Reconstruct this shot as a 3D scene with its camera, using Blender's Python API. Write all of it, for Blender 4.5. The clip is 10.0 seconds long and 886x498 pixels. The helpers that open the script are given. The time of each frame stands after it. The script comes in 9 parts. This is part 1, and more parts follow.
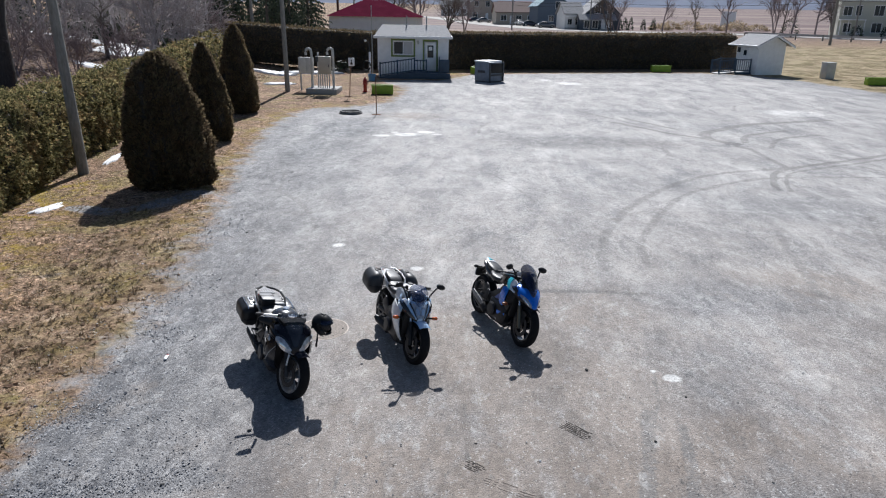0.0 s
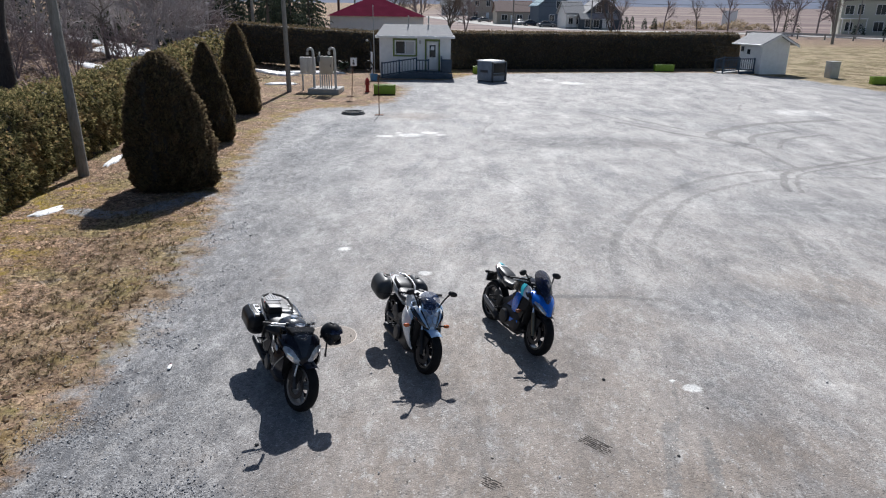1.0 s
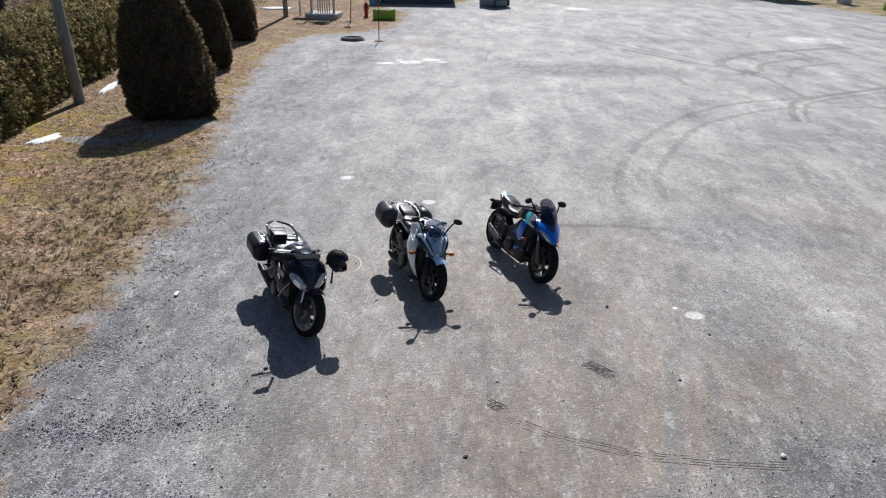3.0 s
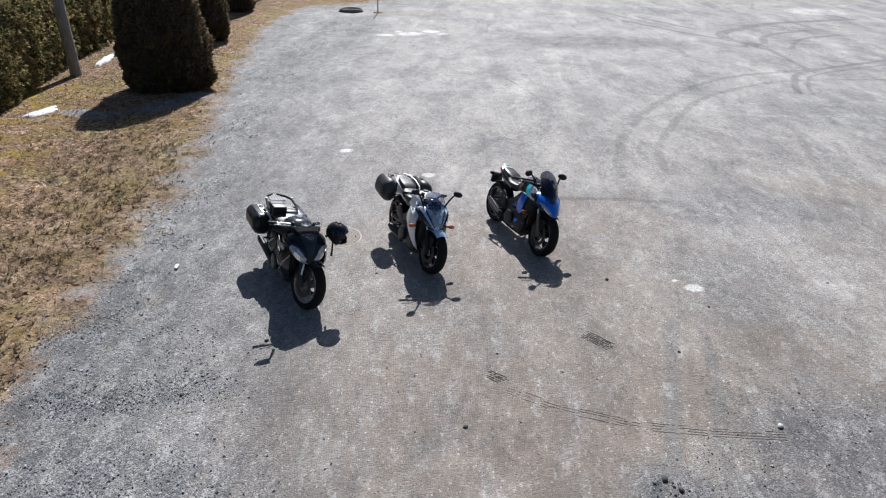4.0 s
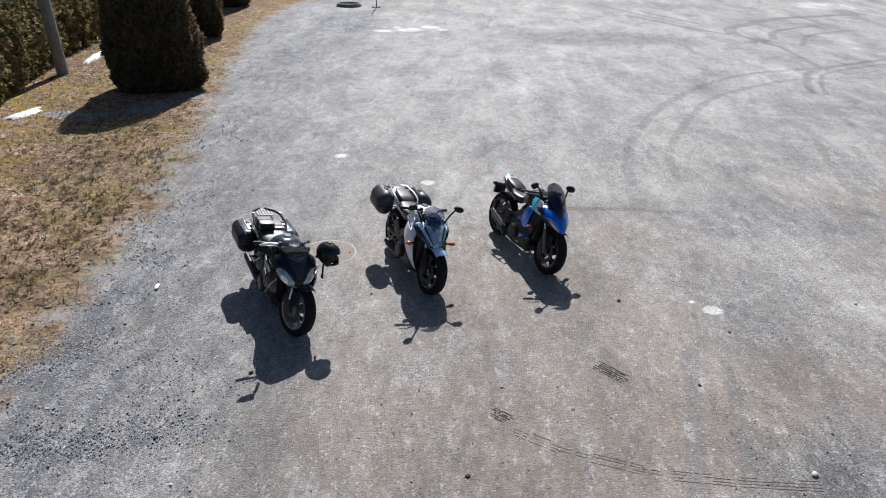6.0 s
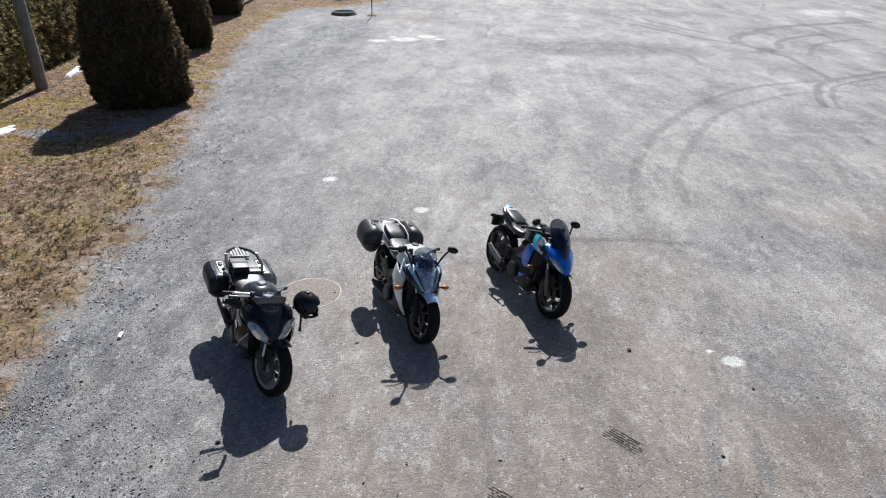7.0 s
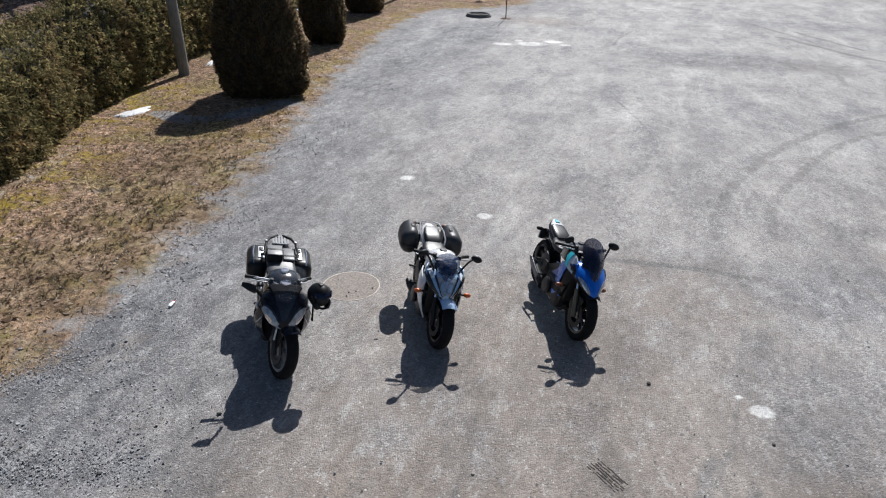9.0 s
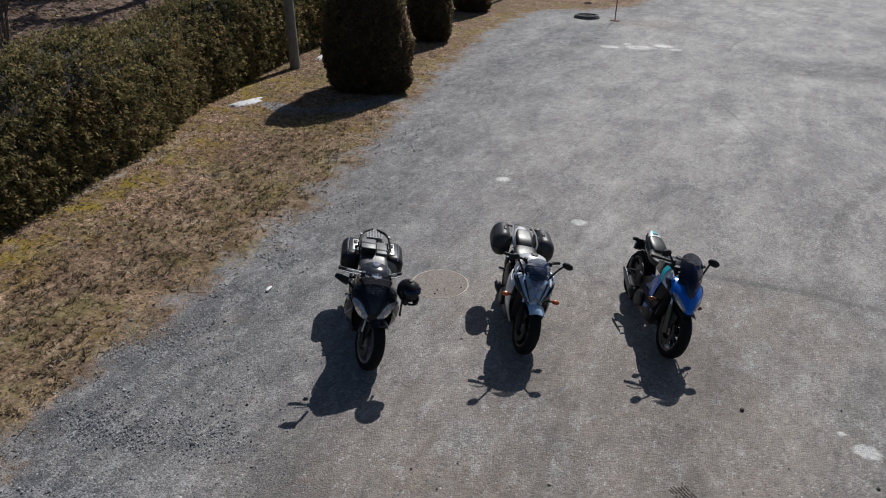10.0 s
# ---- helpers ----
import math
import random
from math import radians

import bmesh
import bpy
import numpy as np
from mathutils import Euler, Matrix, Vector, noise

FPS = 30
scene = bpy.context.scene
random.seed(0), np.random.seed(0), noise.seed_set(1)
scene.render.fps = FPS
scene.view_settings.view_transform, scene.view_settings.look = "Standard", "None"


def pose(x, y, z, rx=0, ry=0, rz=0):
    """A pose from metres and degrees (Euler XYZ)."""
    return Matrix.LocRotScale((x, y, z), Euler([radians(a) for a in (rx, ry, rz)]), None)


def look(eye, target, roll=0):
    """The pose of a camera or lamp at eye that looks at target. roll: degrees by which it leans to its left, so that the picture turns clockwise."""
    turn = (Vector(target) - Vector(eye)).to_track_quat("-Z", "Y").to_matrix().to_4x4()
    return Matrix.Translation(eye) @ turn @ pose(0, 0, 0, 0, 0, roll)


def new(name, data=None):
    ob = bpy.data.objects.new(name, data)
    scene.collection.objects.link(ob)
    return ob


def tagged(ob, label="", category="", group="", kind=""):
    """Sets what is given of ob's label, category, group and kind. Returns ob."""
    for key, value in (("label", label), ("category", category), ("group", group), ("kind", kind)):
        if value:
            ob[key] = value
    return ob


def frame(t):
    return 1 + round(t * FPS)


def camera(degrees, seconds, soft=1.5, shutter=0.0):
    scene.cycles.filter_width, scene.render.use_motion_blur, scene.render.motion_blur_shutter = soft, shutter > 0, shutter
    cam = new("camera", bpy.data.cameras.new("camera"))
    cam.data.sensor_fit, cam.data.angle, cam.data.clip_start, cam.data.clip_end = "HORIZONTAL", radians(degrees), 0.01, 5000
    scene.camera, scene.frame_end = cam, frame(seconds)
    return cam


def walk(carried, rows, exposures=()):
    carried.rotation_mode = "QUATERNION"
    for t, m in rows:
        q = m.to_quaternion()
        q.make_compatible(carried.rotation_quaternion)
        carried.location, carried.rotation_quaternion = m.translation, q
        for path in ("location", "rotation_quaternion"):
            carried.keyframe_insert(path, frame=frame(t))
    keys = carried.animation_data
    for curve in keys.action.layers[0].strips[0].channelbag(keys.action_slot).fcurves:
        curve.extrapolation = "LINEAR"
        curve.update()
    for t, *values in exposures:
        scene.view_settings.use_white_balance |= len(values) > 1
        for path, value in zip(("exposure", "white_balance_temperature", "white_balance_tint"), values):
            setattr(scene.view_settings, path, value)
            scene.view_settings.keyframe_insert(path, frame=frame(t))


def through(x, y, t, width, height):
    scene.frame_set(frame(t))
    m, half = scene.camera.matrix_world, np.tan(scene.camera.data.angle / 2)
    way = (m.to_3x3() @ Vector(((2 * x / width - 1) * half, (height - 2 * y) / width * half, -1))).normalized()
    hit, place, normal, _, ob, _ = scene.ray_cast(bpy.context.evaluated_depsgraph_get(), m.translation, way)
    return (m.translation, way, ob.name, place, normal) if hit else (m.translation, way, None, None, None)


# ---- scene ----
# Camera: a small drone that hovers, tilts down, glides ahead and slides to the right.
cam = camera(65.7, 10.0, soft=1.15)
PATH = [
    (0, (0.039, 0.143, 4.534), (-0.001, 2.037, 3.894), 0.9),
    (0.5, (-0.055, 0.378, 4.537), (-0.096, 2.272, 3.897), 0.8),
    (1, (-0.125, 0.443, 4.516), (-0.166, 2.337, 3.875), 0.8),
    (1.5, (-0.172, 0.445, 4.468), (-0.212, 2.332, 3.806), 0.9),
    (2, (-0.191, 0.445, 4.447), (-0.229, 2.312, 3.731), 0.9),
    (2.5, (-0.183, 0.436, 4.454), (-0.22, 2.281, 3.684), 1.0),
    (3, (-0.2, 0.458, 4.446), (-0.235, 2.28, 3.621), 1.0),
    (4.5, (-0.206, 0.452, 4.388), (-0.238, 2.237, 3.487), 1.0),
    (5, (-0.212, 0.471, 4.358), (-0.245, 2.256, 3.456), 1.0),
    (5.2, (-0.208, 0.527, 4.375), (-0.243, 2.31, 3.469), 0.9),
    (6.3, (-0.219, 1.522, 4.437), (-0.251, 3.303, 3.528), 1.0),
    (6.5, (-0.206, 1.763, 4.451), (-0.238, 3.548, 3.55), 0.9),
    (7, (-0.161, 2.084, 4.478), (-0.192, 3.87, 3.578), 0.9),
    (7.5, (0.014, 2.184, 4.485), (-0.019, 3.97, 3.586), 0.9),
    (8, (0.417, 2.219, 4.491), (0.241, 3.996, 3.591), 1.0),
    (8.5, (0.941, 2.24, 4.544), (0.568, 3.985, 3.642), 1.1),
    (9, (1.114, 2.255, 4.57), (0.684, 3.988, 3.667), 1.0),
    (9.5, (1.102, 2.262, 4.579), (0.543, 3.955, 3.674), 1.1),
    (10, (1.107, 2.274, 4.597), (0.427, 3.921, 3.687), 1.0),
]
walk(cam, [(t, look(eye, aim, roll)) for t, eye, aim, roll in PATH],
     [(0.0, 0.20, 6070, 10), (2.0, 0.18, 6210, 10), (8.4, 0.18, 6210, 10), (9.0, 0.06, 6220, 10), (9.5, -0.20, 6260, 10), (10.0, -0.54, 6300, 10)])


# ---- light: clear spring day, sun ahead of the camera ----
SUN_AZ, SUN_EL = -0.6, 42.0
world = bpy.data.worlds.new("sky")
scene.world = world
world.use_nodes = True
wn = world.node_tree
sky = wn.nodes.new("ShaderNodeTexSky")
sky.sky_type = "NISHITA"
sky.sun_disc = False
sky.ozone_density = 2.0
sky.sun_elevation, sky.sun_rotation = radians(SUN_EL), radians(SUN_AZ)
wn.links.new(sky.outputs["Color"], wn.nodes["Background"].inputs["Color"])
wn.nodes["Background"].inputs["Strength"].default_value = 0.056
sun = new("sun", bpy.data.lights.new("sun", "SUN"))
sun.data.energy, sun.data.angle, sun.data.color = 5.15, radians(0.5), (1.0, 0.965, 0.925)
to_sun = Vector((math.sin(radians(SUN_AZ)) * math.cos(radians(SUN_EL)), math.cos(radians(SUN_AZ)) * math.cos(radians(SUN_EL)), math.sin(radians(SUN_EL))))
sun.matrix_world = look(to_sun * 60, (0, 0, 0))


# ---- materials ----
class Nodes:
    """A small wrapper for building a node material."""

    def __init__(self, name):
        self.mat = bpy.data.materials.new(name)
        self.mat.use_nodes = True
        self.t = self.mat.node_tree
        self.b = self.t.nodes["Principled BSDF"]

    def n(self, kind, **sets):
        node = self.t.nodes.new(kind)
        for key, value in sets.items():
            if key in node.inputs:
                node.inputs[key].default_value = value
        return node

    def link(self, a, b):
        self.t.links.new(a, b)
        return self

    def coord(self):
        return self.t.nodes.new("ShaderNodeNewGeometry").outputs["Position"]

    def local(self):
        return self.t.nodes.new("ShaderNodeTexCoord").outputs["Object"]

    def noise(self, vec, scale, detail=4.0, rough=0.55):
        node = self.n("ShaderNodeTexNoise", Scale=scale, Detail=detail, Roughness=rough)
        self.link(vec, node.inputs["Vector"])
        return node.outputs["Fac"]

    def ramp(self, fac, stops):
        node = self.t.nodes.new("ShaderNodeValToRGB")
        el = node.color_ramp.elements
        while len(el) < len(stops):
            el.new(0.5)
        for e, (p, c) in zip(el, stops):
            e.position, e.color = p, (*c, 1.0) if len(c) == 3 else c
        self.link(fac, node.inputs["Fac"])
        return node.outputs["Color"]

    def mix(self, fac, a, b, blend="MIX"):
        node = self.t.nodes.new("ShaderNodeMix")
        node.data_type, node.blend_type = "RGBA", blend
        for val, i in ((fac, 0), (a, 6), (b, 7)):
            if isinstance(val, (int, float)):
                node.inputs[i].default_value = val
            elif isinstance(val, tuple):
                node.inputs[i].default_value = (*val, 1.0)
            else:
                self.link(val, node.inputs[i])
        return node.outputs[2]

    def math(self, op, a, b=0.0, c=0.0, clamp=False):
        node = self.t.nodes.new("ShaderNodeMath")
        node.operation, node.use_clamp = op, clamp
        for val, i in ((a, 0), (b, 1), (c, 2)):
            if isinstance(val, (int, float)):
                node.inputs[i].default_value = val
            else:
                self.link(val, node.inputs[i])
        return node.outputs[0]

    def span(self, val, lo, hi):
        node = self.n("ShaderNodeMapRange")
        node.interpolation_type = "SMOOTHSTEP"
        node.inputs["From Min"].default_value, node.inputs["From Max"].default_value = lo, hi
        self.link(val, node.inputs["Value"])
        return node.outputs["Result"]

    def attr(self, name):
        node = self.t.nodes.new("ShaderNodeAttribute")
        node.attribute_name = name
        return node.outputs["Fac"]

    def bump(self, height, strength, distance):
        node = self.n("ShaderNodeBump", Strength=strength, Distance=distance)
        self.link(height, node.inputs["Height"])
        self.link(node.outputs["Normal"], self.b.inputs["Normal"])
        return self

    def colour(self, val):
        if isinstance(val, tuple):
            self.b.inputs["Base Color"].default_value = (*val, 1.0)
        else:
            self.link(val, self.b.inputs["Base Color"])
        return self

    def rough(self, val, metal=0.0):
        if isinstance(val, (int, float)):
            self.b.inputs["Roughness"].default_value = val
        else:
            self.link(val, self.b.inputs["Roughness"])
        self.b.inputs["Metallic"].default_value = metal
        return self


def worn(name, colour, rough=0.5, metal=0.0, vary=0.25, scale=9.0, grain=120.0, bump=0.12, coat=0.0, spec=0.5):
    """A plain surface with blotches, grain, dust and fine relief."""
    m = Nodes(name)
    p = m.local()
    big = m.noise(p, scale, 5)
    fine = m.noise(p, grain, 3)
    dark = tuple(c * (1 - vary) for c in colour)
    light = tuple(min(1.0, c * (1 + vary * 0.7) + 0.01) for c in colour)
    c = m.ramp(big, [(0.3, dark), (0.55, colour), (0.75, light)])
    c = m.mix(m.math("MULTIPLY", fine, vary * 0.6), c, dark)
    m.colour(c).rough(m.math("MULTIPLY_ADD", big, 0.25, max(0.02, rough - 0.12)), metal)
    m.bump(fine, bump, 0.004)
    m.b.inputs["Coat Weight"].default_value = coat
    m.b.inputs["Specular IOR Level"].default_value = spec
    m.b.inputs["Coat Roughness"].default_value = 0.06
    return m.mat


def ground_material():
    m = Nodes("ground_gravel_and_dry_grass")
    p = m.coord()
    verge, track, pale, brown, moss, field, bank, lawn = (m.attr(a) for a in ("verge", "track", "pale", "brown", "moss", "field", "bank", "lawn"))
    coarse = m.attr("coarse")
    grain = m.noise(p, 75.0, 2, 0.7)
    pebble = m.n("ShaderNodeTexVoronoi", Scale=62.0)
    m.link(p, pebble.inputs["Vector"])
    chips = m.t.nodes.new("ShaderNodeSeparateColor")
    m.link(pebble.outputs["Color"], chips.inputs["Color"])
    # the surface is drawn out along the way that vehicles take
    drawn = m.n("ShaderNodeMapping")
    drawn.inputs["Scale"].default_value = (1.0, 0.5, 1.0)
    drawn.inputs["Rotation"].default_value = (0.0, 0.0, 0.12)
    m.link(p, drawn.inputs["Vector"])
    pd = drawn.outputs["Vector"]
    mid = m.noise(pd, 2.4, 7, 0.7)
    small = m.noise(pd, 9.0, 5, 0.7)
    broad = m.noise(pd, 0.30, 6, 0.62)
    # sweeps left by turning vehicles, two directions laid over one another
    sweeps = []
    for scale, turn, size in (((1.1, 0.34, 1.0), 0.35, 0.9), ((1.0, 0.36, 1.0), -0.4, 0.8)):
        lay = m.n("ShaderNodeMapping")
        lay.inputs["Scale"].default_value = scale
        lay.inputs["Rotation"].default_value = (0.0, 0.0, turn)
        m.link(p, lay.inputs["Vector"])
        swirl = m.n("ShaderNodeTexNoise", Scale=size, Detail=8.0, Roughness=0.68, Distortion=0.9)
        m.link(lay.outputs["Vector"], swirl.inputs["Vector"])
        sweeps.append(swirl.outputs["Fac"])
    streak = m.math("ADD", m.math("MULTIPLY", sweeps[0], 0.55), m.math("MULTIPLY", sweeps[1], 0.45))
    # crushed stone and its fines
    stone = m.ramp(chips.outputs["Red"], [(0.0, (0.175, 0.17, 0.172)), (0.3, (0.265, 0.26, 0.258)), (0.75, (0.365, 0.358, 0.35)), (1.0, (0.53, 0.52, 0.505))])
    fines = m.ramp(grain, [(0.3, (0.272, 0.255, 0.245)), (0.5, (0.365, 0.345, 0.332)), (0.72, (0.468, 0.445, 0.427))])
    cover = m.span(m.math("ADD", m.math("MULTIPLY", mid, 0.5), m.math("MULTIPLY", streak, 0.6)), 0.42, 0.66)
    c = m.mix(cover, stone, fines)
    c = m.mix(m.math("MULTIPLY", m.span(streak, 0.50, 0.62), 0.58), c, m.mix(small, (0.44, 0.435, 0.42), (0.60, 0.595, 0.58)))
    c = m.mix(m.math("MULTIPLY", m.span(m.math("ADD", streak, m.math("MULTIPLY", m.math("SUBTRACT", small, 0.5), 0.25)), 0.46, 0.38), 0.62), c, m.mix(grain, (0.15, 0.152, 0.16), (0.27, 0.27, 0.275)))
    c = m.mix(m.math("MULTIPLY", m.span(broad, 0.53, 0.68), 0.30), c, (0.19, 0.19, 0.195))
    browned = m.math("MULTIPLY", brown, m.span(m.math("ADD", m.math("MULTIPLY", mid, 0.6), broad), 0.45, 0.85))
    c = m.mix(m.math("MULTIPLY", browned, 0.95), c, m.mix(m.math("ADD", m.math("MULTIPLY", grain, 0.6), m.math("MULTIPLY", small, 0.4)), (0.158, 0.128, 0.107), (0.335, 0.289, 0.248)))
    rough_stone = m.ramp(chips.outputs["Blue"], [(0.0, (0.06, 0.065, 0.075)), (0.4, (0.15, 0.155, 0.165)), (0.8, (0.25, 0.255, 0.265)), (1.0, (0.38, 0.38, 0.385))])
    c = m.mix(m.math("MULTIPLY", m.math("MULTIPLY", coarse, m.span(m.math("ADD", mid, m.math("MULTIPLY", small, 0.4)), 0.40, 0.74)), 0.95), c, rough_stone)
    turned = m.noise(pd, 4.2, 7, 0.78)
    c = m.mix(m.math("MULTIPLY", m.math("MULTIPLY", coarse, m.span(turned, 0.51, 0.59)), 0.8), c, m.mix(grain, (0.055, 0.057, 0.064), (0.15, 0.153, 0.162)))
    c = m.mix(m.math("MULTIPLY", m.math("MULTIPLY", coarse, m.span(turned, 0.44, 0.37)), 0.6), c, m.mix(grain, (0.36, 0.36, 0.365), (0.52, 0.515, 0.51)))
    torn = m.noise(p, 16.0, 5, 0.75)
    worn_in = m.span(m.math("ADD", track, m.math("ADD", m.math("MULTIPLY", m.math("SUBTRACT", torn, 0.5), 1.3), m.math("MULTIPLY", m.math("SUBTRACT", mid, 0.5), 0.9))), 0.30, 0.62)
    worn_in = m.math("MULTIPLY", worn_in, m.span(track, 0.02, 0.5))
    c = m.mix(m.math("MULTIPLY", worn_in, 0.8), c, m.mix(grain, (0.12, 0.115, 0.11), (0.27, 0.26, 0.25)))
    whit = m.span(m.math("MULTIPLY", pale, m.math("ADD", m.math("MULTIPLY", torn, 0.9), m.math("MULTIPLY", mid, 0.5))), 0.34, 0.68)
    c = m.mix(m.math("MULTIPLY", whit, 0.85), c, (0.76, 0.755, 0.73))
    gritty = m.noise(pd, 5.0, 10, 0.80)
    c = m.mix(m.math("MULTIPLY", m.span(gritty, 0.55, 0.64), 0.6), c, m.mix(grain, (0.10, 0.097, 0.095), (0.24, 0.235, 0.225)))
    c = m.mix(m.math("MULTIPLY", m.span(gritty, 0.46, 0.38), 0.48), c, m.mix(grain, (0.38, 0.375, 0.365), (0.60, 0.595, 0.58)))
    rusty = m.span(m.noise(p, 1.1, 9, 0.75), 0.54, 0.66)
    c = m.mix(m.math("MULTIPLY", m.math("MULTIPLY", rusty, m.span(brown, -0.25, 0.8)), 0.5), c, m.mix(small, (0.17, 0.135, 0.11), (0.33, 0.28, 0.235)))
    speck = m.span(chips.outputs["Green"], 0.975, 0.99)
    c = m.mix(m.math("MULTIPLY", speck, 0.6), c, (0.58, 0.57, 0.55))
    flecks = m.n("ShaderNodeTexVoronoi", Scale=38.0)
    m.link(p, flecks.inputs["Vector"])
    bits = m.t.nodes.new("ShaderNodeSeparateColor")
    m.link(flecks.outputs["Color"], bits.inputs["Color"])
    core = m.span(flecks.outputs["Distance"], 0.42, 0.30)
    gather = m.math("MULTIPLY", m.math("SUBTRACT", m.noise(pd, 1.3, 6, 0.72), 0.5), 0.9)
    dark_bits = m.span(m.math("ADD", bits.outputs["Red"], m.math("ADD", gather, m.math("MULTIPLY", coarse, 0.08))), 0.87, 0.94)
    c = m.mix(m.math("MULTIPLY", m.math("MULTIPLY", dark_bits, core), 0.75), c, (0.095, 0.09, 0.088))
    c = m.mix(m.math("MULTIPLY", m.math("MULTIPLY", m.span(m.math("ADD", bits.outputs["Blue"], m.math("MULTIPLY", gather, 0.6)), 0.95, 1.0), core), 0.6), c, (0.62, 0.61, 0.59))
    c = m.mix(1.0, c, m.ramp(chips.outputs["Red"], [(0.0, (0.89, 0.89, 0.89)), (0.5, (1.0, 1.0, 1.0)), (1.0, (1.11, 1.11, 1.11))]), "MULTIPLY")
    # loose clods and stones the size of a fist, here and there
    lumps = m.n("ShaderNodeTexVoronoi", Scale=11.0)
    m.link(p, lumps.inputs["Vector"])
    fists = m.t.nodes.new("ShaderNodeSeparateColor")
    m.link(lumps.outputs["Color"], fists.inputs["Color"])
    lump = m.math("MULTIPLY", m.span(m.math("ADD", fists.outputs["Green"], m.math("MULTIPLY", gather, 0.5)), 0.97, 0.99), m.span(m.math("ADD", lumps.outputs["Distance"], m.math("MULTIPLY", m.math("SUBTRACT", torn, 0.5), 0.5)), 0.30, 0.18))
    c = m.mix(m.math("MULTIPLY", lump, 0.7), c, m.mix(grain, (0.07, 0.065, 0.062), (0.19, 0.18, 0.17)))
    # dry grass, leaf mould and moss
    straw = m.noise(p, 34.0, 4, 0.78)
    thatch = m.ramp(straw, [(0.28, (0.10, 0.070, 0.052)), (0.46, (0.235, 0.175, 0.132)), (0.6, (0.375, 0.29, 0.222)), (0.8, (0.62, 0.52, 0.41))])
    mould = m.ramp(straw, [(0.3, (0.06, 0.042, 0.033)), (0.52, (0.18, 0.13, 0.095)), (0.8, (0.40, 0.32, 0.25))])
    patchy = m.math("ADD", m.math("MULTIPLY", m.noise(p, 0.75, 6, 0.65), 0.55), m.math("MULTIPLY", m.noise(p, 6.0, 8, 0.8), 0.45))
    g = m.mix(m.span(patchy, 0.44, 0.53), thatch, mould)
    g = m.mix(m.math("MULTIPLY", m.span(m.noise(p, 0.55, 7, 0.7), 0.48, 0.60), 0.55), g, m.mix(straw, (0.085, 0.085, 0.035), (0.30, 0.285, 0.13)))
    g = m.mix(m.math("MULTIPLY", m.span(m.noise(p, 1.3, 6, 0.7), 0.52, 0.62), 0.5), g, m.mix(straw, (0.07, 0.052, 0.042), (0.24, 0.19, 0.15)))
    tufts = m.noise(p, 11.0, 7, 0.85)
    g = m.mix(1.0, g, m.ramp(tufts, [(0.39, (0.34, 0.32, 0.30)), (0.5, (1.2, 1.2, 1.2)), (0.61, (2.2, 2.13, 2.02))]), "MULTIPLY")
    g = m.mix(m.math("MULTIPLY", m.span(m.noise(p, 1.7, 6, 0.7), 0.57, 0.68), 0.6), g, (0.30, 0.29, 0.28))
    clumps = m.noise(p, 4.0, 9, 0.85)
    g = m.mix(1.0, g, m.ramp(clumps, [(0.40, (0.50, 0.46, 0.43)), (0.5, (0.98, 0.95, 0.92)), (0.60, (1.45, 1.41, 1.36))]), "MULTIPLY")
    heap = m.math("ADD", m.math("MULTIPLY", m.noise(p, 12.0, 6, 0.8), 0.6), m.math("MULTIPLY", m.noise(p, 2.0, 4, 0.6), 0.4))
    heaped = m.ramp(heap, [(0.40, (0.06, 0.042, 0.031)), (0.47, (0.17, 0.122, 0.085)), (0.53, (0.29, 0.222, 0.152)), (0.59, (0.44, 0.355, 0.26)), (0.66, (0.62, 0.54, 0.43))])
    heaped = m.mix(m.math("MULTIPLY", m.span(m.noise(p, 0.9, 6, 0.7), 0.48, 0.60), 0.6), heaped, m.mix(heap, (0.05, 0.05, 0.014), (0.40, 0.37, 0.17)))
    g = m.mix(m.math("MULTIPLY", m.attr("litter"), m.span(m.noise(p, 1.6, 7, 0.75), 0.36, 0.56)), g, heaped)
    green = m.math("MULTIPLY", moss, m.span(m.noise(p, 1.5, 8, 0.75), 0.46, 0.60))
    g = m.mix(m.math("MULTIPLY", green, 0.75), g, m.mix(straw, (0.155, 0.122, 0.012), (0.52, 0.41, 0.06)))
    g = m.mix(m.math("MULTIPLY", lawn, m.math("MULTIPLY_ADD", patchy, 0.8, 0.35)), g, m.mix(m.span(m.noise(p, 0.5, 10, 0.78), 0.42, 0.58), (0.13, 0.125, 0.06), (0.42, 0.375, 0.25)))
    g = m.mix(m.math("MULTIPLY", m.attr("bare"), m.span(m.noise(p, 3.0, 8, 0.75), 0.47, 0.60)), g, m.mix(straw, (0.26, 0.235, 0.215), (0.55, 0.51, 0.47)))
    g = m.mix(bank, g, m.ramp(m.math("ADD", m.math("MULTIPLY", m.noise(p, 3.5, 8, 0.8), 0.7), m.math("MULTIPLY", straw, 0.3)), [(0.38, (0.06, 0.045, 0.04)), (0.5, (0.17, 0.125, 0.105)), (0.62, (0.36, 0.29, 0.25))]))
    # far fields in long strips
    strips = m.n("ShaderNodeMapping")
    strips.inputs["Scale"].default_value = (0.0015, 0.016, 1.0)
    strips.inputs["Rotation"].default_value = (0.0, 0.0, 0.06)
    m.link(p, strips.inputs["Vector"])
    band = m.noise(strips.outputs["Vector"], 1.0, 2, 0.5)
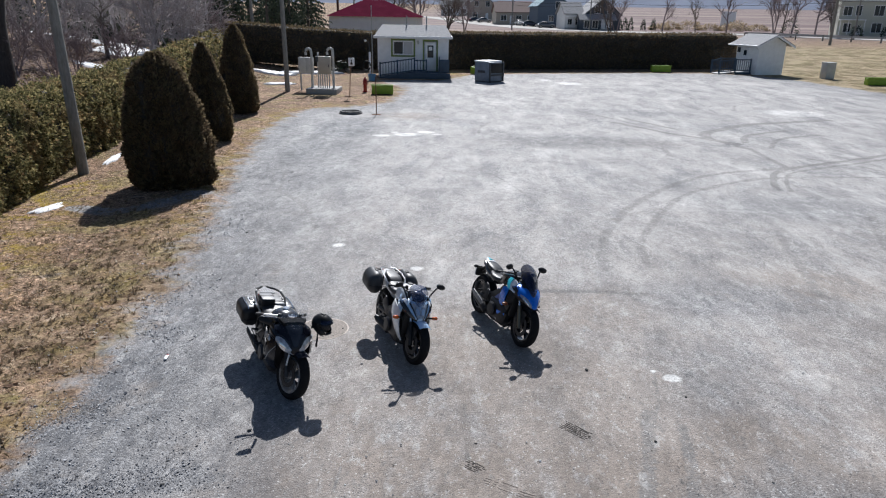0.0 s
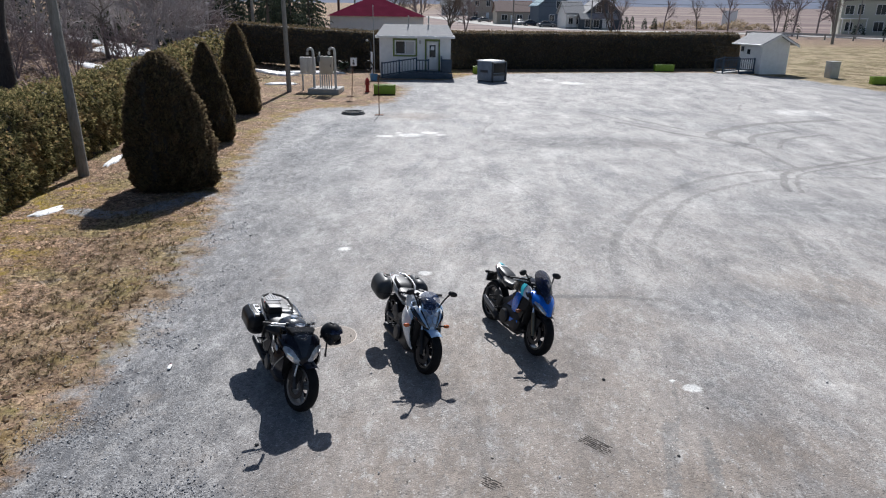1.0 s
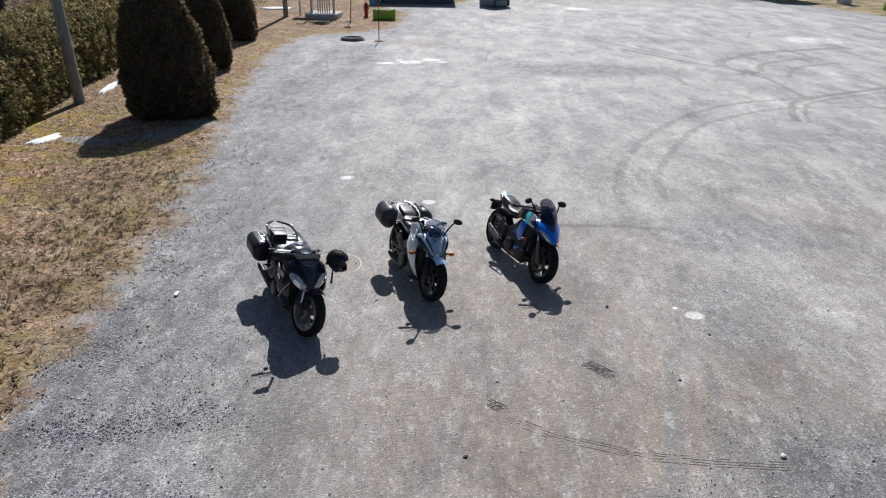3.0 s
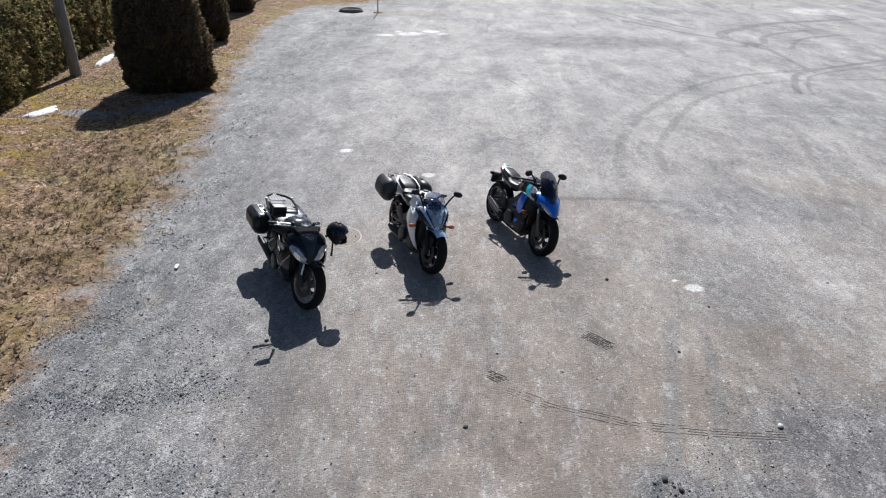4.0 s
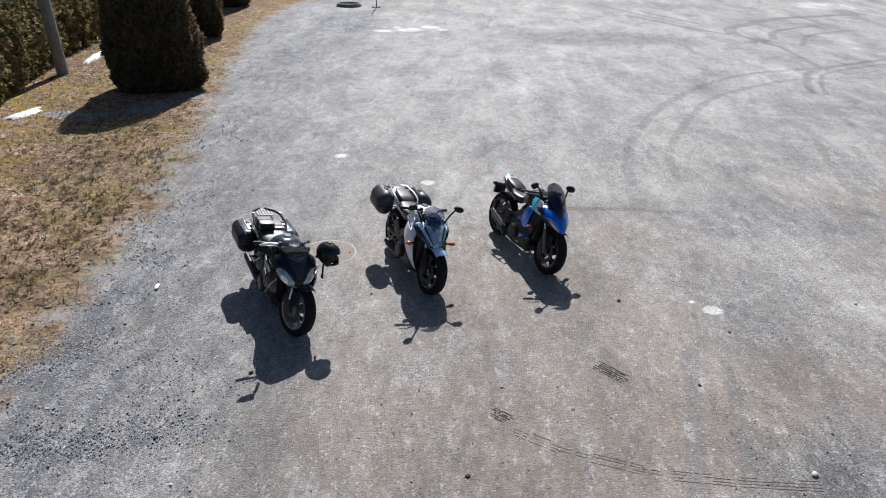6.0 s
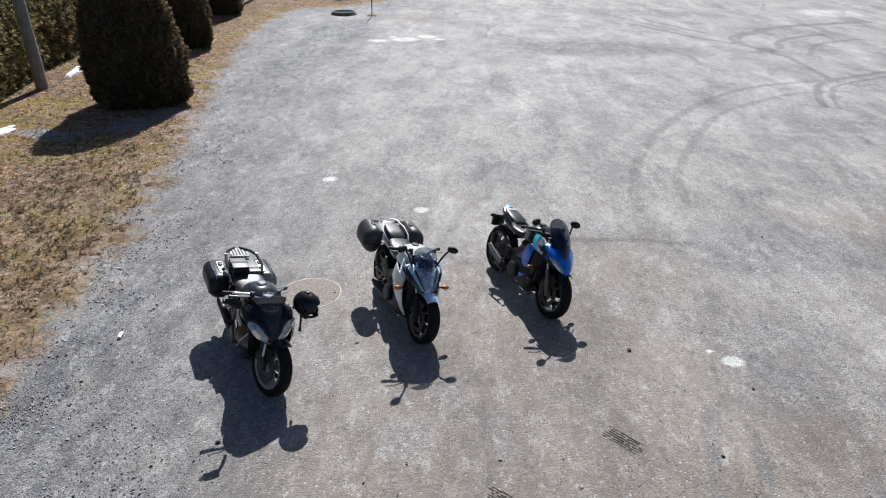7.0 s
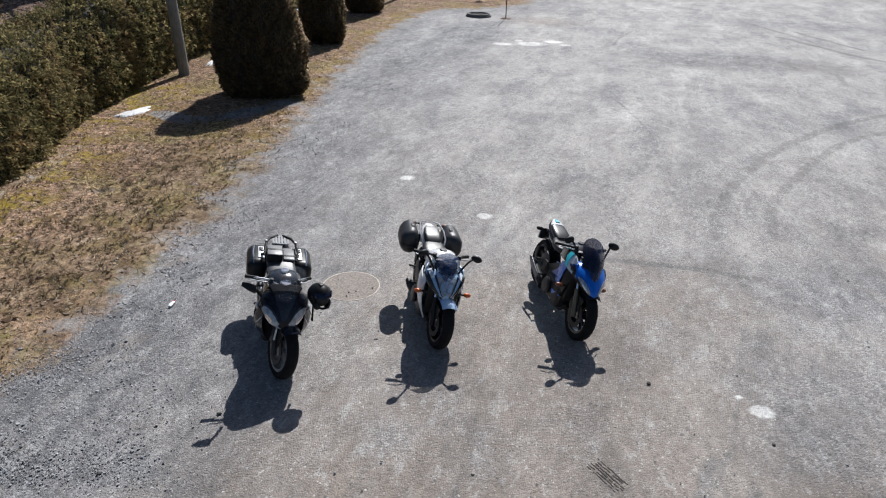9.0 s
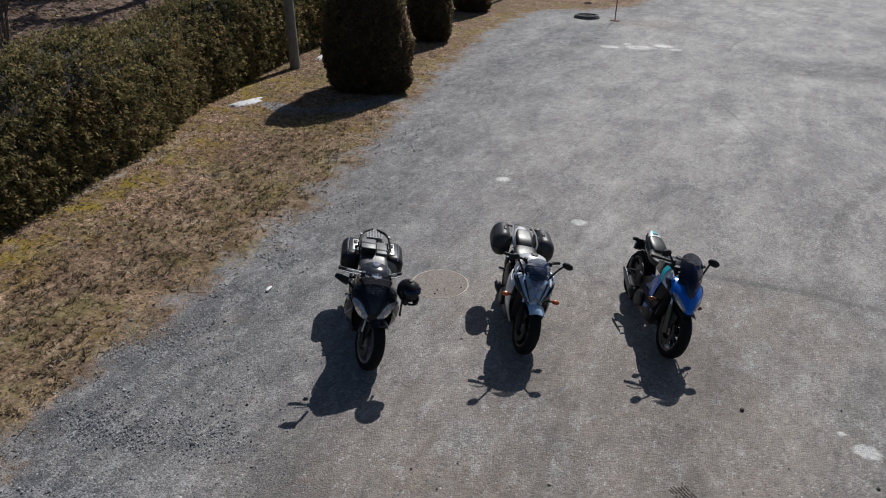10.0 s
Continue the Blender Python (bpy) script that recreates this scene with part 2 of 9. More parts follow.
    far = m.ramp(band, [(0.34, (0.15, 0.11, 0.11)), (0.42, (0.25, 0.19, 0.175)), (0.47, (0.12, 0.09, 0.09)), (0.50, (0.28, 0.22, 0.195)), (0.54, (0.18, 0.135, 0.13)), (0.57, (0.33, 0.265, 0.23)), (0.63, (0.21, 0.165, 0.155))])
    g = m.mix(1.0, g, (1.02, 0.965, 0.925), "MULTIPLY")
    g = m.mix(field, g, far)
    edge = m.math("ADD", verge, m.math("MULTIPLY", m.math("SUBTRACT", m.noise(p, 1.3, 8, 0.75), 0.5), 3.2))
    c = m.mix(m.span(edge, -0.35, 0.45), c, g)
    worked = m.ramp(m.noise(pd, 0.8, 11, 0.76), [(0.40, (0.76, 0.765, 0.78)), (0.5, (1.0, 1.0, 1.0)), (0.60, (1.2, 1.195, 1.19))])
    c = m.mix(m.span(edge, 0.45, -0.35), c, m.mix(1.0, c, worked, "MULTIPLY"))
    # lumps of stone and tufts, light and dark
    mottle = m.ramp(m.math("ADD", m.math("MULTIPLY", m.noise(p, 19.0, 5, 0.85), 0.65), m.math("MULTIPLY", small, 0.35)), [(0.36, (0.64, 0.635, 0.63)), (0.5, (1.0, 0.995, 0.985)), (0.64, (1.30, 1.29, 1.27))])
    c = m.mix(m.math("SUBTRACT", m.math("MULTIPLY_ADD", m.span(edge, -0.35, 0.45), 0.3, 0.7), m.math("MULTIPLY", field, 0.4)), c, mottle, "MULTIPLY")
    m.colour(c).rough(0.8)
    dull = m.math("MULTIPLY", m.span(edge, 0.45, -0.35), m.math("SUBTRACT", 1.0, field))
    m.link(m.math("MULTIPLY_ADD", dull, 0.30, 0.05), m.b.inputs["Specular IOR Level"])
    relief = m.math("ADD", m.math("MULTIPLY", pebble.outputs["Distance"], -0.5), m.math("ADD", m.math("MULTIPLY", straw, 0.8), m.math("MULTIPLY", torn, 0.5)))
    m.bump(relief, 0.75, 0.016)
    return m.mat


def foliage_material(name, dark, mid, light, brown, through=0.0):
    m = Nodes(name)
    rnd = m.t.nodes.new("ShaderNodeNewGeometry").outputs["Random Per Island"]
    p = m.coord()
    c = m.ramp(rnd, [(0.0, dark), (0.45, mid), (0.85, light), (1.0, brown)])
    c = m.mix(m.math("MULTIPLY", m.span(m.noise(p, 1.1, 4), 0.5, 0.72), 0.55), c, brown)
    c = m.mix(m.math("MULTIPLY", m.span(m.noise(p, 2.6, 5), 0.48, 0.62), 0.6), c, dark)
    c = m.mix(m.math("MULTIPLY", m.span(m.noise(p, 6.5, 3), 0.55, 0.68), 0.5), c, light)
    m.colour(c).rough(0.8)
    m.b.inputs["Specular IOR Level"].default_value = 0.12
    if through:
        # thin leaves let some sun through
        glow = m.t.nodes.new("ShaderNodeBsdfTranslucent")
        m.link(c, glow.inputs["Color"])
        both = m.t.nodes.new("ShaderNodeMixShader")
        both.inputs["Fac"].default_value = through
        m.link(m.b.outputs["BSDF"], both.inputs[1]).link(glow.outputs["BSDF"], both.inputs[2])
        m.link(both.outputs["Shader"], m.t.nodes["Material Output"].inputs["Surface"])
    return m.mat


def bark_material(name, dark, light):
    m = Nodes(name)
    p = m.coord()
    s = m.n("ShaderNodeMapping")
    s.inputs["Scale"].default_value = (9.0, 9.0, 1.6)
    m.link(p, s.inputs["Vector"])
    f = m.noise(s.outputs["Vector"], 2.0, 6, 0.7)
    m.colour(m.ramp(f, [(0.3, dark), (0.7, light)])).rough(0.9).bump(f, 0.6, 0.02)
    return m.mat


def siding_material(name, colour, pitch):
    """Painted horizontal boards with a shadow line at every lap."""
    m = Nodes(name)
    p = m.coord()
    sep = m.t.nodes.new("ShaderNodeSeparateXYZ")
    m.link(p, sep.inputs["Vector"])
    saw = m.math("FRACT", m.math("DIVIDE", sep.outputs["Z"], pitch))
    dirt = m.noise(p, 1.7, 6, 0.65)
    c = m.mix(m.math("MULTIPLY", m.span(dirt, 0.45, 0.8), 0.3), colour, tuple(k * 0.72 for k in colour))
    m.colour(c).rough(0.55).bump(saw, 0.5, 0.015)
    return m.mat


def shingle_material(name, a, b):
    m = Nodes(name)
    p = m.coord()
    brick = m.n("ShaderNodeTexBrick", Scale=3.2)
    brick.inputs["Color1"].default_value, brick.inputs["Color2"].default_value = (*a, 1), (*b, 1)
    brick.inputs["Mortar"].default_value = (*[k * 0.5 for k in a], 1)
    brick.inputs["Mortar Size"].default_value = 0.012
    m.link(p, brick.inputs["Vector"])
    c = m.mix(m.math("MULTIPLY", m.noise(p, 4.0, 6), 0.35), brick.outputs["Color"], tuple(k * 0.6 for k in a))
    m.colour(c).rough(0.9).bump(m.noise(p, 60, 2), 0.3, 0.01)
    return m.mat


def snow_material():
    m = Nodes("old_snow")
    p = m.coord()
    f = m.noise(p, 9.0, 6, 0.7)
    m.colour(m.ramp(f, [(0.25, (0.55, 0.54, 0.52)), (0.5, (0.80, 0.80, 0.80)), (0.8, (0.88, 0.88, 0.89))])).rough(0.6).bump(f, 0.5, 0.03)
    return m.mat


def glass_material(name, tint, alpha, rough=0.04, gloss=0.6):
    """Thin clear or smoked plastic: mostly see-through, with a gloss."""
    m = Nodes(name)
    m.colour(tint).rough(rough)
    m.b.inputs["Alpha"].default_value = alpha
    m.b.inputs["Specular IOR Level"].default_value = gloss
    return m.mat


GROUND = ground_material()
CEDAR = foliage_material("cedar_hedge_foliage", (0.055, 0.062, 0.030), (0.19, 0.17, 0.075), (0.43, 0.37, 0.18), (0.37, 0.235, 0.125), 0.5)
CEDAR_DARK = foliage_material("clipped_cedar_foliage", (0.085, 0.066, 0.046), (0.15, 0.117, 0.072), (0.23, 0.185, 0.105), (0.20, 0.13, 0.08), 0.5)
SPRUCE = foliage_material("spruce_needles", (0.022, 0.032, 0.028), (0.045, 0.064, 0.046), (0.085, 0.11, 0.070), (0.08, 0.07, 0.045), 0.3)
# dark brown for the solid body under the sprays
HEDGE_CORE = worn("hedge_dark_core", (0.07, 0.060, 0.048), 0.9, vary=0.5, scale=4)
BARK = bark_material("grey_bark", (0.07, 0.055, 0.045), (0.22, 0.19, 0.165))
BARK_RED = bark_material("reddish_twigs", (0.14, 0.10, 0.10), (0.36, 0.30, 0.30))
BARK_PALE = bark_material("pale_twigs", (0.24, 0.215, 0.215), (0.52, 0.48, 0.47))
BARK_DARK = bark_material("dark_furrowed_bark", (0.025, 0.02, 0.018), (0.085, 0.072, 0.065))
POLE_WOOD = bark_material("weathered_pole_wood", (0.17, 0.165, 0.15), (0.34, 0.335, 0.31))
LEAF_LITTER = foliage_material("dead_leaves", (0.14, 0.09, 0.06), (0.30, 0.22, 0.15), (0.62, 0.53, 0.41), (0.22, 0.14, 0.10), 0.5)
GRASS = foliage_material("dry_grass_blades", (0.12, 0.09, 0.055), (0.26, 0.21, 0.135), (0.50, 0.42, 0.29), (0.22, 0.19, 0.08), 0.4)
TUFT = foliage_material("matted_dead_tufts", (0.11, 0.08, 0.05), (0.24, 0.18, 0.115), (0.46, 0.37, 0.25), (0.16, 0.14, 0.055), 0.4)
DARK_STONES = foliage_material("coarse_grey_stones", (0.20, 0.20, 0.21), (0.32, 0.32, 0.33), (0.55, 0.55, 0.555), (0.34, 0.31, 0.28))
REEDS = foliage_material("tan_reed_stalks", (0.24, 0.19, 0.13), (0.38, 0.31, 0.22), (0.50, 0.42, 0.32), (0.40, 0.28, 0.17), 0.5)
RIM_GREY = worn("grey_alloy_rim", (0.30, 0.30, 0.31), 0.4, 0.5, vary=0.15, scale=12)
CLOD_STONES = foliage_material("turned_up_clods", (0.10, 0.095, 0.09), (0.20, 0.19, 0.18), (0.42, 0.41, 0.40), (0.17, 0.13, 0.11))
STONES = foliage_material("loose_stones", (0.20, 0.20, 0.205), (0.36, 0.355, 0.35), (0.62, 0.61, 0.60), (0.33, 0.29, 0.25))
SNOW = snow_material()
WHITE_SIDING = siding_material("white_clapboard", (0.86, 0.87, 0.88), 0.115)
PALE_SIDING = siding_material("pale_house_siding", (0.80, 0.80, 0.79), 0.2)
BLUE_SIDING = siding_material("slate_blue_siding", (0.10, 0.14, 0.19), 0.2)
GREY_SIDING = siding_material("grey_green_siding", (0.52, 0.53, 0.46), 0.2)
DARK_SIDING = siding_material("dark_blue_grey_siding", (0.055, 0.075, 0.10), 0.2)
TAN_SIDING = siding_material("beige_siding", (0.42, 0.37, 0.31), 0.2)
GREY_SHINGLE = shingle_material("grey_shingles", (0.30, 0.30, 0.31), (0.38, 0.38, 0.38))
BLUE_SHINGLE = shingle_material("blue_grey_metal_roof", (0.25, 0.36, 0.42), (0.30, 0.42, 0.48))
BROWN_SHINGLE = shingle_material("brown_shingles", (0.16, 0.10, 0.09), (0.22, 0.15, 0.13))
RED_ROOF = worn("red_sheet_metal_roof", (0.115, 0.013, 0.034), 1.0, vary=0.2, scale=0.7, spec=0.006)
WHITE_PAINT = worn("white_paint", (0.86, 0.87, 0.88), 0.5, vary=0.08, scale=3)
HUT_TRIM = worn("faded_green_trim_paint", (0.19, 0.26, 0.085), 0.6, vary=0.2, scale=5)
SLATE_STEEL = worn("slate_blue_steel", (0.19, 0.23, 0.29), 0.5, 0.0, vary=0.25, scale=3)
LIME_PAINT = worn("lime_green_paint", (0.24, 0.38, 0.03), 0.55, vary=0.18, scale=5)
RAIL_BLUE = worn("slate_blue_deck_paint", (0.055, 0.085, 0.125), 0.6, vary=0.25, scale=4)
CONCRETE = worn("concrete", (0.42, 0.41, 0.39), 0.9, vary=0.2, scale=3, bump=0.5)
OLD_CONCRETE = worn("sandy_concrete_rim", (0.66, 0.58, 0.51), 0.9, vary=0.25, scale=8, bump=0.5)
GALVANISED = worn("galvanised_steel", (0.48, 0.49, 0.50), 0.45, 0.6, vary=0.15, scale=6)
PALE_METAL = worn("pale_grey_painted_steel", (0.52, 0.52, 0.50), 0.5, vary=0.12, scale=3)
BEIGE_METAL = worn("beige_painted_steel", (0.52, 0.48, 0.40), 0.5, vary=0.12, scale=3)
DARK_STEEL = worn("dark_grey_steel", (0.045, 0.052, 0.062), 0.5, 0.0, vary=0.25, scale=3)
RUST = worn("rusty_steel", (0.16, 0.075, 0.04), 0.8, vary=0.4, scale=6)
HYDRANT_RED = worn("hydrant_red_paint", (0.32, 0.02, 0.02), 0.45, vary=0.2, scale=8)
WINDOW_GLASS = worn("dark_window_glass", (0.03, 0.04, 0.05), 0.14, vary=0.1, scale=2, bump=0.0)
CURTAIN = worn("pale_blind", (0.55, 0.55, 0.56), 0.7, vary=0.1, scale=5)
ASPHALT = worn("pale_road_surface", (0.42, 0.40, 0.37), 0.9, vary=0.2, scale=0.4, grain=30)
SIGN_BLACK = worn("sign_black", (0.02, 0.02, 0.02), 0.6)
SOIL = worn("wet_soil", (0.07, 0.055, 0.042), 0.95, vary=0.4, scale=7, bump=0.6)
BLUE_PLASTIC = worn("light_blue_plastic", (0.12, 0.30, 0.52), 0.4)
WIRE = worn("black_cable", (0.02, 0.02, 0.022), 0.6)
# motorcycles
TYRE = worn("tyre_rubber", (0.011, 0.011, 0.012), 0.8, vary=0.3, scale=12, bump=0.3, spec=0.2)
BLACK_PAINT = worn("gloss_black_paint", (0.012, 0.012, 0.016), 0.2, vary=0.15, scale=5, bump=0.02, coat=0.6)
MIDNIGHT = worn("midnight_blue_metallic_paint", (0.007, 0.008, 0.015), 0.24, vary=0.2, scale=5, bump=0.02, coat=0.08, spec=0.28)
SATIN_BLACK = worn("satin_black_plastic", (0.014, 0.014, 0.015), 0.5, vary=0.25, scale=9, spec=0.3)
CASE_BLACK = worn("scuffed_black_case", (0.016, 0.016, 0.018), 0.36, vary=0.25, scale=6, spec=0.33)
SEAT_VINYL = worn("black_seat_vinyl", (0.02, 0.02, 0.022), 0.44, vary=0.2, scale=14, bump=0.25, spec=0.3)
# vinyl greyed to carry the sun's sheen on the tourer's box and seat
LIT_VINYL = worn("lit_vinyl", (0.20, 0.20, 0.205), 0.45, vary=0.15, scale=14, bump=0.25)
SILVER_PAINT = worn("silver_blue_paint", (0.40, 0.57, 0.78), 0.3, 0.1, vary=0.12, scale=6, bump=0.02, coat=0.7)
WHITE_FAIRING = worn("pearl_white_paint", (0.78, 0.79, 0.80), 0.28, vary=0.06, scale=6, bump=0.02, coat=0.7)
BLUE_PAINT = worn("vivid_blue_paint", (0.005, 0.15, 0.68), 0.25, 0.1, vary=0.12, scale=6, bump=0.02, coat=0.45, spec=0.35)
ALLOY = worn("brushed_alloy", (0.55, 0.55, 0.56), 0.32, 0.9, vary=0.12, scale=10)
DARK_ALLOY = worn("dark_engine_alloy", (0.04, 0.04, 0.043), 0.45, 0.6, vary=0.25, scale=10)
DISC_STEEL = worn("brake_disc_steel", (0.05, 0.05, 0.053), 0.45, 0.7, vary=0.15, scale=20)
CHROME = worn("chrome", (0.75, 0.75, 0.77), 0.12, 1.0, vary=0.05, scale=8, bump=0.0)
LAMP_LENS = worn("headlamp_lens", (0.40, 0.44, 0.50), 0.12, 0.2, vary=0.5, scale=22, bump=0.0, coat=1.0)
AMBER = worn("amber_lens", (0.60, 0.12, 0.015), 0.25, vary=0.1, scale=20, bump=0.0, coat=0.5)
RED_LENS = worn("red_lens", (0.35, 0.01, 0.01), 0.25, vary=0.1, bump=0.0, coat=0.5)
MIRROR_GLASS = worn("mirror_glass", (0.6, 0.62, 0.64), 0.03, 1.0, vary=0.02, bump=0.0)
CLEAR_SCREEN = glass_material("clear_windscreen", (0.30, 0.34, 0.40), 0.06, gloss=0.22)
TINT_SCREEN = glass_material("tinted_windscreen", (0.05, 0.08, 0.17), 0.42, gloss=0.35)
SMOKE_SCREEN = glass_material("smoked_windscreen", (0.010, 0.014, 0.045), 0.62)
DULL_BLACK = worn("dull_black_plastic", (0.008, 0.008, 0.009), 0.75, vary=0.2, scale=9, spec=0.12)
BAG_GREY = worn("grained_black_saddlebag", (0.035, 0.036, 0.039), 0.44, vary=0.2, scale=9, bump=0.3, spec=0.5)
RIM_EDGE = worn("machined_rim_edge", (0.10, 0.10, 0.105), 0.3, 0.8, vary=0.15, scale=12)
BRIGHT_PLATE = worn("bright_anodised_plate", (0.82, 0.83, 0.84), 0.45, 0.5, vary=0.06, scale=10)
GREY_PANEL = worn("satin_grey_plastic", (0.22, 0.225, 0.235), 0.42, 0.2, vary=0.15, scale=8)
SEAT_SHEEN = worn("smooth_black_seat_vinyl", (0.03, 0.03, 0.032), 0.40, vary=0.2, scale=14, bump=0.15, spec=0.5)
FORK_GOLD = worn("pale_gold_fork", (0.18, 0.155, 0.11), 0.35, 0.8, vary=0.12, scale=10)
CYAN_PAINT = worn("light_cyan_paint", (0.05, 0.52, 0.62), 0.3, vary=0.1, scale=6, bump=0.02, coat=0.4)
BLUE_DEEP = worn("deep_blue_paint", (0.006, 0.06, 0.30), 0.3, vary=0.15, scale=6, bump=0.02, coat=0.3)
SMOKED_AMBER = worn("smoked_amber_lens", (0.20, 0.06, 0.02), 0.3, vary=0.1, scale=20, bump=0.0, coat=0.4)
HELMET_BLACK = worn("helmet_black", (0.010, 0.010, 0.011), 0.4, vary=0.2, scale=9, bump=0.02, coat=0.08, spec=0.2)


# ---- mesh helpers ----
def finish(bm, name, smooth=True, angle=40):
    me = bpy.data.meshes.new(name)
    bmesh.ops.recalc_face_normals(bm, faces=bm.faces[:])
    bm.to_mesh(me)
    bm.free()
    if smooth:
        me.shade_smooth()
        me.set_sharp_from_angle(angle=radians(angle))
    return me


def raw(name, verts, faces, smooth=False):
    me = bpy.data.meshes.new(name)
    me.from_pydata([tuple(v) for v in verts], [], faces)
    if smooth:
        me.shade_smooth()
    return me


def part(name, bm, material, parent, label="", smooth=True, angle=40):
    """Links a bmesh or a mesh as one object under a thing or a part."""
    me = bm if isinstance(bm, bpy.types.Mesh) else finish(bm, name, smooth, angle)
    me.materials.clear()
    me.materials.append(material)
    ob = new(name, me)
    ob.parent = parent
    if label:
        ob["label"] = label
    return ob


def thing(name, m, label, category, group="", kind=""):
    ob = new(name)
    ob.empty_display_size = 0.2
    ob.matrix_basis = m
    return tagged(ob, label, category, group, kind)


def solid(name, bm, material, label, category, m=None, kind="", group="", smooth=True, angle=40):
    ob = part(name, bm, material, None, smooth=smooth, angle=angle)
    if m:
        ob.matrix_basis = m
    return tagged(ob, label, category, group, kind)


def block(*boxes, bevel=0.01):
    """Bevelled boxes (x0, x1, y0, y1, z0, z1) in one bmesh."""
    bm = bmesh.new()
    for x0, x1, y0, y1, z0, z1 in boxes:
        bmesh.ops.create_cube(bm, size=1, matrix=Matrix.Translation(((x0 + x1) / 2, (y0 + y1) / 2, (z0 + z1) / 2)) @ Matrix.Diagonal((x1 - x0, y1 - y0, z1 - z0, 1)))
    if bevel:
        bmesh.ops.bevel(bm, geom=bm.edges[:], offset=bevel, segments=2, affect="EDGES", profile=0.5)
    return bm


def tube(points, radius, sides=8, bm=None, radius_end=None):
    """A round bar along points, closed at both ends."""
    bm = bm or bmesh.new()
    pts = [Vector(p) for p in points]
    rings = []
    ref = Vector((0, 0, 1))
    for i, p in enumerate(pts):
        d = (pts[min(i + 1, len(pts) - 1)] - pts[max(i - 1, 0)]).normalized()
        u = d.cross(ref if abs(d.z) < 0.95 else Vector((1, 0, 0))).normalized()
        v = d.cross(u)
        r = radius if radius_end is None else radius + (radius_end - radius) * i / (len(pts) - 1)
        rings.append([bm.verts.new(p + (u * math.cos(a) + v * math.sin(a)) * r) for a in (2 * math.pi * k / sides for k in range(sides))])
    for a, b in zip(rings, rings[1:]):
        for k in range(sides):
            bm.faces.new((a[k], a[(k + 1) % sides], b[(k + 1) % sides], b[k]))
    bm.faces.new(rings[0][::-1])
    bm.faces.new(rings[-1])
    return bm


def curve(a, b, c, n=8):
    """Points along a bent line from a to c, pulled towards b."""
    a, b, c = Vector(a), Vector(b), Vector(c)
    return [a * (1 - t) ** 2 + b * (2 * t * (1 - t)) + c * t * t for t in (i / n for i in range(n + 1))]


def lathe(profile, axis="Y", seg=32, bm=None, at=(0, 0, 0), closed=True):
    """Turns (radius, along) pairs round an axis."""
    bm = bm or bmesh.new()
    rings = []
    for k in range(seg):
        a = 2 * math.pi * k / seg
        ring = []
        for r, h in profile:
            q = (r * math.cos(a), h, r * math.sin(a)) if axis == "Y" else (r * math.cos(a), r * math.sin(a), h)
            ring.append(bm.verts.new(Vector(q) + Vector(at)))
        rings.append(ring)
    n = len(profile)
    for k in range(seg):
        a, b = rings[k], rings[(k + 1) % seg]
        for i in range(n if closed else n - 1):
            bm.faces.new((a[i], a[(i + 1) % n], b[(i + 1) % n], b[i]))
    return bm


def loft(rings, seg=20, power=2.4, bm=None, swap=False):
    """A body along x from rings (x, y centre, z centre, half width, up, down); swap runs it along y."""
    bm = bm or bmesh.new()
    made = []
    for x, yc, zc, hw, up, down in rings:
        row = []
        for k in range(seg):
            a = 2 * math.pi * k / seg
            c, s = math.cos(a), math.sin(a)
            y = yc + hw * math.copysign(abs(c) ** (2 / power), c)
            z = zc + (up if s > 0 else down) * math.copysign(abs(s) ** (2 / power), s)
            row.append(bm.verts.new((y, x, z) if swap else (x, y, z)))
        made.append(row)
    for a, b in zip(made, made[1:]):
        for k in range(seg):
            bm.faces.new((a[k], a[(k + 1) % seg], b[(k + 1) % seg], b[k]))
    bm.faces.new(made[0][::-1])
    bm.faces.new(made[-1])
    return bm


def skin(rings, power, spans, off, n=9, side=1, thick=0.006):
    """A panel lying on a lofted body: spans of (x, first angle, last angle), lifted off the surface."""
    xs = sorted(range(len(rings)), key=lambda i: rings[i][0])
    cols = [[rings[i][j] for i in xs] for j in range(6)]
    grid = []
    for x, a0, a1 in spans:
        yc, zc, hw, up, down = (float(np.interp(x, cols[0], cols[j])) for j in range(1, 6))
        row = []
        for a in span3(radians(a0), radians(a1), n):
            c, s = math.cos(a), math.sin(a)
            row.append((x + off * 0.5, side * (yc + (hw + off) * math.copysign(abs(c) ** (2 / power), c)), zc + ((up if s > 0 else down) + off) * math.copysign(abs(s) ** (2 / power), s)))
        grid.append(row)
    return sheet(grid, thick)


def plate(outline, y0, y1, bevel=0.006, bm=None, round_to=None):
    """An outline in x, z made into a panel between y0 and y1."""
    bm = bm or bmesh.new()
    a = [bm.verts.new((x, y0, z)) for x, z in outline]
    b = [bm.verts.new((x, y1, z)) for x, z in outline]
    n = len(outline)
    bm.faces.new(a)
    bm.faces.new(b[::-1])
    for k in range(n):
        bm.faces.new((a[k], b[k], b[(k + 1) % n], a[(k + 1) % n]))
    if bevel:
        bmesh.ops.bevel(bm, geom=bm.edges[:], offset=bevel, segments=2, affect="EDGES", profile=0.5)
    return bm


def sheet(grid, thick):
    """A curved sheet from rows of points, with thickness."""
    bm = bmesh.new()
    rows = [[bm.verts.new(p) for p in row] for row in grid]
    for a, b in zip(rows, rows[1:]):
        for k in range(len(a) - 1):
            bm.faces.new((a[k], a[k + 1], b[k + 1], b[k]))
    bmesh.ops.recalc_face_normals(bm, faces=bm.faces[:])
    bmesh.ops.solidify(bm, geom=bm.faces[:], thickness=thick)
    return bm


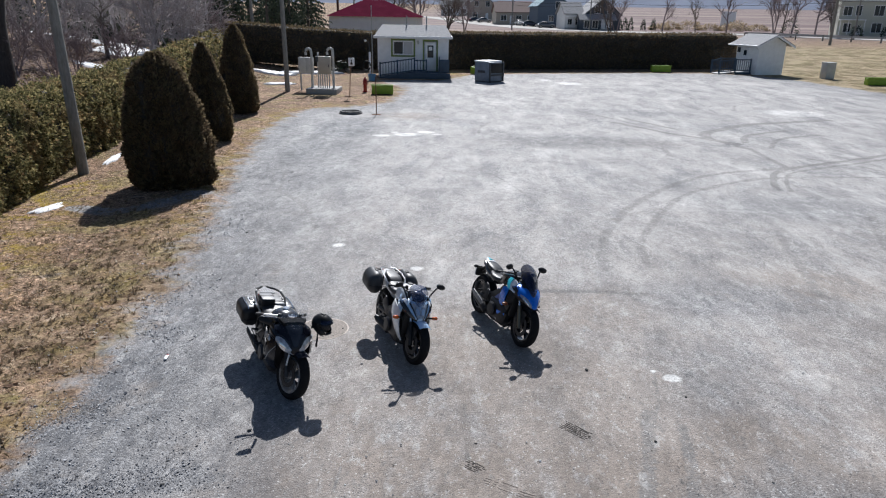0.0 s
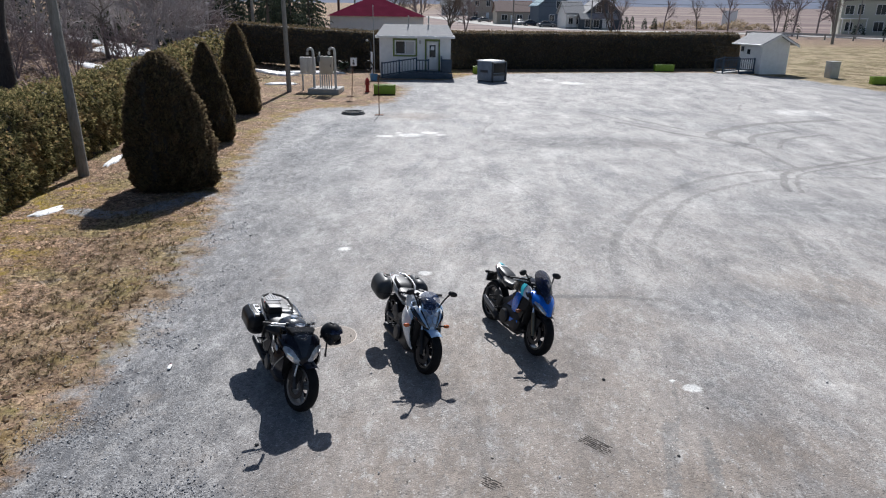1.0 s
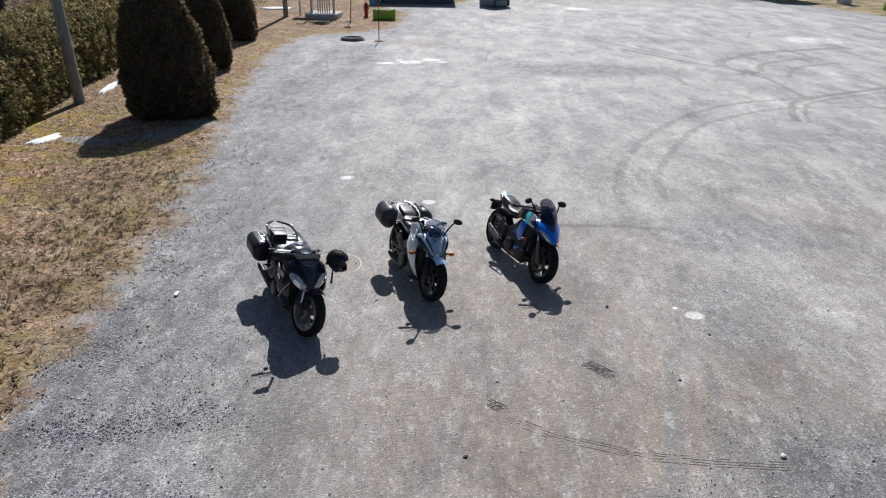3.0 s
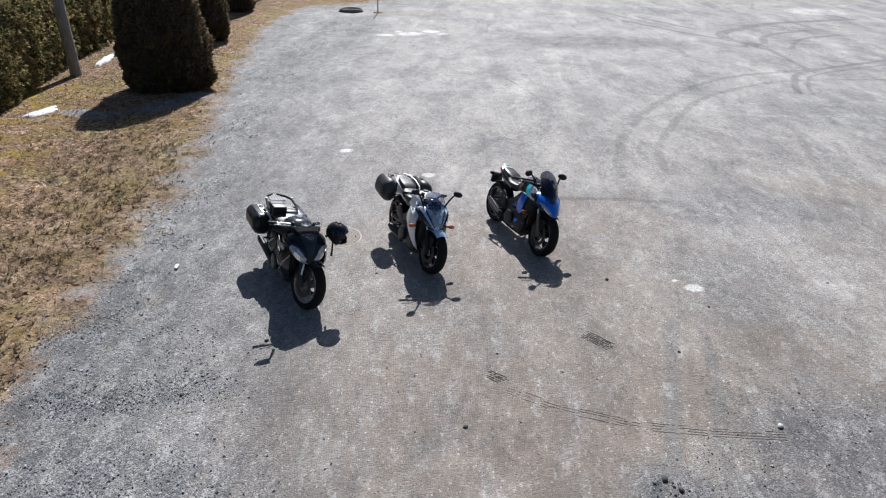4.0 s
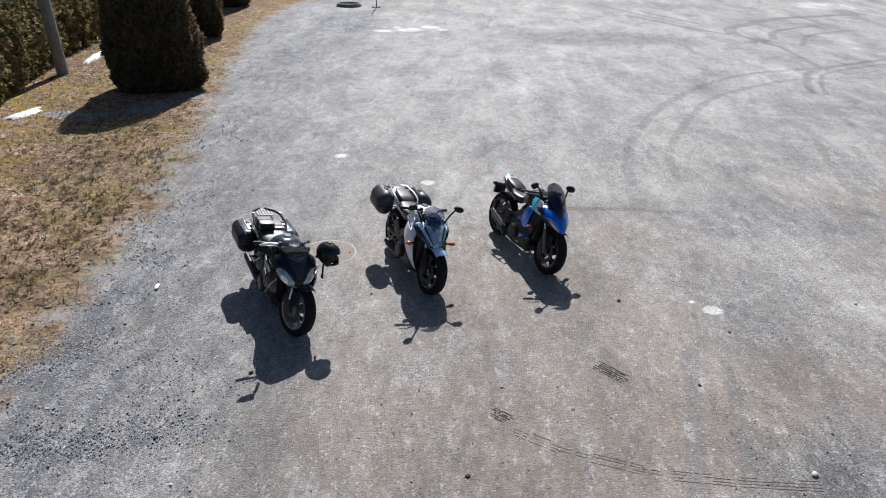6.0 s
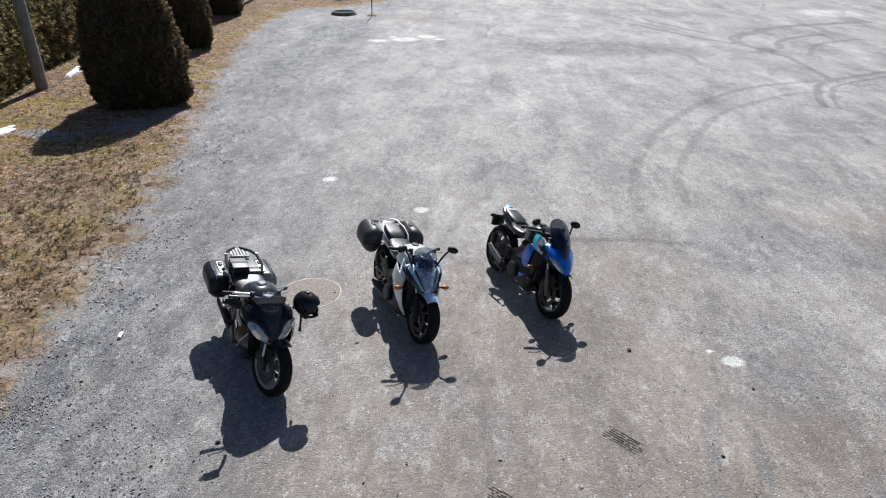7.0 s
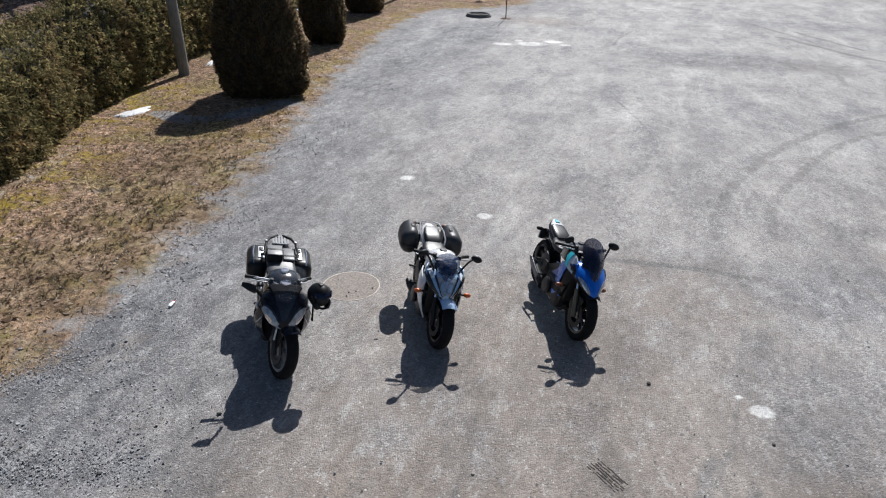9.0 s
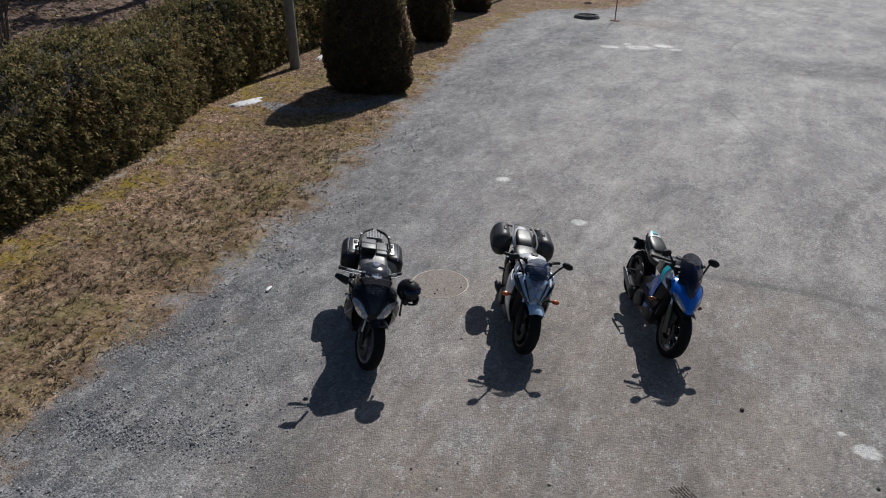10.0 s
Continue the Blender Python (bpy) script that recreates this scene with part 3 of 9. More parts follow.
def ball(rx, ry, rz, at=(0, 0, 0), bm=None, u=16, v=10, turn=None):
    bm = bm or bmesh.new()
    m = Matrix.Translation(at) @ (turn.to_matrix().to_4x4() if turn else Matrix.Identity(4)) @ Matrix.Diagonal((rx, ry, rz, 1))
    bmesh.ops.create_uvsphere(bm, u_segments=u, v_segments=v, radius=1, matrix=m)
    return bm


def span3(lo, hi, n):
    return [lo + (hi - lo) * i / (n - 1) for i in range(n)]


# ---- the ground: one sheet to the horizon ----
def soft_plus(v, s):
    return np.where(v > 20 * s, v, np.log1p(np.exp(np.clip(v / s, -40, 40))) * s)


def height_of(x, y):
    """The lie of the land: a flat lot, a slow rise beyond it, a bank behind the side hedge."""
    x, y = np.asarray(x, float), np.asarray(y, float)
    rise = 0.0187 * soft_plus(y - 38.0, 3.0)
    bank = np.clip(-13.2 - x, 0, 25) * 0.16 * np.clip((75 - y) / 25, 0, 1)
    return rise + bank


def gz(x, y):
    return float(height_of(x, y))


LOT = [(-3.4, -60), (-4.2, 3), (-4.63, 6.6), (-4.75, 8.3), (-5.05, 11.4), (-5.6, 14.8), (-6.8, 20.8), (-8.0, 29), (-7.8, 35), (-5.4, 36.6), (-3.7, 38.8),
       (-3.4, 46), (-6, 49.8), (-0.8, 50.6), (1, 55.5), (14, 58.8), (21.5, 59.6), (25.4, 57), (28.0, 47.5), (33, 36), (46, 10), (60, -60)]


def away_from(line, X, Y, closed=False):
    best = np.full(X.shape, 1e9)
    pts = line + line[:1] if closed else line
    for (ax, ay), (bx, by) in zip(pts, pts[1:]):
        dx, dy = bx - ax, by - ay
        t = np.clip(((X - ax) * dx + (Y - ay) * dy) / (dx * dx + dy * dy), 0, 1)
        best = np.minimum(best, np.hypot(X - ax - t * dx, Y - ay - t * dy))
    return best


def inside(poly, X, Y):
    odd = np.zeros(X.shape, bool)
    for (ax, ay), (bx, by) in zip(poly, poly[1:] + poly[:1]):
        cross = (ay > Y) != (by > Y)
        odd ^= cross & (X < (bx - ax) * (Y - ay) / ((by - ay) if by != ay else 1e-9) + ax)
    return odd


def smooth(pts, n=5):
    """A rounded line through the given points."""
    out = []
    for i in range(len(pts) - 1):
        p0, p1, p2, p3 = (np.array(pts[min(max(i + k, 0), len(pts) - 1)], float) for k in (-1, 0, 1, 2))
        for t in (j / n for j in range(n)):
            q = 0.5 * (2 * p1 + (p2 - p0) * t + (2 * p0 - 5 * p1 + 4 * p2 - p3) * t * t + (3 * p1 - p0 - 3 * p2 + p3) * t ** 3)
            out.append((float(q[0]), float(q[1])))
    return out + [tuple(pts[-1])]


def axis_steps(lo, hi, step, far_lo, far_hi, grow=1.16):
    mid = list(np.arange(lo, hi + 1e-6, step))
    down, up, d = [], [], step
    v = lo
    while v > far_lo:
        d *= grow
        v -= d
        down.append(max(v, far_lo))
    d, v = step, hi
    while v < far_hi:
        d *= grow
        v += d
        up.append(min(v, far_hi))
    return np.array(down[::-1] + mid + up)


def lot_z(x, y):
    """The small lumps of the gravel near the motorcycles."""
    return noise.noise(Vector((x * 0.9, y * 0.9, 3.1))) * 0.012 + noise.noise(Vector((x * 3.5, y * 3.5, 7.7))) * 0.006 - 0.010


def build_ground():
    xs = axis_steps(-12.0, 14.0, 0.065, -1500, 1500)
    ys = axis_steps(3.0, 36.0, 0.065, -300, 2600)
    X, Y = np.meshgrid(xs, ys)
    Z = height_of(X, Y)
    near = (np.abs(X) < 16) & (Y > 0) & (Y < 38)
    lumps = np.array([noise.noise(Vector((x * 0.9, y * 0.9, 3.1))) * 0.012 + noise.noise(Vector((x * 3.5, y * 3.5, 7.7))) * 0.006 for x, y in zip(X[near], Y[near])])
    # level round the buried lid
    level = np.clip((np.hypot(X[near] + 1.975, Y[near] - 9.65) - 0.42) / 0.3, 0, 1)
    Z[near] += lumps * level - 0.010
    d = away_from(LOT, X, Y, True)
    verge = np.where(inside(LOT, X, Y), -d, d)
    # bare gravel shows through the verge between the hedge and the broad cedar
    through_to = np.clip(1.3 - away_from([(-9.3, 16.1), (-8.2, 15.75), (-7.7, 16.4), (-7.0, 17.6)], X, Y) / 0.6, 0, 1)
    verge = verge * (1 - through_to) - 0.25 * through_to
    # wheel ruts and skid marks
    tracks = []

    def rut(line, wide, deep):
        tracks.append((line, wide, deep))

    rut(smooth([(2.95, 12.6), (3.04, 13.6), (3.7, 15.75), (5.3, 18.6), (7.75, 21.3), (10.6, 22.6), (13.6, 24.2), (15.6, 25.3), (19, 27)]), 0.14, 0.54)
    rut(smooth([(3.8, 12.8), (3.9, 13.9), (4.44, 15.35), (6.0, 18.3), (8.0, 20.2), (9.75, 21.1), (11.5, 21.4), (15, 21.6)]), 0.12, 0.52)
    rut(smooth([(10.9, 27.2), (10.25, 28.3), (10.6, 29.9), (11.6, 30.9), (13.7, 32.7), (18, 34.5)]), 0.20, 1.25)
    rut(smooth([(11.4, 27.6), (12.2, 29.4), (14.5, 31.0)]), 0.14, 0.85)
    rut(smooth([(12.0, 26.6), (13.2, 28.6), (15.5, 30.0)]), 0.12, 0.6)
    rut([(10.25, 28.3), (11.0, 26.0), (10.9, 22.4)], 0.13, 0.6)
    rut(smooth([(9.2, 19.6), (9.7, 21.0), (10.6, 22.4), (13.6, 24.2), (16.5, 26.0)]), 0.10, 0.85)
    rut(smooth([(9.5, 19.4), (10.0, 20.8), (10.9, 22.1), (13.8, 23.8), (16.7, 25.6)]), 0.08, 0.6)
    rut([(7.1, 32.8), (8.9, 29.7), (10.2, 28.2)], 0.13, 0.9)
    rut([(8.0, 34.2), (9.6, 30.8)], 0.11, 0.8)
    rut([(6.2, 36.5), (8.2, 32.0)], 0.12, 0.6)
    rut(smooth([(0.9, 11.3), (2.0, 11.42), (3.4, 11.36)]), 0.06, 0.9)
    rut([(2.62, 9.5), (2.80, 8.8), (2.62, 7.75), (2.40, 7.3)], 0.035, 0.55)
    rut([(2.43, 7.5), (2.16, 6.46), (1.90, 5.5), (1.67, 4.6)], 0.10, 0.62)
    rut([(2.75, 7.2), (2.61, 6.38), (2.37, 5.51), (2.16, 4.6)], 0.09, 0.55)
    rut([(1.02, 7.66), (1.37, 7.28)], 0.02, 0.5)
    rut([(-1.17, 6.3), (-1.06, 5.36), (-0.96, 4.3)], 0.03, 0.6)
    rut([(7.4, 15.4), (6.9, 13.4), (6.45, 11.5)], 0.12, 0.5)
    rut([(8.0, 15.0), (7.5, 13.2), (7.3, 11.6)], 0.12, 0.45)
    rut([(10.4, 17.0), (9.2, 14.2), (8.6, 12.0)], 0.14, 0.5)
    rut([(6.4, 12.5), (7.6, 10.0)], 0.2, 0.3)
    rut([(-5.0, 24.0), (-3.6, 27.5), (-5.4, 31.0)], 0.22, 0.35)
    rut([(-2.6, 22.0), (1.5, 22.6), (5.0, 24.5)], 0.14, 0.22)
    rut([(3.2, 27.0), (6.5, 26.4)], 0.2, 0.35)
    rut([(-4.2, 13.2), (-4.9, 17.0), (-5.6, 22.0), (-6.4, 26.0)], 0.35, 0.36)
    # lesser scuffs of a much-used lot: short bent strokes, mostly along the way to the hut
    scuff = np.random.default_rng(31)
    pale_strokes = []
    for k in range(150):
        x, y = scuff.uniform(-5, 15), scuff.uniform(10, 44)
        way, bend, length = scuff.normal(1.5, 0.45), scuff.normal(0, 0.22), scuff.uniform(1.0, 4.5)
        line = []
        for j in range(6):
            line.append((x, y))
            x, y, way = x + math.cos(way) * length / 5, y + math.sin(way) * length / 5, way + bend / 2
        wide, deep = scuff.uniform(0.05, 0.13), scuff.uniform(0.22, 0.55)
        if k % 5 < 3:
            pale_strokes.append((line, wide, deep))
        else:
            rut(line, wide, deep)

    def draw(field, line, wide, deep):
        """Lays one stroke into a field, looking only at the vertices round it."""
        lx, ly = [p[0] for p in line], [p[1] for p in line]
        i0, i1 = np.searchsorted(xs, [min(lx) - 2 * wide - 0.1, max(lx) + 2 * wide + 0.1])
        j0, j1 = np.searchsorted(ys, [min(ly) - 2 * wide - 0.1, max(ly) + 2 * wide + 0.1])
        cut = (slice(j0, j1), slice(i0, i1))
        field[cut] = np.maximum(field[cut], deep * np.clip(1.6 - away_from(line, X[cut], Y[cut]) / wide, 0, 1))

    track = np.zeros(X.shape)
    for line, wide, deep in tracks:
        draw(track, line, wide, deep)
    spots = [(2.97, 8.40, 0.11, 1.2), (2.76, 8.57, 0.05, 1.1), (-0.71, 12.4, 0.12, 1.2), (-2.43, 13.7, 0.16, 0.9), (-1.35, 28.7, 0.34, 1.0), (-2.1, 28.0, 0.55, 0.95), (-3.1, 27.7, 0.38, 0.88), (-0.9, 28.2, 0.26, 0.8), (-2.6, 28.5, 0.22, 0.8),
             (5.0, 53.8, 0.7, 1.2), (6.3, 51.6, 0.7, 1.2), (7.8, 49.6, 0.8, 1.1), (-0.6, 15.6, 0.5, 0.45), (3.0, 12.6, 0.9, 0.5), (3.2, 10.9, 0.7, 0.35), (17.5, 37.0, 2.0, 0.7), (-2.0, 31.5, 0.8, 0.6), (3.5, 36.0, 1.2, 0.6)]
    pale = np.zeros(X.shape)
    for sx, sy, r, k in spots:
        pale = np.maximum(pale, k * np.clip(1.5 - np.hypot((X - sx) / 1.25, Y - sy) / r, 0, 1))
    # pale scrapes left by a plough blade
    for line in ([(2.23, 23.8), (2.33, 19.8)], [(2.98, 24.6), (2.76, 18.7)], [(3.56, 25.3), (3.3, 19.1)], [(4.14, 26.0), (3.69, 20.4)], [(1.6, 21.6), (1.5, 18.0)], [(4.9, 16.6), (6.2, 15.4), (8.4, 15.0)], [(5.2, 18.2), (7.0, 17.0), (9.6, 17.2)], [(-3.5, 20.5), (-1.0, 19.0), (0.8, 19.2)]):
        draw(pale, line, 0.17, 0.56)
    for line, wide, deep in pale_strokes:
        draw(pale, line, wide, deep + 0.06)
    for line in ([(2.28, 7.6), (2.04, 6.5), (1.80, 5.4)], [(2.36, 7.0), (2.24, 6.5), (2.06, 5.6)], [(3.0, 7.4), (3.5, 7.7), (4.0, 7.5)], [(2.9, 12.3), (2.95, 11.6), (3.3, 11.2)]):
        draw(pale, line, 0.07, 0.46)
    brown = np.zeros(X.shape)
    for sx, sy, rx, ry, k in [(0.9, 7.6, 2.6, 3.4, 0.85), (3.7, 7.1, 1.0, 0.7, 1.0), (2.2, 10.6, 1.6, 1.2, 0.75), (-0.4, 9.4, 1.6, 1.6, 0.8), (6.0, 10.0, 3.5, 2.0, 0.45), (6.6, 12.0, 1.6, 1.0, 0.7), (3.5, 5.0, 2.5, 1.5, 0.7), (4.6, 27.0, 3.0, 1.0, 0.55), (-2.6, 33.5, 1.6, 1.2, 0.7)]:
        brown = np.maximum(brown, k * np.clip(1.5 - np.hypot((X - sx) / rx, (Y - sy) / ry), 0, 1))
    brown = np.maximum(brown, 0.36 * np.clip((19 - Y) / 9, 0, 1))
    brown = np.maximum(brown, 1.0 * np.clip((9.5 - Y) / 3, 0, 1) * np.clip((X + 3.2) / 1.5, 0, 1))
    hedge_line = [(-7.6, 4.0), (-8.42, 8.15), (-9.1, 11.6), (-10.2, 14.7), (-11.7, 23.6)]
    moss = np.clip(1.35 - away_from(hedge_line, X, Y) / 1.3, 0, 1) * (Y < 19) + 0.45 * np.clip(1.2 - away_from([(-6.4, 14.5), (-8.0, 24.0), (-8.6, 33.0), (-7.0, 37.0)], X, Y) / 1.2, 0, 1)
    moss = np.maximum(moss, 0.8 * np.clip(1.3 - np.hypot(X + 0.2, (Y - 55.5) / 2) / 1.6, 0, 1))
    moss = np.maximum(moss, 0.3 * np.clip(1.0 - away_from([(-4.8, 6.0), (-5.6, 8.5), (-6.2, 12.0)], X, Y) / 1.0, 0, 1))
    # dark thatch and leaf mould heaped along the edge of the gravel
    litter = np.clip(verge / 0.35 + 0.4, 0, 1) * np.clip((2.2 - verge) / 0.9, 0, 1) * np.clip((15.5 - Y) / 3.0, 0, 1)
    bare = np.clip(1.5 - away_from([(-8.6, 8.0), (-8.75, 9.2), (-8.88, 10.4), (-8.97, 11.6), (-9.35, 13.4)], X, Y) / 0.14, 0, 1)
    lawn = 0.85 * np.clip((X - 22) / 3, 0, 1) * np.clip((Y - 34) / 4, 0, 1) * np.clip((112 - Y) / 10, 0, 1)
    field = np.clip((Y - 100) / 60, 0, 1) * np.clip((X + 40) / 30, 0, 1)
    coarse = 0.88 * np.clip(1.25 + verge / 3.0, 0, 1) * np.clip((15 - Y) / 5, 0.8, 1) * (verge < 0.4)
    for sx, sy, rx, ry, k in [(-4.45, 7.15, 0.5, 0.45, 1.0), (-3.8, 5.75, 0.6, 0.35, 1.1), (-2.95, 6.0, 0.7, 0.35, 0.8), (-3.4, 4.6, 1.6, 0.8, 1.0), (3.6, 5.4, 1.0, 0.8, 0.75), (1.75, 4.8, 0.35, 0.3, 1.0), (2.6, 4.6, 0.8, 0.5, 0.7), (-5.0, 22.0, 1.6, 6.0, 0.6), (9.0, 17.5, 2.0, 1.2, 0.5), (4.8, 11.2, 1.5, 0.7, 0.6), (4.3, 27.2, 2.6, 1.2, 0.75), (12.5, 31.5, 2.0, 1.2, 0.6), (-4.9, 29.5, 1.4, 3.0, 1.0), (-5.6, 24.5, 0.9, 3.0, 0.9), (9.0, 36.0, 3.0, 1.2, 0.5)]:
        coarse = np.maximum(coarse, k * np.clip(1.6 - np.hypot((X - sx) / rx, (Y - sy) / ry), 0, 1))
    bank = np.clip((-12.6 - 0.2 * np.clip(Y - 30, 0, 30) - X) / 1.5, 0, 1) * np.clip((110 - Y) / 20, 0, 1)
    ny, nx = X.shape
    idx = np.arange(nx * ny).reshape(ny, nx)
    quads = np.stack([idx[:-1, :-1], idx[:-1, 1:], idx[1:, 1:], idx[1:, :-1]], -1).reshape(-1, 4)
    me = bpy.data.meshes.new("ground")
    me.vertices.add(nx * ny)
    me.vertices.foreach_set("co", np.stack([X, Y, Z], -1).astype(np.float32).ravel())
    me.loops.add(quads.size)
    me.loops.foreach_set("vertex_index", quads.astype(np.int32).ravel())
    me.polygons.add(len(quads))
    me.polygons.foreach_set("loop_start", np.arange(0, quads.size, 4, dtype=np.int32))
    me.update(calc_edges=True)
    me.shade_smooth()
    for name, val in (("verge", verge), ("track", track), ("pale", pale), ("brown", brown), ("moss", moss), ("field", field), ("bank", bank), ("coarse", coarse), ("lawn", lawn), ("bare", bare), ("litter", litter)):
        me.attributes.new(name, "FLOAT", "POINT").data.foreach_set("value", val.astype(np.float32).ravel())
    me.materials.append(GROUND)
    return tagged(new("ground", me), "grey gravel lot with wheel ruts, dry grass verges and far fields", "ground", kind="structure")


build_ground()


def scatter(name, pts, normals_up, shape, sizes, material, label, category, tilt=0.5, seed=1, sink=0.0):
    """Many small pieces of one shape on the ground, joined into one stuff object."""
    rng = np.random.default_rng(seed)
    verts, faces = np.array(shape[0], float), np.array(shape[1])
    n, k = len(pts), len(verts)
    a, b = rng.uniform(0, 2 * np.pi, n), rng.normal(0, tilt, (n, 2))
    v = verts[None] * (np.asarray(sizes)[:, None, None] if np.ndim(sizes) == 1 else np.asarray(sizes)[:, None, :])
    if k > 4:
        v = v * rng.uniform(0.72, 1.25, (n, k, 1))
    z = v[..., 2] + v[..., 0] * b[:, :1] + v[..., 1] * b[:, 1:]
    x = v[..., 0] * np.cos(a)[:, None] - v[..., 1] * np.sin(a)[:, None]
    y = v[..., 0] * np.sin(a)[:, None] + v[..., 1] * np.cos(a)[:, None]
    P = np.asarray(pts)
    co = np.stack([x + P[:, :1], y + P[:, 1:2], z + height_of(P[:, 0], P[:, 1])[:, None] - sink], -1).reshape(-1, 3)
    f = (faces[None] + (np.arange(n) * k)[:, None, None]).reshape(-1, faces.shape[1])
    me = bpy.data.meshes.new(name)
    me.from_pydata(co.tolist(), [], f.tolist())
    me.materials.append(material)
    return tagged(new(name, me), label, category, kind="stuff")


def lot_points(rng, n, x0, x1, y0, y1, weight):
    P = np.stack([rng.uniform(x0, x1, n), rng.uniform(y0, y1, n)], -1)
    d = away_from(LOT, P[:, 0], P[:, 1], True)
    v = np.where(inside(LOT, P[:, 0], P[:, 1]), -d, d)
    return P[rng.uniform(0, 1, n) < weight(v, P)]


ROCK = ([(1, 0, -0.2), (0.2, 0.95, -0.2), (-0.9, 0.5, -0.2), (-0.8, -0.6, -0.2), (0.3, -0.9, -0.2), (0.7, 0.1, 0.14), (0.1, 0.62, 0.26), (-0.6, 0.3, 0.24), (-0.5, -0.4, 0.12), (0.25, -0.6, 0.08)], [(k, (k + 1) % 5, 5 + k) for k in range(5)] + [((k + 1) % 5, 5 + (k + 1) % 5, 5 + k) for k in range(5)] + [(5, 6, 7), (5, 7, 8), (5, 8, 9)])
rng = np.random.default_rng(5)
P = lot_points(rng, 90000, -8, 9, 3.2, 20, lambda v, p: np.where(v > 0.6, 0.05, np.clip(0.06 + 0.5 * np.exp(-np.abs(v + 0.8) / 1.0), 0, 1)) * np.clip(1.3 - (p[:, 1] - 4) / 16, 0.12, 1))
P = P[np.array([noise.noise(Vector((x * 0.9, y * 0.9, 5.2))) + 0.6 * noise.noise(Vector((x * 3.1, y * 3.1, 1.2))) > -0.12 for x, y in P])]
scatter("loose_gravel", P, None, ROCK, np.clip(rng.lognormal(-5.3, 0.42, len(P)), 0.003, 0.015), STONES, "loose grey crushed stone lying on the lot", "gravel", 0.25, 2)
P = lot_points(rng, 80, -3, 8, 3.6, 12, lambda v, p: np.full(len(v), 0.6))
scatter("larger_stones", P, None, ROCK, np.clip(rng.lognormal(-4.4, 0.35, len(P)), 0.008, 0.03), STONES, "scattered larger grey stones on the gravel", "stone", 0.25, 3)


def heaps(spots, n, seed):
    """Points heaped round a few centres (x, y, spread in x, spread in y, share)."""
    r = np.random.default_rng(seed)
    total = sum(k for *_, k in spots)
    out = [np.stack([r.normal(x, sx, int(n * k / total)), r.normal(y, sy, int(n * k / total))], -1) for x, y, sx, sy, k in spots]
    return np.concatenate(out)


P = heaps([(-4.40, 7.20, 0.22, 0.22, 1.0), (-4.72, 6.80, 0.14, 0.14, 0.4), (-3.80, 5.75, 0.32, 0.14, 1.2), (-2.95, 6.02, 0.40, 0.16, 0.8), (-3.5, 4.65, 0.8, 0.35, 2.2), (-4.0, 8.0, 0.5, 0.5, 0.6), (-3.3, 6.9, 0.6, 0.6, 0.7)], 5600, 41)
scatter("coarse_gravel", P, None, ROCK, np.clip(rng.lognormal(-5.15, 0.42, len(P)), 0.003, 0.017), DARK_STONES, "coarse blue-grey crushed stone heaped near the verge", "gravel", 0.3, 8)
P = heaps([(-4.6, 9.2, 0.5, 0.7, 1.0), (-4.9, 11.2, 0.45, 0.9, 1.0), (-5.2, 13.6, 0.5, 1.1, 1.0), (-5.4, 16.5, 0.5, 1.4, 0.9), (-5.3, 20.0, 0.7, 1.8, 0.9), (-5.5, 25.0, 0.7, 2.5, 0.6), (-4.2, 6.4, 0.6, 0.6, 0.5)], 3000, 47)
P = P[np.array([noise.noise(Vector((x * 1.6, y * 1.1, 8.3))) > -0.05 for x, y in P])]
scatter("verge_stones", P, None, ROCK, np.clip(rng.lognormal(-4.45, 0.4, len(P)), 0.006, 0.03), DARK_STONES, "dark blue-grey stones strewn along the edge of the grass", "stone", 0.3, 10)
P = heaps([(1.72, 4.85, 0.09, 0.10, 1.0), (2.05, 4.85, 0.28, 0.22, 1.3), (2.75, 6.05, 0.30, 0.25, 0.6), (2.3, 5.35, 0.22, 0.2, 0.5), (3.4, 5.2, 0.5, 0.4, 1.2), (3.9, 5.75, 0.45, 0.3, 1.0), (2.35, 7.3, 0.12, 0.5, 0.3)], 520, 43)
scatter("turned_up_stones", P, None, ROCK, np.clip(rng.lognormal(-5.2, 0.45, len(P)), 0.003, 0.018), CLOD_STONES, "small dark stones and clods turned up by wheels", "stone", 0.3, 9)
LEAF = ([(-1, 0, 0.1), (0, -0.55, 0.0), (1, 0, 0.25), (0, 0.55, 0.22)], [(0, 1, 2, 3)])
P = lot_points(rng, 70000, -12, -3.5, 4, 30, lambda v, p: np.clip((v + 0.15) * 1.4, 0, 1) * np.clip(1.25 - (p[:, 1] - 5) / 20, 0.12, 1) * 0.5)
P = P[P[:, 0] > -8.0 - 0.21 * (P[:, 1] - 8.15) - 0.9]
scatter("leaf_litter", P, None, LEAF, np.clip(rng.lognormal(-3.95, 0.45, len(P)), 0.007, 0.05), LEAF_LITTER, "brown dead leaves strewn over the dry verge", "leaves", 0.3, 4, -0.004)
BLADE = ([(-0.06, 0, 0), (0.06, 0, 0), (0.03, 0.7, 0.3), (-0.2, 1.3, 0.2)], [(0, 1, 2, 3)])
P = lot_points(rng, 45000, -12, -3.5, 3.5, 36, lambda v, p: np.clip((v + 0.3) * 0.9, 0, 1) * np.clip(1.2 - (p[:, 1] - 5) / 26, 0.15, 1))
P = P[P[:, 0] > -8.0 - 0.21 * (P[:, 1] - 8.15) - 0.9]
scatter("dry_grass", P, None, BLADE, rng.uniform(0.025, 0.065, len(P)), GRASS, "short matted straw-coloured grass on the verge", "grass", 0.6, 6, 0.004)


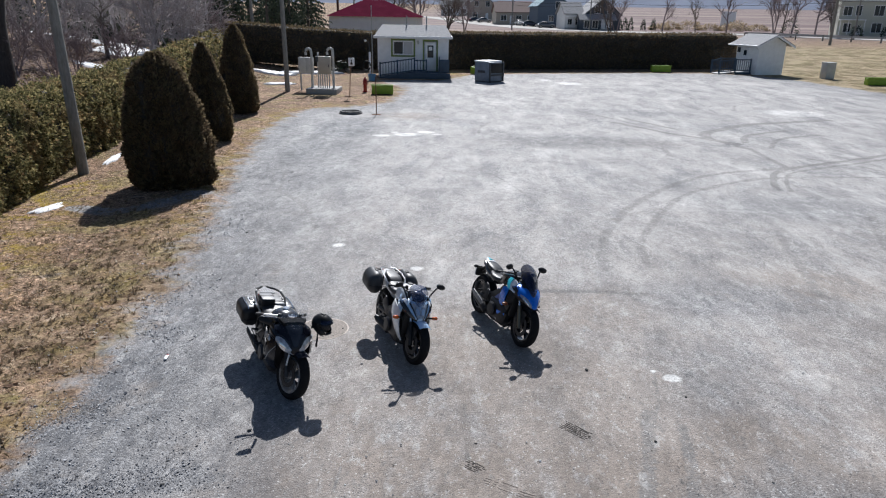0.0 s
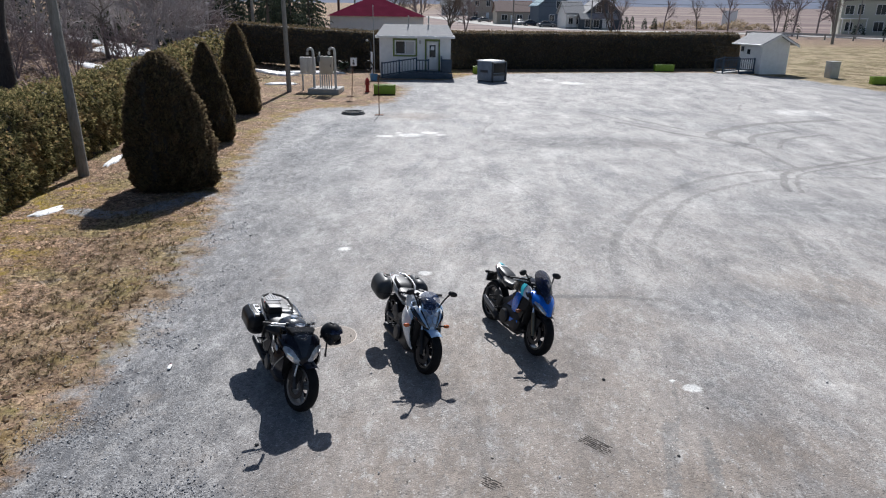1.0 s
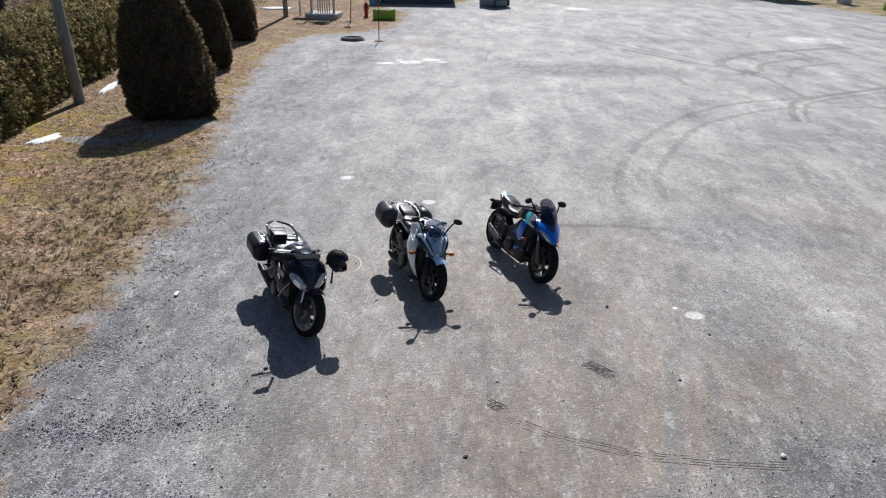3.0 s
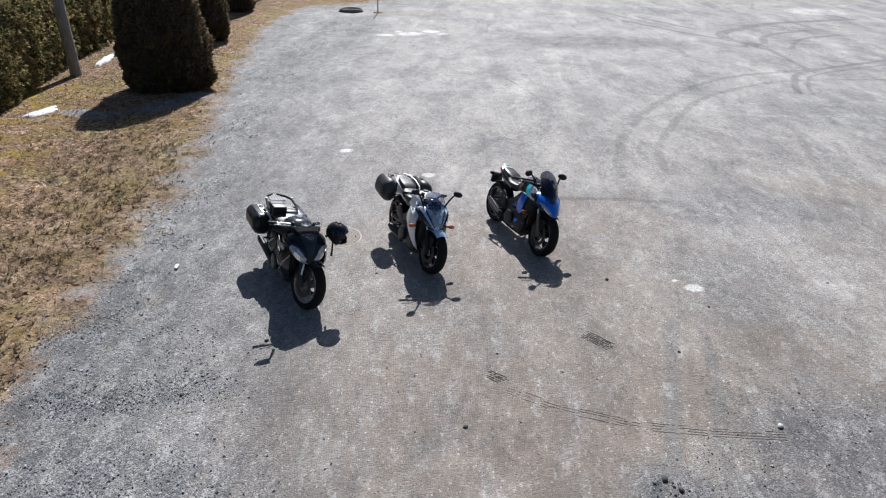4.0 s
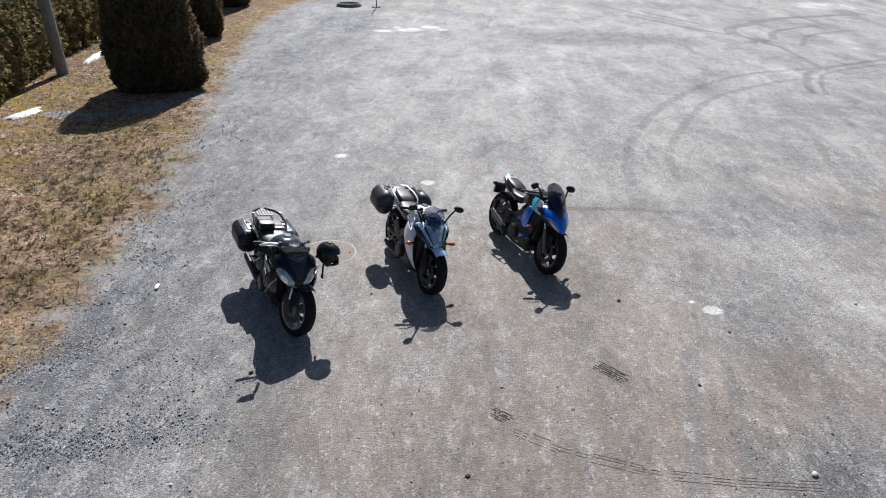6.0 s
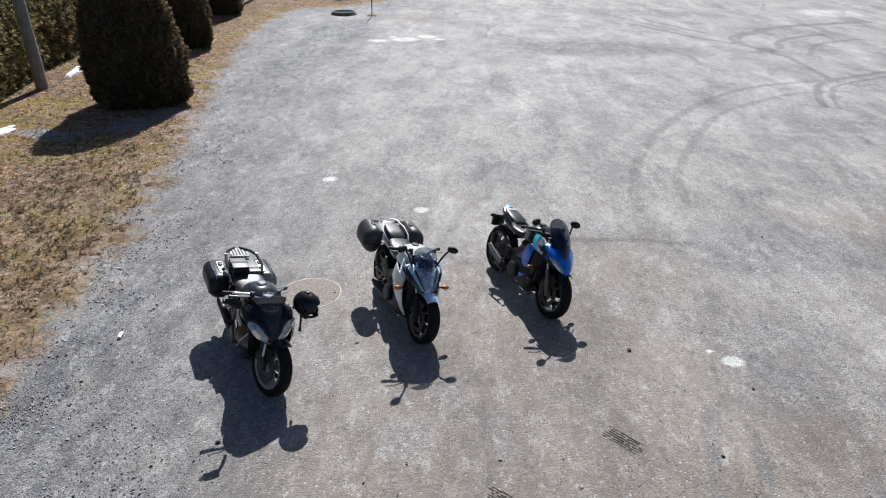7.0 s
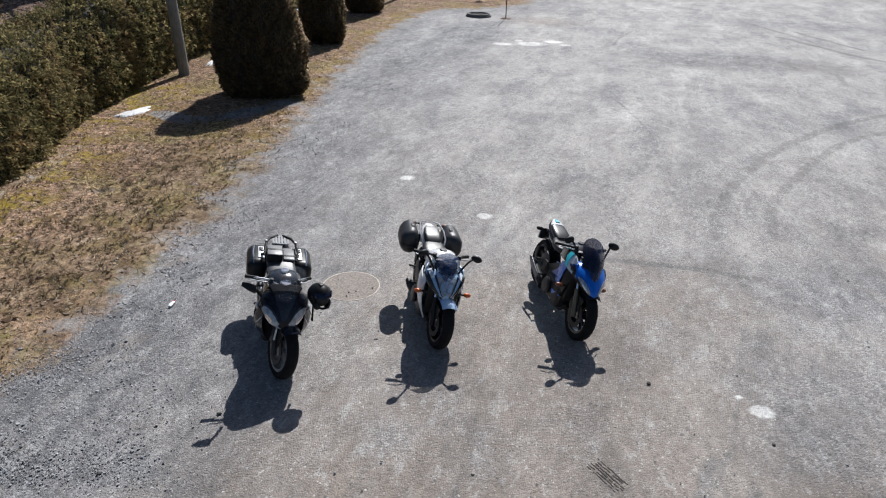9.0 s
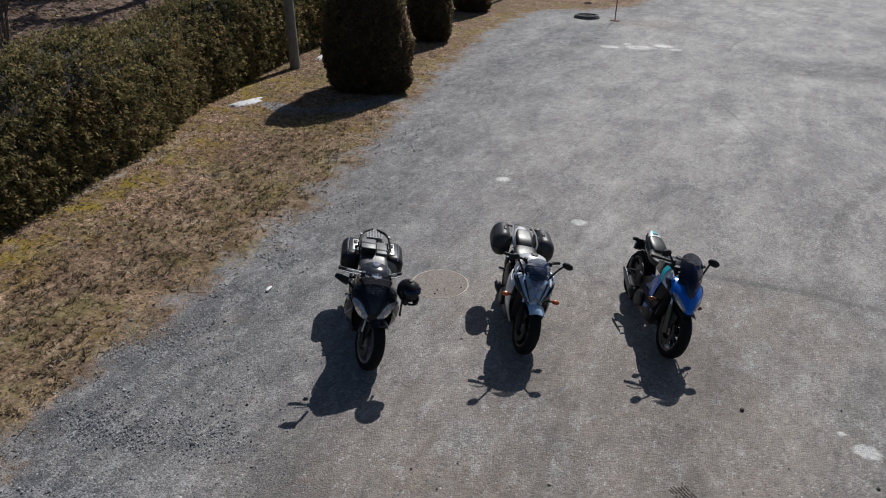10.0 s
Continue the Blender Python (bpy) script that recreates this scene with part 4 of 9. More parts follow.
def grass_tufts():
    """Matted tufts of dead grass standing a few centimetres out of the thatch."""
    r = np.random.default_rng(51)
    P = lot_points(r, 4200, -11, -3.6, 3.5, 17, lambda v, p: np.clip((v - 0.05) * 2.2, 0, 1) * np.clip((2.9 - v) / 1.0, 0.10, 1) * np.clip(1.2 - (p[:, 1] - 5) / 16, 0.1, 1))
    P = P[P[:, 0] > -8.0 - 0.21 * (P[:, 1] - 8.15) - 0.7]
    P = P[np.array([noise.noise(Vector((x * 1.3, y * 1.3, 4.4))) > -0.15 for x, y in P])]
    k = 13
    base = np.repeat(P, k, 0)
    size = np.repeat(r.uniform(0.025, 0.062, len(P)), k)
    n = len(base)
    a = r.uniform(0, 2 * np.pi, n)
    lean = r.uniform(0.4, 1.5, n)
    root = base + np.stack([np.cos(a), np.sin(a)], -1) * (size * 0.35)[:, None]
    side = np.stack([-np.sin(a), np.cos(a)], -1) * (size * r.uniform(0.10, 0.22, n))[:, None]
    tip = root + np.stack([np.cos(a), np.sin(a)], -1) * (size * lean)[:, None]
    z = height_of(base[:, 0], base[:, 1]) - 0.012
    high = size * r.uniform(0.5, 1.1, n)
    co = np.stack([np.column_stack([root - side, z]), np.column_stack([root + side, z]), np.column_stack([tip + side * 0.4, z + high]), np.column_stack([tip - side * 0.4, z + high * 0.9])], 1).reshape(-1, 3)
    me = bpy.data.meshes.new("grass_tufts")
    me.from_pydata(co.tolist(), [], np.arange(4 * n).reshape(-1, 4).tolist())
    me.materials.append(TUFT)
    return tagged(new("grass_tufts", me), "dead brown and olive grass tufts along the gravel edge", "grass", kind="stuff")


grass_tufts()


# ---- hedges and trees ----
def sprays(points, normals, size, seed, lift=0.35, droop=0.2):
    """Small bent scale-leaf sprays standing off a surface; returns vertices and faces."""
    rng = np.random.default_rng(seed)
    n = len(points)
    d = normals + rng.normal(0, 0.55, (n, 3)) + np.array([0, 0, lift])
    d /= np.linalg.norm(d, axis=1, keepdims=True)
    side = np.cross(d, rng.normal(0, 1, (n, 3)))
    side /= np.linalg.norm(side, axis=1, keepdims=True) + 1e-9
    s = size * rng.uniform(0.55, 1.35, (n, 1))
    base = points - d * s * 0.35
    mid = base + d * s * 0.55
    tip = base + d * s * 1.0 - np.array([0, 0, 1]) * s * droop
    w = s * rng.uniform(0.13, 0.25, (n, 1))
    v = np.stack([base, mid - side * w, mid + side * w, tip - side * w * 0.35, tip + side * w * 0.45], 1).reshape(-1, 3)
    k = (np.arange(n) * 5)[:, None]
    f = [tuple(r) for r in (k + np.array([[0, 1, 2]])).tolist()] + [tuple(r) for r in (k + np.array([[1, 3, 4, 2]])).tolist()]
    return v, f


def foliage(name, clouds, material, parent):
    vs, fs, base = [], [], 0
    for v, f in clouds:
        vs.append(v)
        fs += [tuple(i + base for i in q) for q in f]
        base += len(v)
    me = raw(name, np.concatenate(vs), fs)
    ob = part(name, me, material, parent)
    ob["kind"] = "stuff"
    return ob


def build_hedge(name, line, width, tall, per_m2, size, material, label, seed, lumpy=0.16):
    """A hedge along a ground line (the middle of its foot): a dark core and a coat of sprays, denser near the lot."""
    rng = np.random.default_rng(seed)
    root = thing(name, Matrix.Identity(4), label, "hedge")
    bm = bmesh.new()
    pts = [Vector((x, y, gz(x, y))) for x, y in line]
    dense = []
    for a, b in zip(pts, pts[1:]):
        n = max(2, int((b - a).length / 0.8))
        dense += [a.lerp(b, i / n) for i in range(n)]
    dense.append(pts[-1])
    rows = []
    prof = [(-0.5, 0.0), (-0.56, 0.35), (-0.5, 0.8), (-0.3, 0.97), (0.0, 1.0), (0.3, 0.97), (0.5, 0.8), (0.56, 0.35), (0.5, 0.0)]
    for i, p in enumerate(dense):
        d = (dense[min(i + 1, len(dense) - 1)] - dense[max(i - 1, 0)]).normalized()
        u = Vector((d.y, -d.x, 0)).normalized()
        row = []
        for s, h in prof:
            j = noise.noise(Vector((p.x * 0.7 + s * 3, p.y * 0.7, h * 2.5 + seed))) * lumpy
            k = noise.noise(Vector((p.x * 0.35, p.y * 0.35, seed + 5.0))) * lumpy * 0.8 + (0.28 if lumpy > 0.2 and p.y > 17 else 0.0)
            q = p + u * (s * width * (0.92 + j) ) + Vector((0, 0, h * (tall + k) * 0.97))
            row.append(q)
        rows.append(row)
    vr = [[bm.verts.new(q) for q in row] for row in rows]
    for a, b in zip(vr, vr[1:]):
        for k in range(len(a) - 1):
            bm.faces.new((a[k], a[k + 1], b[k + 1], b[k]))
    bm.faces.new(vr[0])
    bm.faces.new(vr[-1][::-1])
    # sprays over the surface
    P, N = [], []
    for a, b in zip(rows, rows[1:]):
        for k in range(len(a) - 1):
            q = [np.array(v) for v in (a[k], a[k + 1], b[k + 1], b[k])]
            nrm = np.cross(q[1] - q[0], q[3] - q[0])
            area = np.linalg.norm(nrm)
            centre = sum(q) / 4
            nrm = nrm / (area + 1e-9)
            mid = np.array(dense[min(len(dense) - 1, rows.index(a))])
            if np.dot(nrm, centre - mid - np.array([0, 0, tall * 0.5])) < 0:
                nrm = -nrm
            m = rng.poisson(area * per_m2(centre[0], centre[1], nrm))
            if m:
                # loose hedges grow in clumps of a dozen sprays that fan out from one shoot
                shoots = max(1, m // 13) if lumpy > 0.2 else m
                uv = rng.uniform(0, 1, (shoots, 2))
                s = q[0] * ((1 - uv[:, :1]) * (1 - uv[:, 1:])) + q[1] * (uv[:, :1] * (1 - uv[:, 1:])) + q[2] * (uv[:, :1] * uv[:, 1:]) + q[3] * ((1 - uv[:, :1]) * uv[:, 1:])
                s = s + nrm * (rng.normal(0.03, 0.06, (shoots, 1)) + rng.exponential(0.05, (shoots, 1)) * lumpy * 3)
                fan = np.repeat(nrm[None], shoots, 0)
                if lumpy > 0.2:
                    of = rng.integers(0, shoots, m)
                    spread = rng.normal(0, 1, (m, 3))
                    spread /= np.linalg.norm(spread, axis=1, keepdims=True)
                    s = s[of] + spread * rng.uniform(0.35, 1.0, (m, 1)) * rng.uniform(0.05, 0.11, (shoots, 1))[of]
                    fan = nrm[None] * 0.5 + spread
                P.append(s)
                N.append(fan)
    P, N = np.concatenate(P), np.concatenate(N)
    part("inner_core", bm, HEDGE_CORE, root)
    far = np.clip(np.hypot(P[:, 0], P[:, 1]) / 22, 0.85, 2.2)[:, None]
    foliage("foliage", [sprays(P, N, size * far, seed)], material, root)
    return root


def side_density(x, y, n):
    return (2300 if y < 20 else 1400 if y < 28 else 600 if y < 40 else 200) * (1.0 if n[0] > -0.2 else 0.2)


build_hedge("cedar_hedge", [(-8.4, 2.5), (-9.25, 8.15), (-9.98, 11.6), (-11.25, 14.7), (-12.42, 19.5), (-13.05, 23.6), (-14.6, 34.0), (-16.4, 45.0), (-18.5, 56.0)], 1.35, 2.12, side_density, 0.088, CEDAR,
            "loose olive-green cedar hedge along the gravel lot", 11, 0.32)
build_hedge("clipped_hedge", [(-19.0, 57.4), (-8.0, 58.6), (4.0, 61.0), (14.0, 63.0), (24.4, 65.2)], 1.7, 3.0, lambda x, y, n: 260 * (1.0 if n[1] < 0.3 else 0.15), 0.075, CEDAR_DARK,
            "tall dark clipped cedar hedge closing the lot", 12, 0.08)


def build_cedar(x, y, tall, radius, seed, count, label, taper, lean=0.0):
    """A clipped cone-shaped cedar: rounded foot, tapering uneven crown, short trunk."""
    root = thing("cone_cedar", pose(x, y, gz(x, y)), label, "tree", "cone cedars by the hedge")
    rng = np.random.default_rng(seed)
    part("trunk", tube([(0, 0, -0.05), (0.02, 0, tall * 0.5)], 0.11, 8, radius_end=0.05), BARK, root)

    def r_at(h, a):
        # h runs from 0 at the foot to 1 at the tip
        body = np.interp(h, [0, 0.06, 0.2, 0.42, 0.62, 0.8, 0.92, 1.0], taper)
        return radius * body * (1 + 0.07 * np.sin(3 * a + seed) + 0.06 * np.sin(7 * a + 9 * h + seed) + 0.04 * np.sin(23 * h + 2 * a) + 0.03 * np.sin(17 * a - 31 * h))

    hs, seg = span3(0.0, 1.0, 18), 20
    bm = bmesh.new()
    rows = [[bm.verts.new((lean * h + 0.9 * float(r_at(h, a)) * math.cos(a), 0.9 * float(r_at(h, a)) * math.sin(a), 0.04 + h * tall * 0.97)) for a in (2 * math.pi * k / seg for k in range(seg))] for h in hs]
    for p, q in zip(rows, rows[1:]):
        for k in range(seg):
            bm.faces.new((p[k], p[(k + 1) % seg], q[(k + 1) % seg], q[k]))
    bm.faces.new(rows[0][::-1])
    bm.faces.new(rows[-1])
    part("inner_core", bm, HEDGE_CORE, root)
    h = 1 - np.sqrt(rng.uniform(0.0, 1.0, count)) * 0.999
    h = np.where(rng.uniform(0, 1, count) < 0.25, rng.uniform(0, 1, count), h)
    a = rng.uniform(0, 2 * np.pi, count)
    # upright plumes: the sprays gather on ridges and leave dark gaps between them
    plume = np.array([noise.noise(Vector((math.cos(u) * 3.2, math.sin(u) * 3.2, v * 2.6 + seed))) + 0.6 * noise.noise(Vector((math.cos(u) * 8.0, math.sin(u) * 8.0, v * 6.0 + seed))) for u, v in zip(a, h)])
    keep = plume > rng.normal(-0.48, 0.12, count)
    h, a, plume = h[keep], a[keep], plume[keep]
    r = r_at(h, a) * (0.97 + 0.10 * plume) * rng.uniform(0.90, 1.05, len(h))
    P = np.stack([lean * h + r * np.cos(a), r * np.sin(a), 0.04 + h * tall], -1)
    N = np.stack([np.cos(a), np.sin(a), 0.25 + 0.6 * h], -1)
    foliage("foliage", [sprays(P, N, 0.105, seed, 1.1)], CEDAR_DARK, root)
    return root


build_cedar(-7.88, 18.75, 3.5, 1.08, 21, 52000, "broad clipped cedar cone, dark green, on dry grass", [0.84, 0.95, 1.0, 0.95, 0.84, 0.66, 0.46, 0.12], -0.20)
build_cedar(-9.2, 25.9, 3.5, 0.76, 22, 26000, "slim pointed dark cedar cone on dry grass", [0.70, 0.86, 1.0, 0.94, 0.74, 0.48, 0.30, 0.06], -0.22)
build_cedar(-10.5, 33.5, 4.05, 0.88, 23, 26000, "tall pointed dark cedar cone near the utility pole", [0.80, 0.93, 1.0, 0.90, 0.72, 0.52, 0.34, 0.05], -0.14)


def grow(bm, p, d, length, r, depth, rng, droop, spread, sides, least=0.0):
    """One bare branch and, from it, its twigs."""
    n = 4 if depth > 1 else 3
    pts, dirs = [p], [d]
    for i in range(n):
        d = (d + Vector(rng.normal(0, 0.13, 3).tolist()) + Vector((0, 0, droop))).normalized()
        p = p + d * (length / n)
        pts.append(p)
        dirs.append(d)
    r = max(r, least)
    tube(pts, r, sides, bm, r * (0.55 if depth else 0.3))
    if depth == 0:
        return
    kids = 4 if depth > 2 or least else 6
    for k in range(kids):
        i = int(rng.integers(1 if depth < 3 else 2, n + 1))
        turn = Vector(rng.normal(0, 1, 3).tolist()).cross(dirs[i]).normalized()
        nd = (dirs[i] + turn * rng.uniform(0.45, 1.0) * spread).normalized()
        grow(bm, pts[i], nd, length * rng.uniform(0.5, 0.78), r * (0.6 if i < n else 0.5), depth - 1, rng, droop, spread, 4 if depth > 2 else 3, least * 0.8)


def build_bare_tree(x, y, tall, seed, label, material=BARK, depth=4, radius=None, stems=1, lean=(0, 0), spread=1.0, group="bare trees", least=0.0):
    rng = np.random.default_rng(seed)
    root = thing("bare_tree", pose(x, y, gz(x, y)), label, "tree", group)
    radius = radius or tall * 0.022
    trunk, crown = bmesh.new(), bmesh.new()
    for s in range(stems):
        d = Vector((lean[0] + rng.normal(0, 0.05 + 0.16 * (stems > 1)), lean[1] + rng.normal(0, 0.05 + 0.16 * (stems > 1)), 1)).normalized()
        base = Vector((rng.normal(0, 0.1 * (stems > 1)), rng.normal(0, 0.1 * (stems > 1)), -0.15))
        pts = [base]
        for i in range(5):
            d = (d + Vector(rng.normal(0, 0.05, 3).tolist())).normalized()
            pts.append(pts[-1] + d * tall * 0.11)
        tube(pts, radius, 9, trunk, radius * 0.62)
        for i in range(2, 6):
            for k in range(1 if i < 4 else 2):
                turn = Vector(rng.normal(0, 1, 3).tolist()).cross(d).normalized()
                nd = (d + turn * rng.uniform(0.5, 1.0) * spread).normalized() if i < 5 or k else d
                grow(crown, pts[i], nd, tall * rng.uniform(0.22, 0.34), radius * 0.5, depth - 1, rng, 0.03, spread, 5, least)
    part("trunk", trunk, material, root)
    part("crown", crown, material, root)
    return root


def build_spruce(x, y, tall, radius, seed, count, label):
    root = thing("spruce_tree", pose(x, y, gz(x, y)), label, "tree", "dark spruces")
    rng = np.random.default_rng(seed)
    part("trunk", tube([(0, 0, -0.2), (0, 0, tall * 0.97)], tall * 0.016 + 0.04, 7, radius_end=0.02), BARK, root)
    P, N = [], []
    whorls = int(tall * 2.2)
    for w in range(whorls):
        h = 0.06 + 0.94 * (w / whorls)
        reach = radius * (1 - h) ** 0.85 + 0.12
        for k in range(int(7 + 5 * (1 - h))):
            a = rng.uniform(0, 2 * np.pi)
            ln = reach * rng.uniform(0.7, 1.12)
            m = max(4, int(count * ln))
            t = rng.uniform(0.1, 1, m) ** 0.7
            px, py = np.cos(a) * ln * t, np.sin(a) * ln * t
            pz = h * tall - 0.28 * ln * t ** 1.5 + rng.normal(0, 0.05, m)
            wide = 0.16 * ln * (1.1 - t)
            off = rng.normal(0, 1, m) * wide
            P.append(np.stack([px - np.sin(a) * off, py + np.cos(a) * off, pz - np.abs(off) * 0.3], -1))
            N.append(np.stack([np.full(m, np.cos(a)), np.full(m, np.sin(a)), np.full(m, -0.25)], -1))
    foliage("needles", [sprays(np.concatenate(P), np.concatenate(N), 0.24, seed, 0.0, 0.3)], SPRUCE, root)
    return root


def plant_trees():
    old = "large bare tree with a thick dark trunk on the bank"
    build_bare_tree(-20.7, 31.7, 13.0, 31, old, BARK_DARK, 4, 0.52, lean=(-0.06, 0.0), spread=1.1)
    build_bare_tree(-22.8, 45.6, 3.9, 32, "small bare tree beside old snow on the bank", BARK, depth=3, radius=0.15, spread=1.4, least=0.02)
    build_bare_tree(-21.9, 50.4, 7.0, 33, "many-stemmed bare tree with pale arching branches", BARK_PALE, 3, 0.10, 7, spread=1.2, least=0.035)
    build_bare_tree(-18.3, 46.5, 5.5, 34, "pale many-stemmed bare shrub behind the hedge", BARK_PALE, 3, 0.06, 6, spread=1.3, least=0.03)
    build_bare_tree(-20.5, 37.8, 2.8, 35, "low bare shrub on the leafy bank", BARK_RED, 3, 0.03, 6, spread=0.9)
    build_bare_tree(-19.2, 33.2, 3.2, 36, "low bare shrub on the leafy bank", BARK_RED, 3, 0.03, 5, spread=0.9)
    build_bare_tree(-17.6, 15.6, 3.6, 37, "young grey bare tree with forked stems behind the hedge", BARK, 4, 0.05, 4, spread=0.9)
    build_bare_tree(-22.0, 20.5, 8.0, 38, "bare tree on the bank above the hedge", BARK, 4, 0.16)
    for i, (x, y, h) in enumerate([(-31, 43, 8), (-35, 56, 10), (-29, 60, 8), (-38, 47, 10), (-26, 66, 8), (-43, 66, 11), (-27, 37, 7), (-24.5, 57, 6.5), (-20.5, 57.5, 6), (-28, 50, 7), (-40, 58, 10), (-26, 44, 6)]):
        build_bare_tree(x, y, h, 40 + i, "bare pale grey tree in the thicket", (BARK_PALE, BARK_RED, BARK_PALE)[i % 3], 3, h * 0.020, 2, spread=1.15, least=0.035, group="thicket behind the hedge")
    for i, (x, y, h) in enumerate([(-19.5, 41, 3.4), (-22.5, 39, 4.0), (-24.5, 47, 4.5), (-20.8, 54, 5.0), (-26, 52, 5.0), (-28.5, 46, 5.0), (-18.6, 51.5, 4.6), (-24, 60, 5.5), (-30, 64, 6), (-22, 34.5, 3.2), (-25, 35, 4.2), (-30, 40, 5.0)]):
        build_bare_tree(x, y, h, 140 + i, "tangled pale bare shrub on the bank", BARK_PALE if i % 3 else BARK_RED, 3, 0.05, 5, spread=1.25, least=0.026, group="thicket behind the hedge")
    for i, (x, y, h, r) in enumerate([(-30.5, 80, 13, 3.2), (-26.5, 84, 15, 3.4), (-36, 84, 14, 3.4), (-23.5, 91, 12, 3.0), (-41, 78, 15, 3.6), (-48, 74, 14, 3.4), (-33, 100, 16, 3.6), (-27.5, 104, 14, 3.2), (-54, 84, 15, 3.6), (-61, 80, 15, 3.8), (-46, 92, 15, 3.5), (-22.5, 108, 11, 2.8), (-68, 92, 17, 4), (-52, 104, 16, 4), (-40, 112, 16, 4), (-75, 84, 16, 4)]):
        build_spruce(x, y, h, r, 60 + i, 16, "tall dark green spruce with drooping boughs")
    for i, (x, y, h, r) in enumerate([(-17.2, 72, 10, 2.9), (-18.6, 69, 11, 3.0), (-20.5, 77, 9, 2.6), (-21.5, 73, 12, 3.2), (-17.0, 80, 12, 3.2), (-24.5, 71, 11, 3.2), (-28.5, 74, 12, 3.4), (-34, 70, 11, 3.4), (-39, 70, 12, 3.4), (-20.0, 84, 13, 3.3), (-45, 72, 12, 3.4)]):
        build_spruce(x, y, h, r, 76 + i, 16, "tall dark green spruce with drooping boughs")
    far = [(-2.5, 118, 9, 3), (0.5, 121, 8, 2), (-7.2, 124, 10, 1), (30.0, 147, 9, 2), (31.8, 149, 8, 2), (43.6, 158, 10, 1), (52.4, 163, 8, 1), (58.2, 160, 11, 1), (63.5, 148, 10, 2), (66.0, 150, 10, 1),
           (62.4, 138, 11, 1), (68.3, 141, 12, 1), (72.5, 143, 11, 1), (76.0, 150, 12, 2), (81.0, 158, 11, 1), (-14, 150, 11, 2), (-10, 165, 10, 2), (36.5, 200, 7, 2), (39.5, 204, 6, 3)]
    for i, (x, y, h, s) in enumerate(far):
        build_bare_tree(x, y, h, 80 + i, "far bare tree by the road" if i > 2 else "bare tree beyond the clipped hedge", BARK_RED if i % 3 else BARK, 3, h * 0.016, s, group="far bare trees")


plant_trees()


def clump_row(name, spots, label, material, seed, size):
    """Low bushes: each a clump of sprays on a few stems."""
    for i, (x, y, r, h) in enumerate(spots):
        root = thing(name, pose(x, y, gz(x, y)), label, "shrub", "far shrubs")
        part("stems", tube([(0, 0, -0.1), (0, 0, h * 0.6)], 0.05, 6, radius_end=0.02), BARK, root)
        rng = np.random.default_rng(seed + i)
        n = 420
        d = rng.normal(0, 1, (n, 3))
        d[:, 2] = np.abs(d[:, 2])
        d /= np.linalg.norm(d, axis=1, keepdims=True)
        P = d * np.array([r, r, h]) * rng.uniform(0.6, 1.0, (n, 1))
        foliage("foliage", [sprays(P, d, size, seed + i)], material, root)


P = np.stack([rng.uniform(-34, -13.5, 26000), rng.uniform(14, 60, 26000)], -1)
scatter("bank_leaf_litter", P, None, LEAF, rng.uniform(0.04, 0.13, len(P)), LEAF_LITTER, "thick brown leaf litter on the bank behind the hedge", "leaves", 0.35, 14, -0.01)
clump_row("evergreen_shrub", [(35.9, 165, 0.55, 2.6), (37.2, 165.5, 0.6, 2.9), (38.6, 166, 0.6, 3.0), (41.6, 166.5, 0.55, 2.5), (44.0, 167, 0.6, 2.8)], "narrow clipped evergreen in a row behind houses", SPRUCE, 301, 0.3)
clump_row("evergreen_shrub", [(75.5, 139.5, 1.2, 2.6), (80.2, 138.0, 1.1, 2.4), (67.5, 150, 2.0, 3.4)], "dark rounded evergreen shrub by a house", SPRUCE, 321, 0.35)
clump_row("tan_reeds", [(46 + 4.1 * i, 168 + (i * 7) % 9, 2.8, 1.5 + (i % 3) * 0.4) for i in range(7)], "tan dry reeds at the field's edge", REEDS, 341, 0.6)

# ---- old snow ----
def snow_patch(x, y, rx, ry, turn, seed, tall=0.06):
    bm = bmesh.new()
    rows, seg = [], 56
    for f, z in ((1.0, -0.1), (0.9, 0.5), (0.6, 0.85), (0.25, 1.0)):
        row = []
        for k in range(seg):
            a = 2 * math.pi * k / seg
            w = 1 + sum(k * noise.noise(Vector((math.cos(a) * q, math.sin(a) * q, seed + q))) for k, q in ((0.45, 1.3), (0.38, 3.3), (0.26, 8.0)))
            px, py = rx * f * w * math.cos(a), ry * f * w * math.sin(a)
            wx, wy = x + px * math.cos(turn) - py * math.sin(turn), y + px * math.sin(turn) + py * math.cos(turn)
            row.append(bm.verts.new((wx, wy, gz(wx, wy) + tall * z)))
        rows.append(row)
    for a, b in zip(rows, rows[1:]):
        for k in range(seg):
            bm.faces.new((a[k], a[(k + 1) % seg], b[(k + 1) % seg], b[k]))
    bm.faces.new(rows[-1])
    return solid("snow_patch", bm, SNOW, "leftover patch of old white snow on the ground", "snow", group="snow patches")


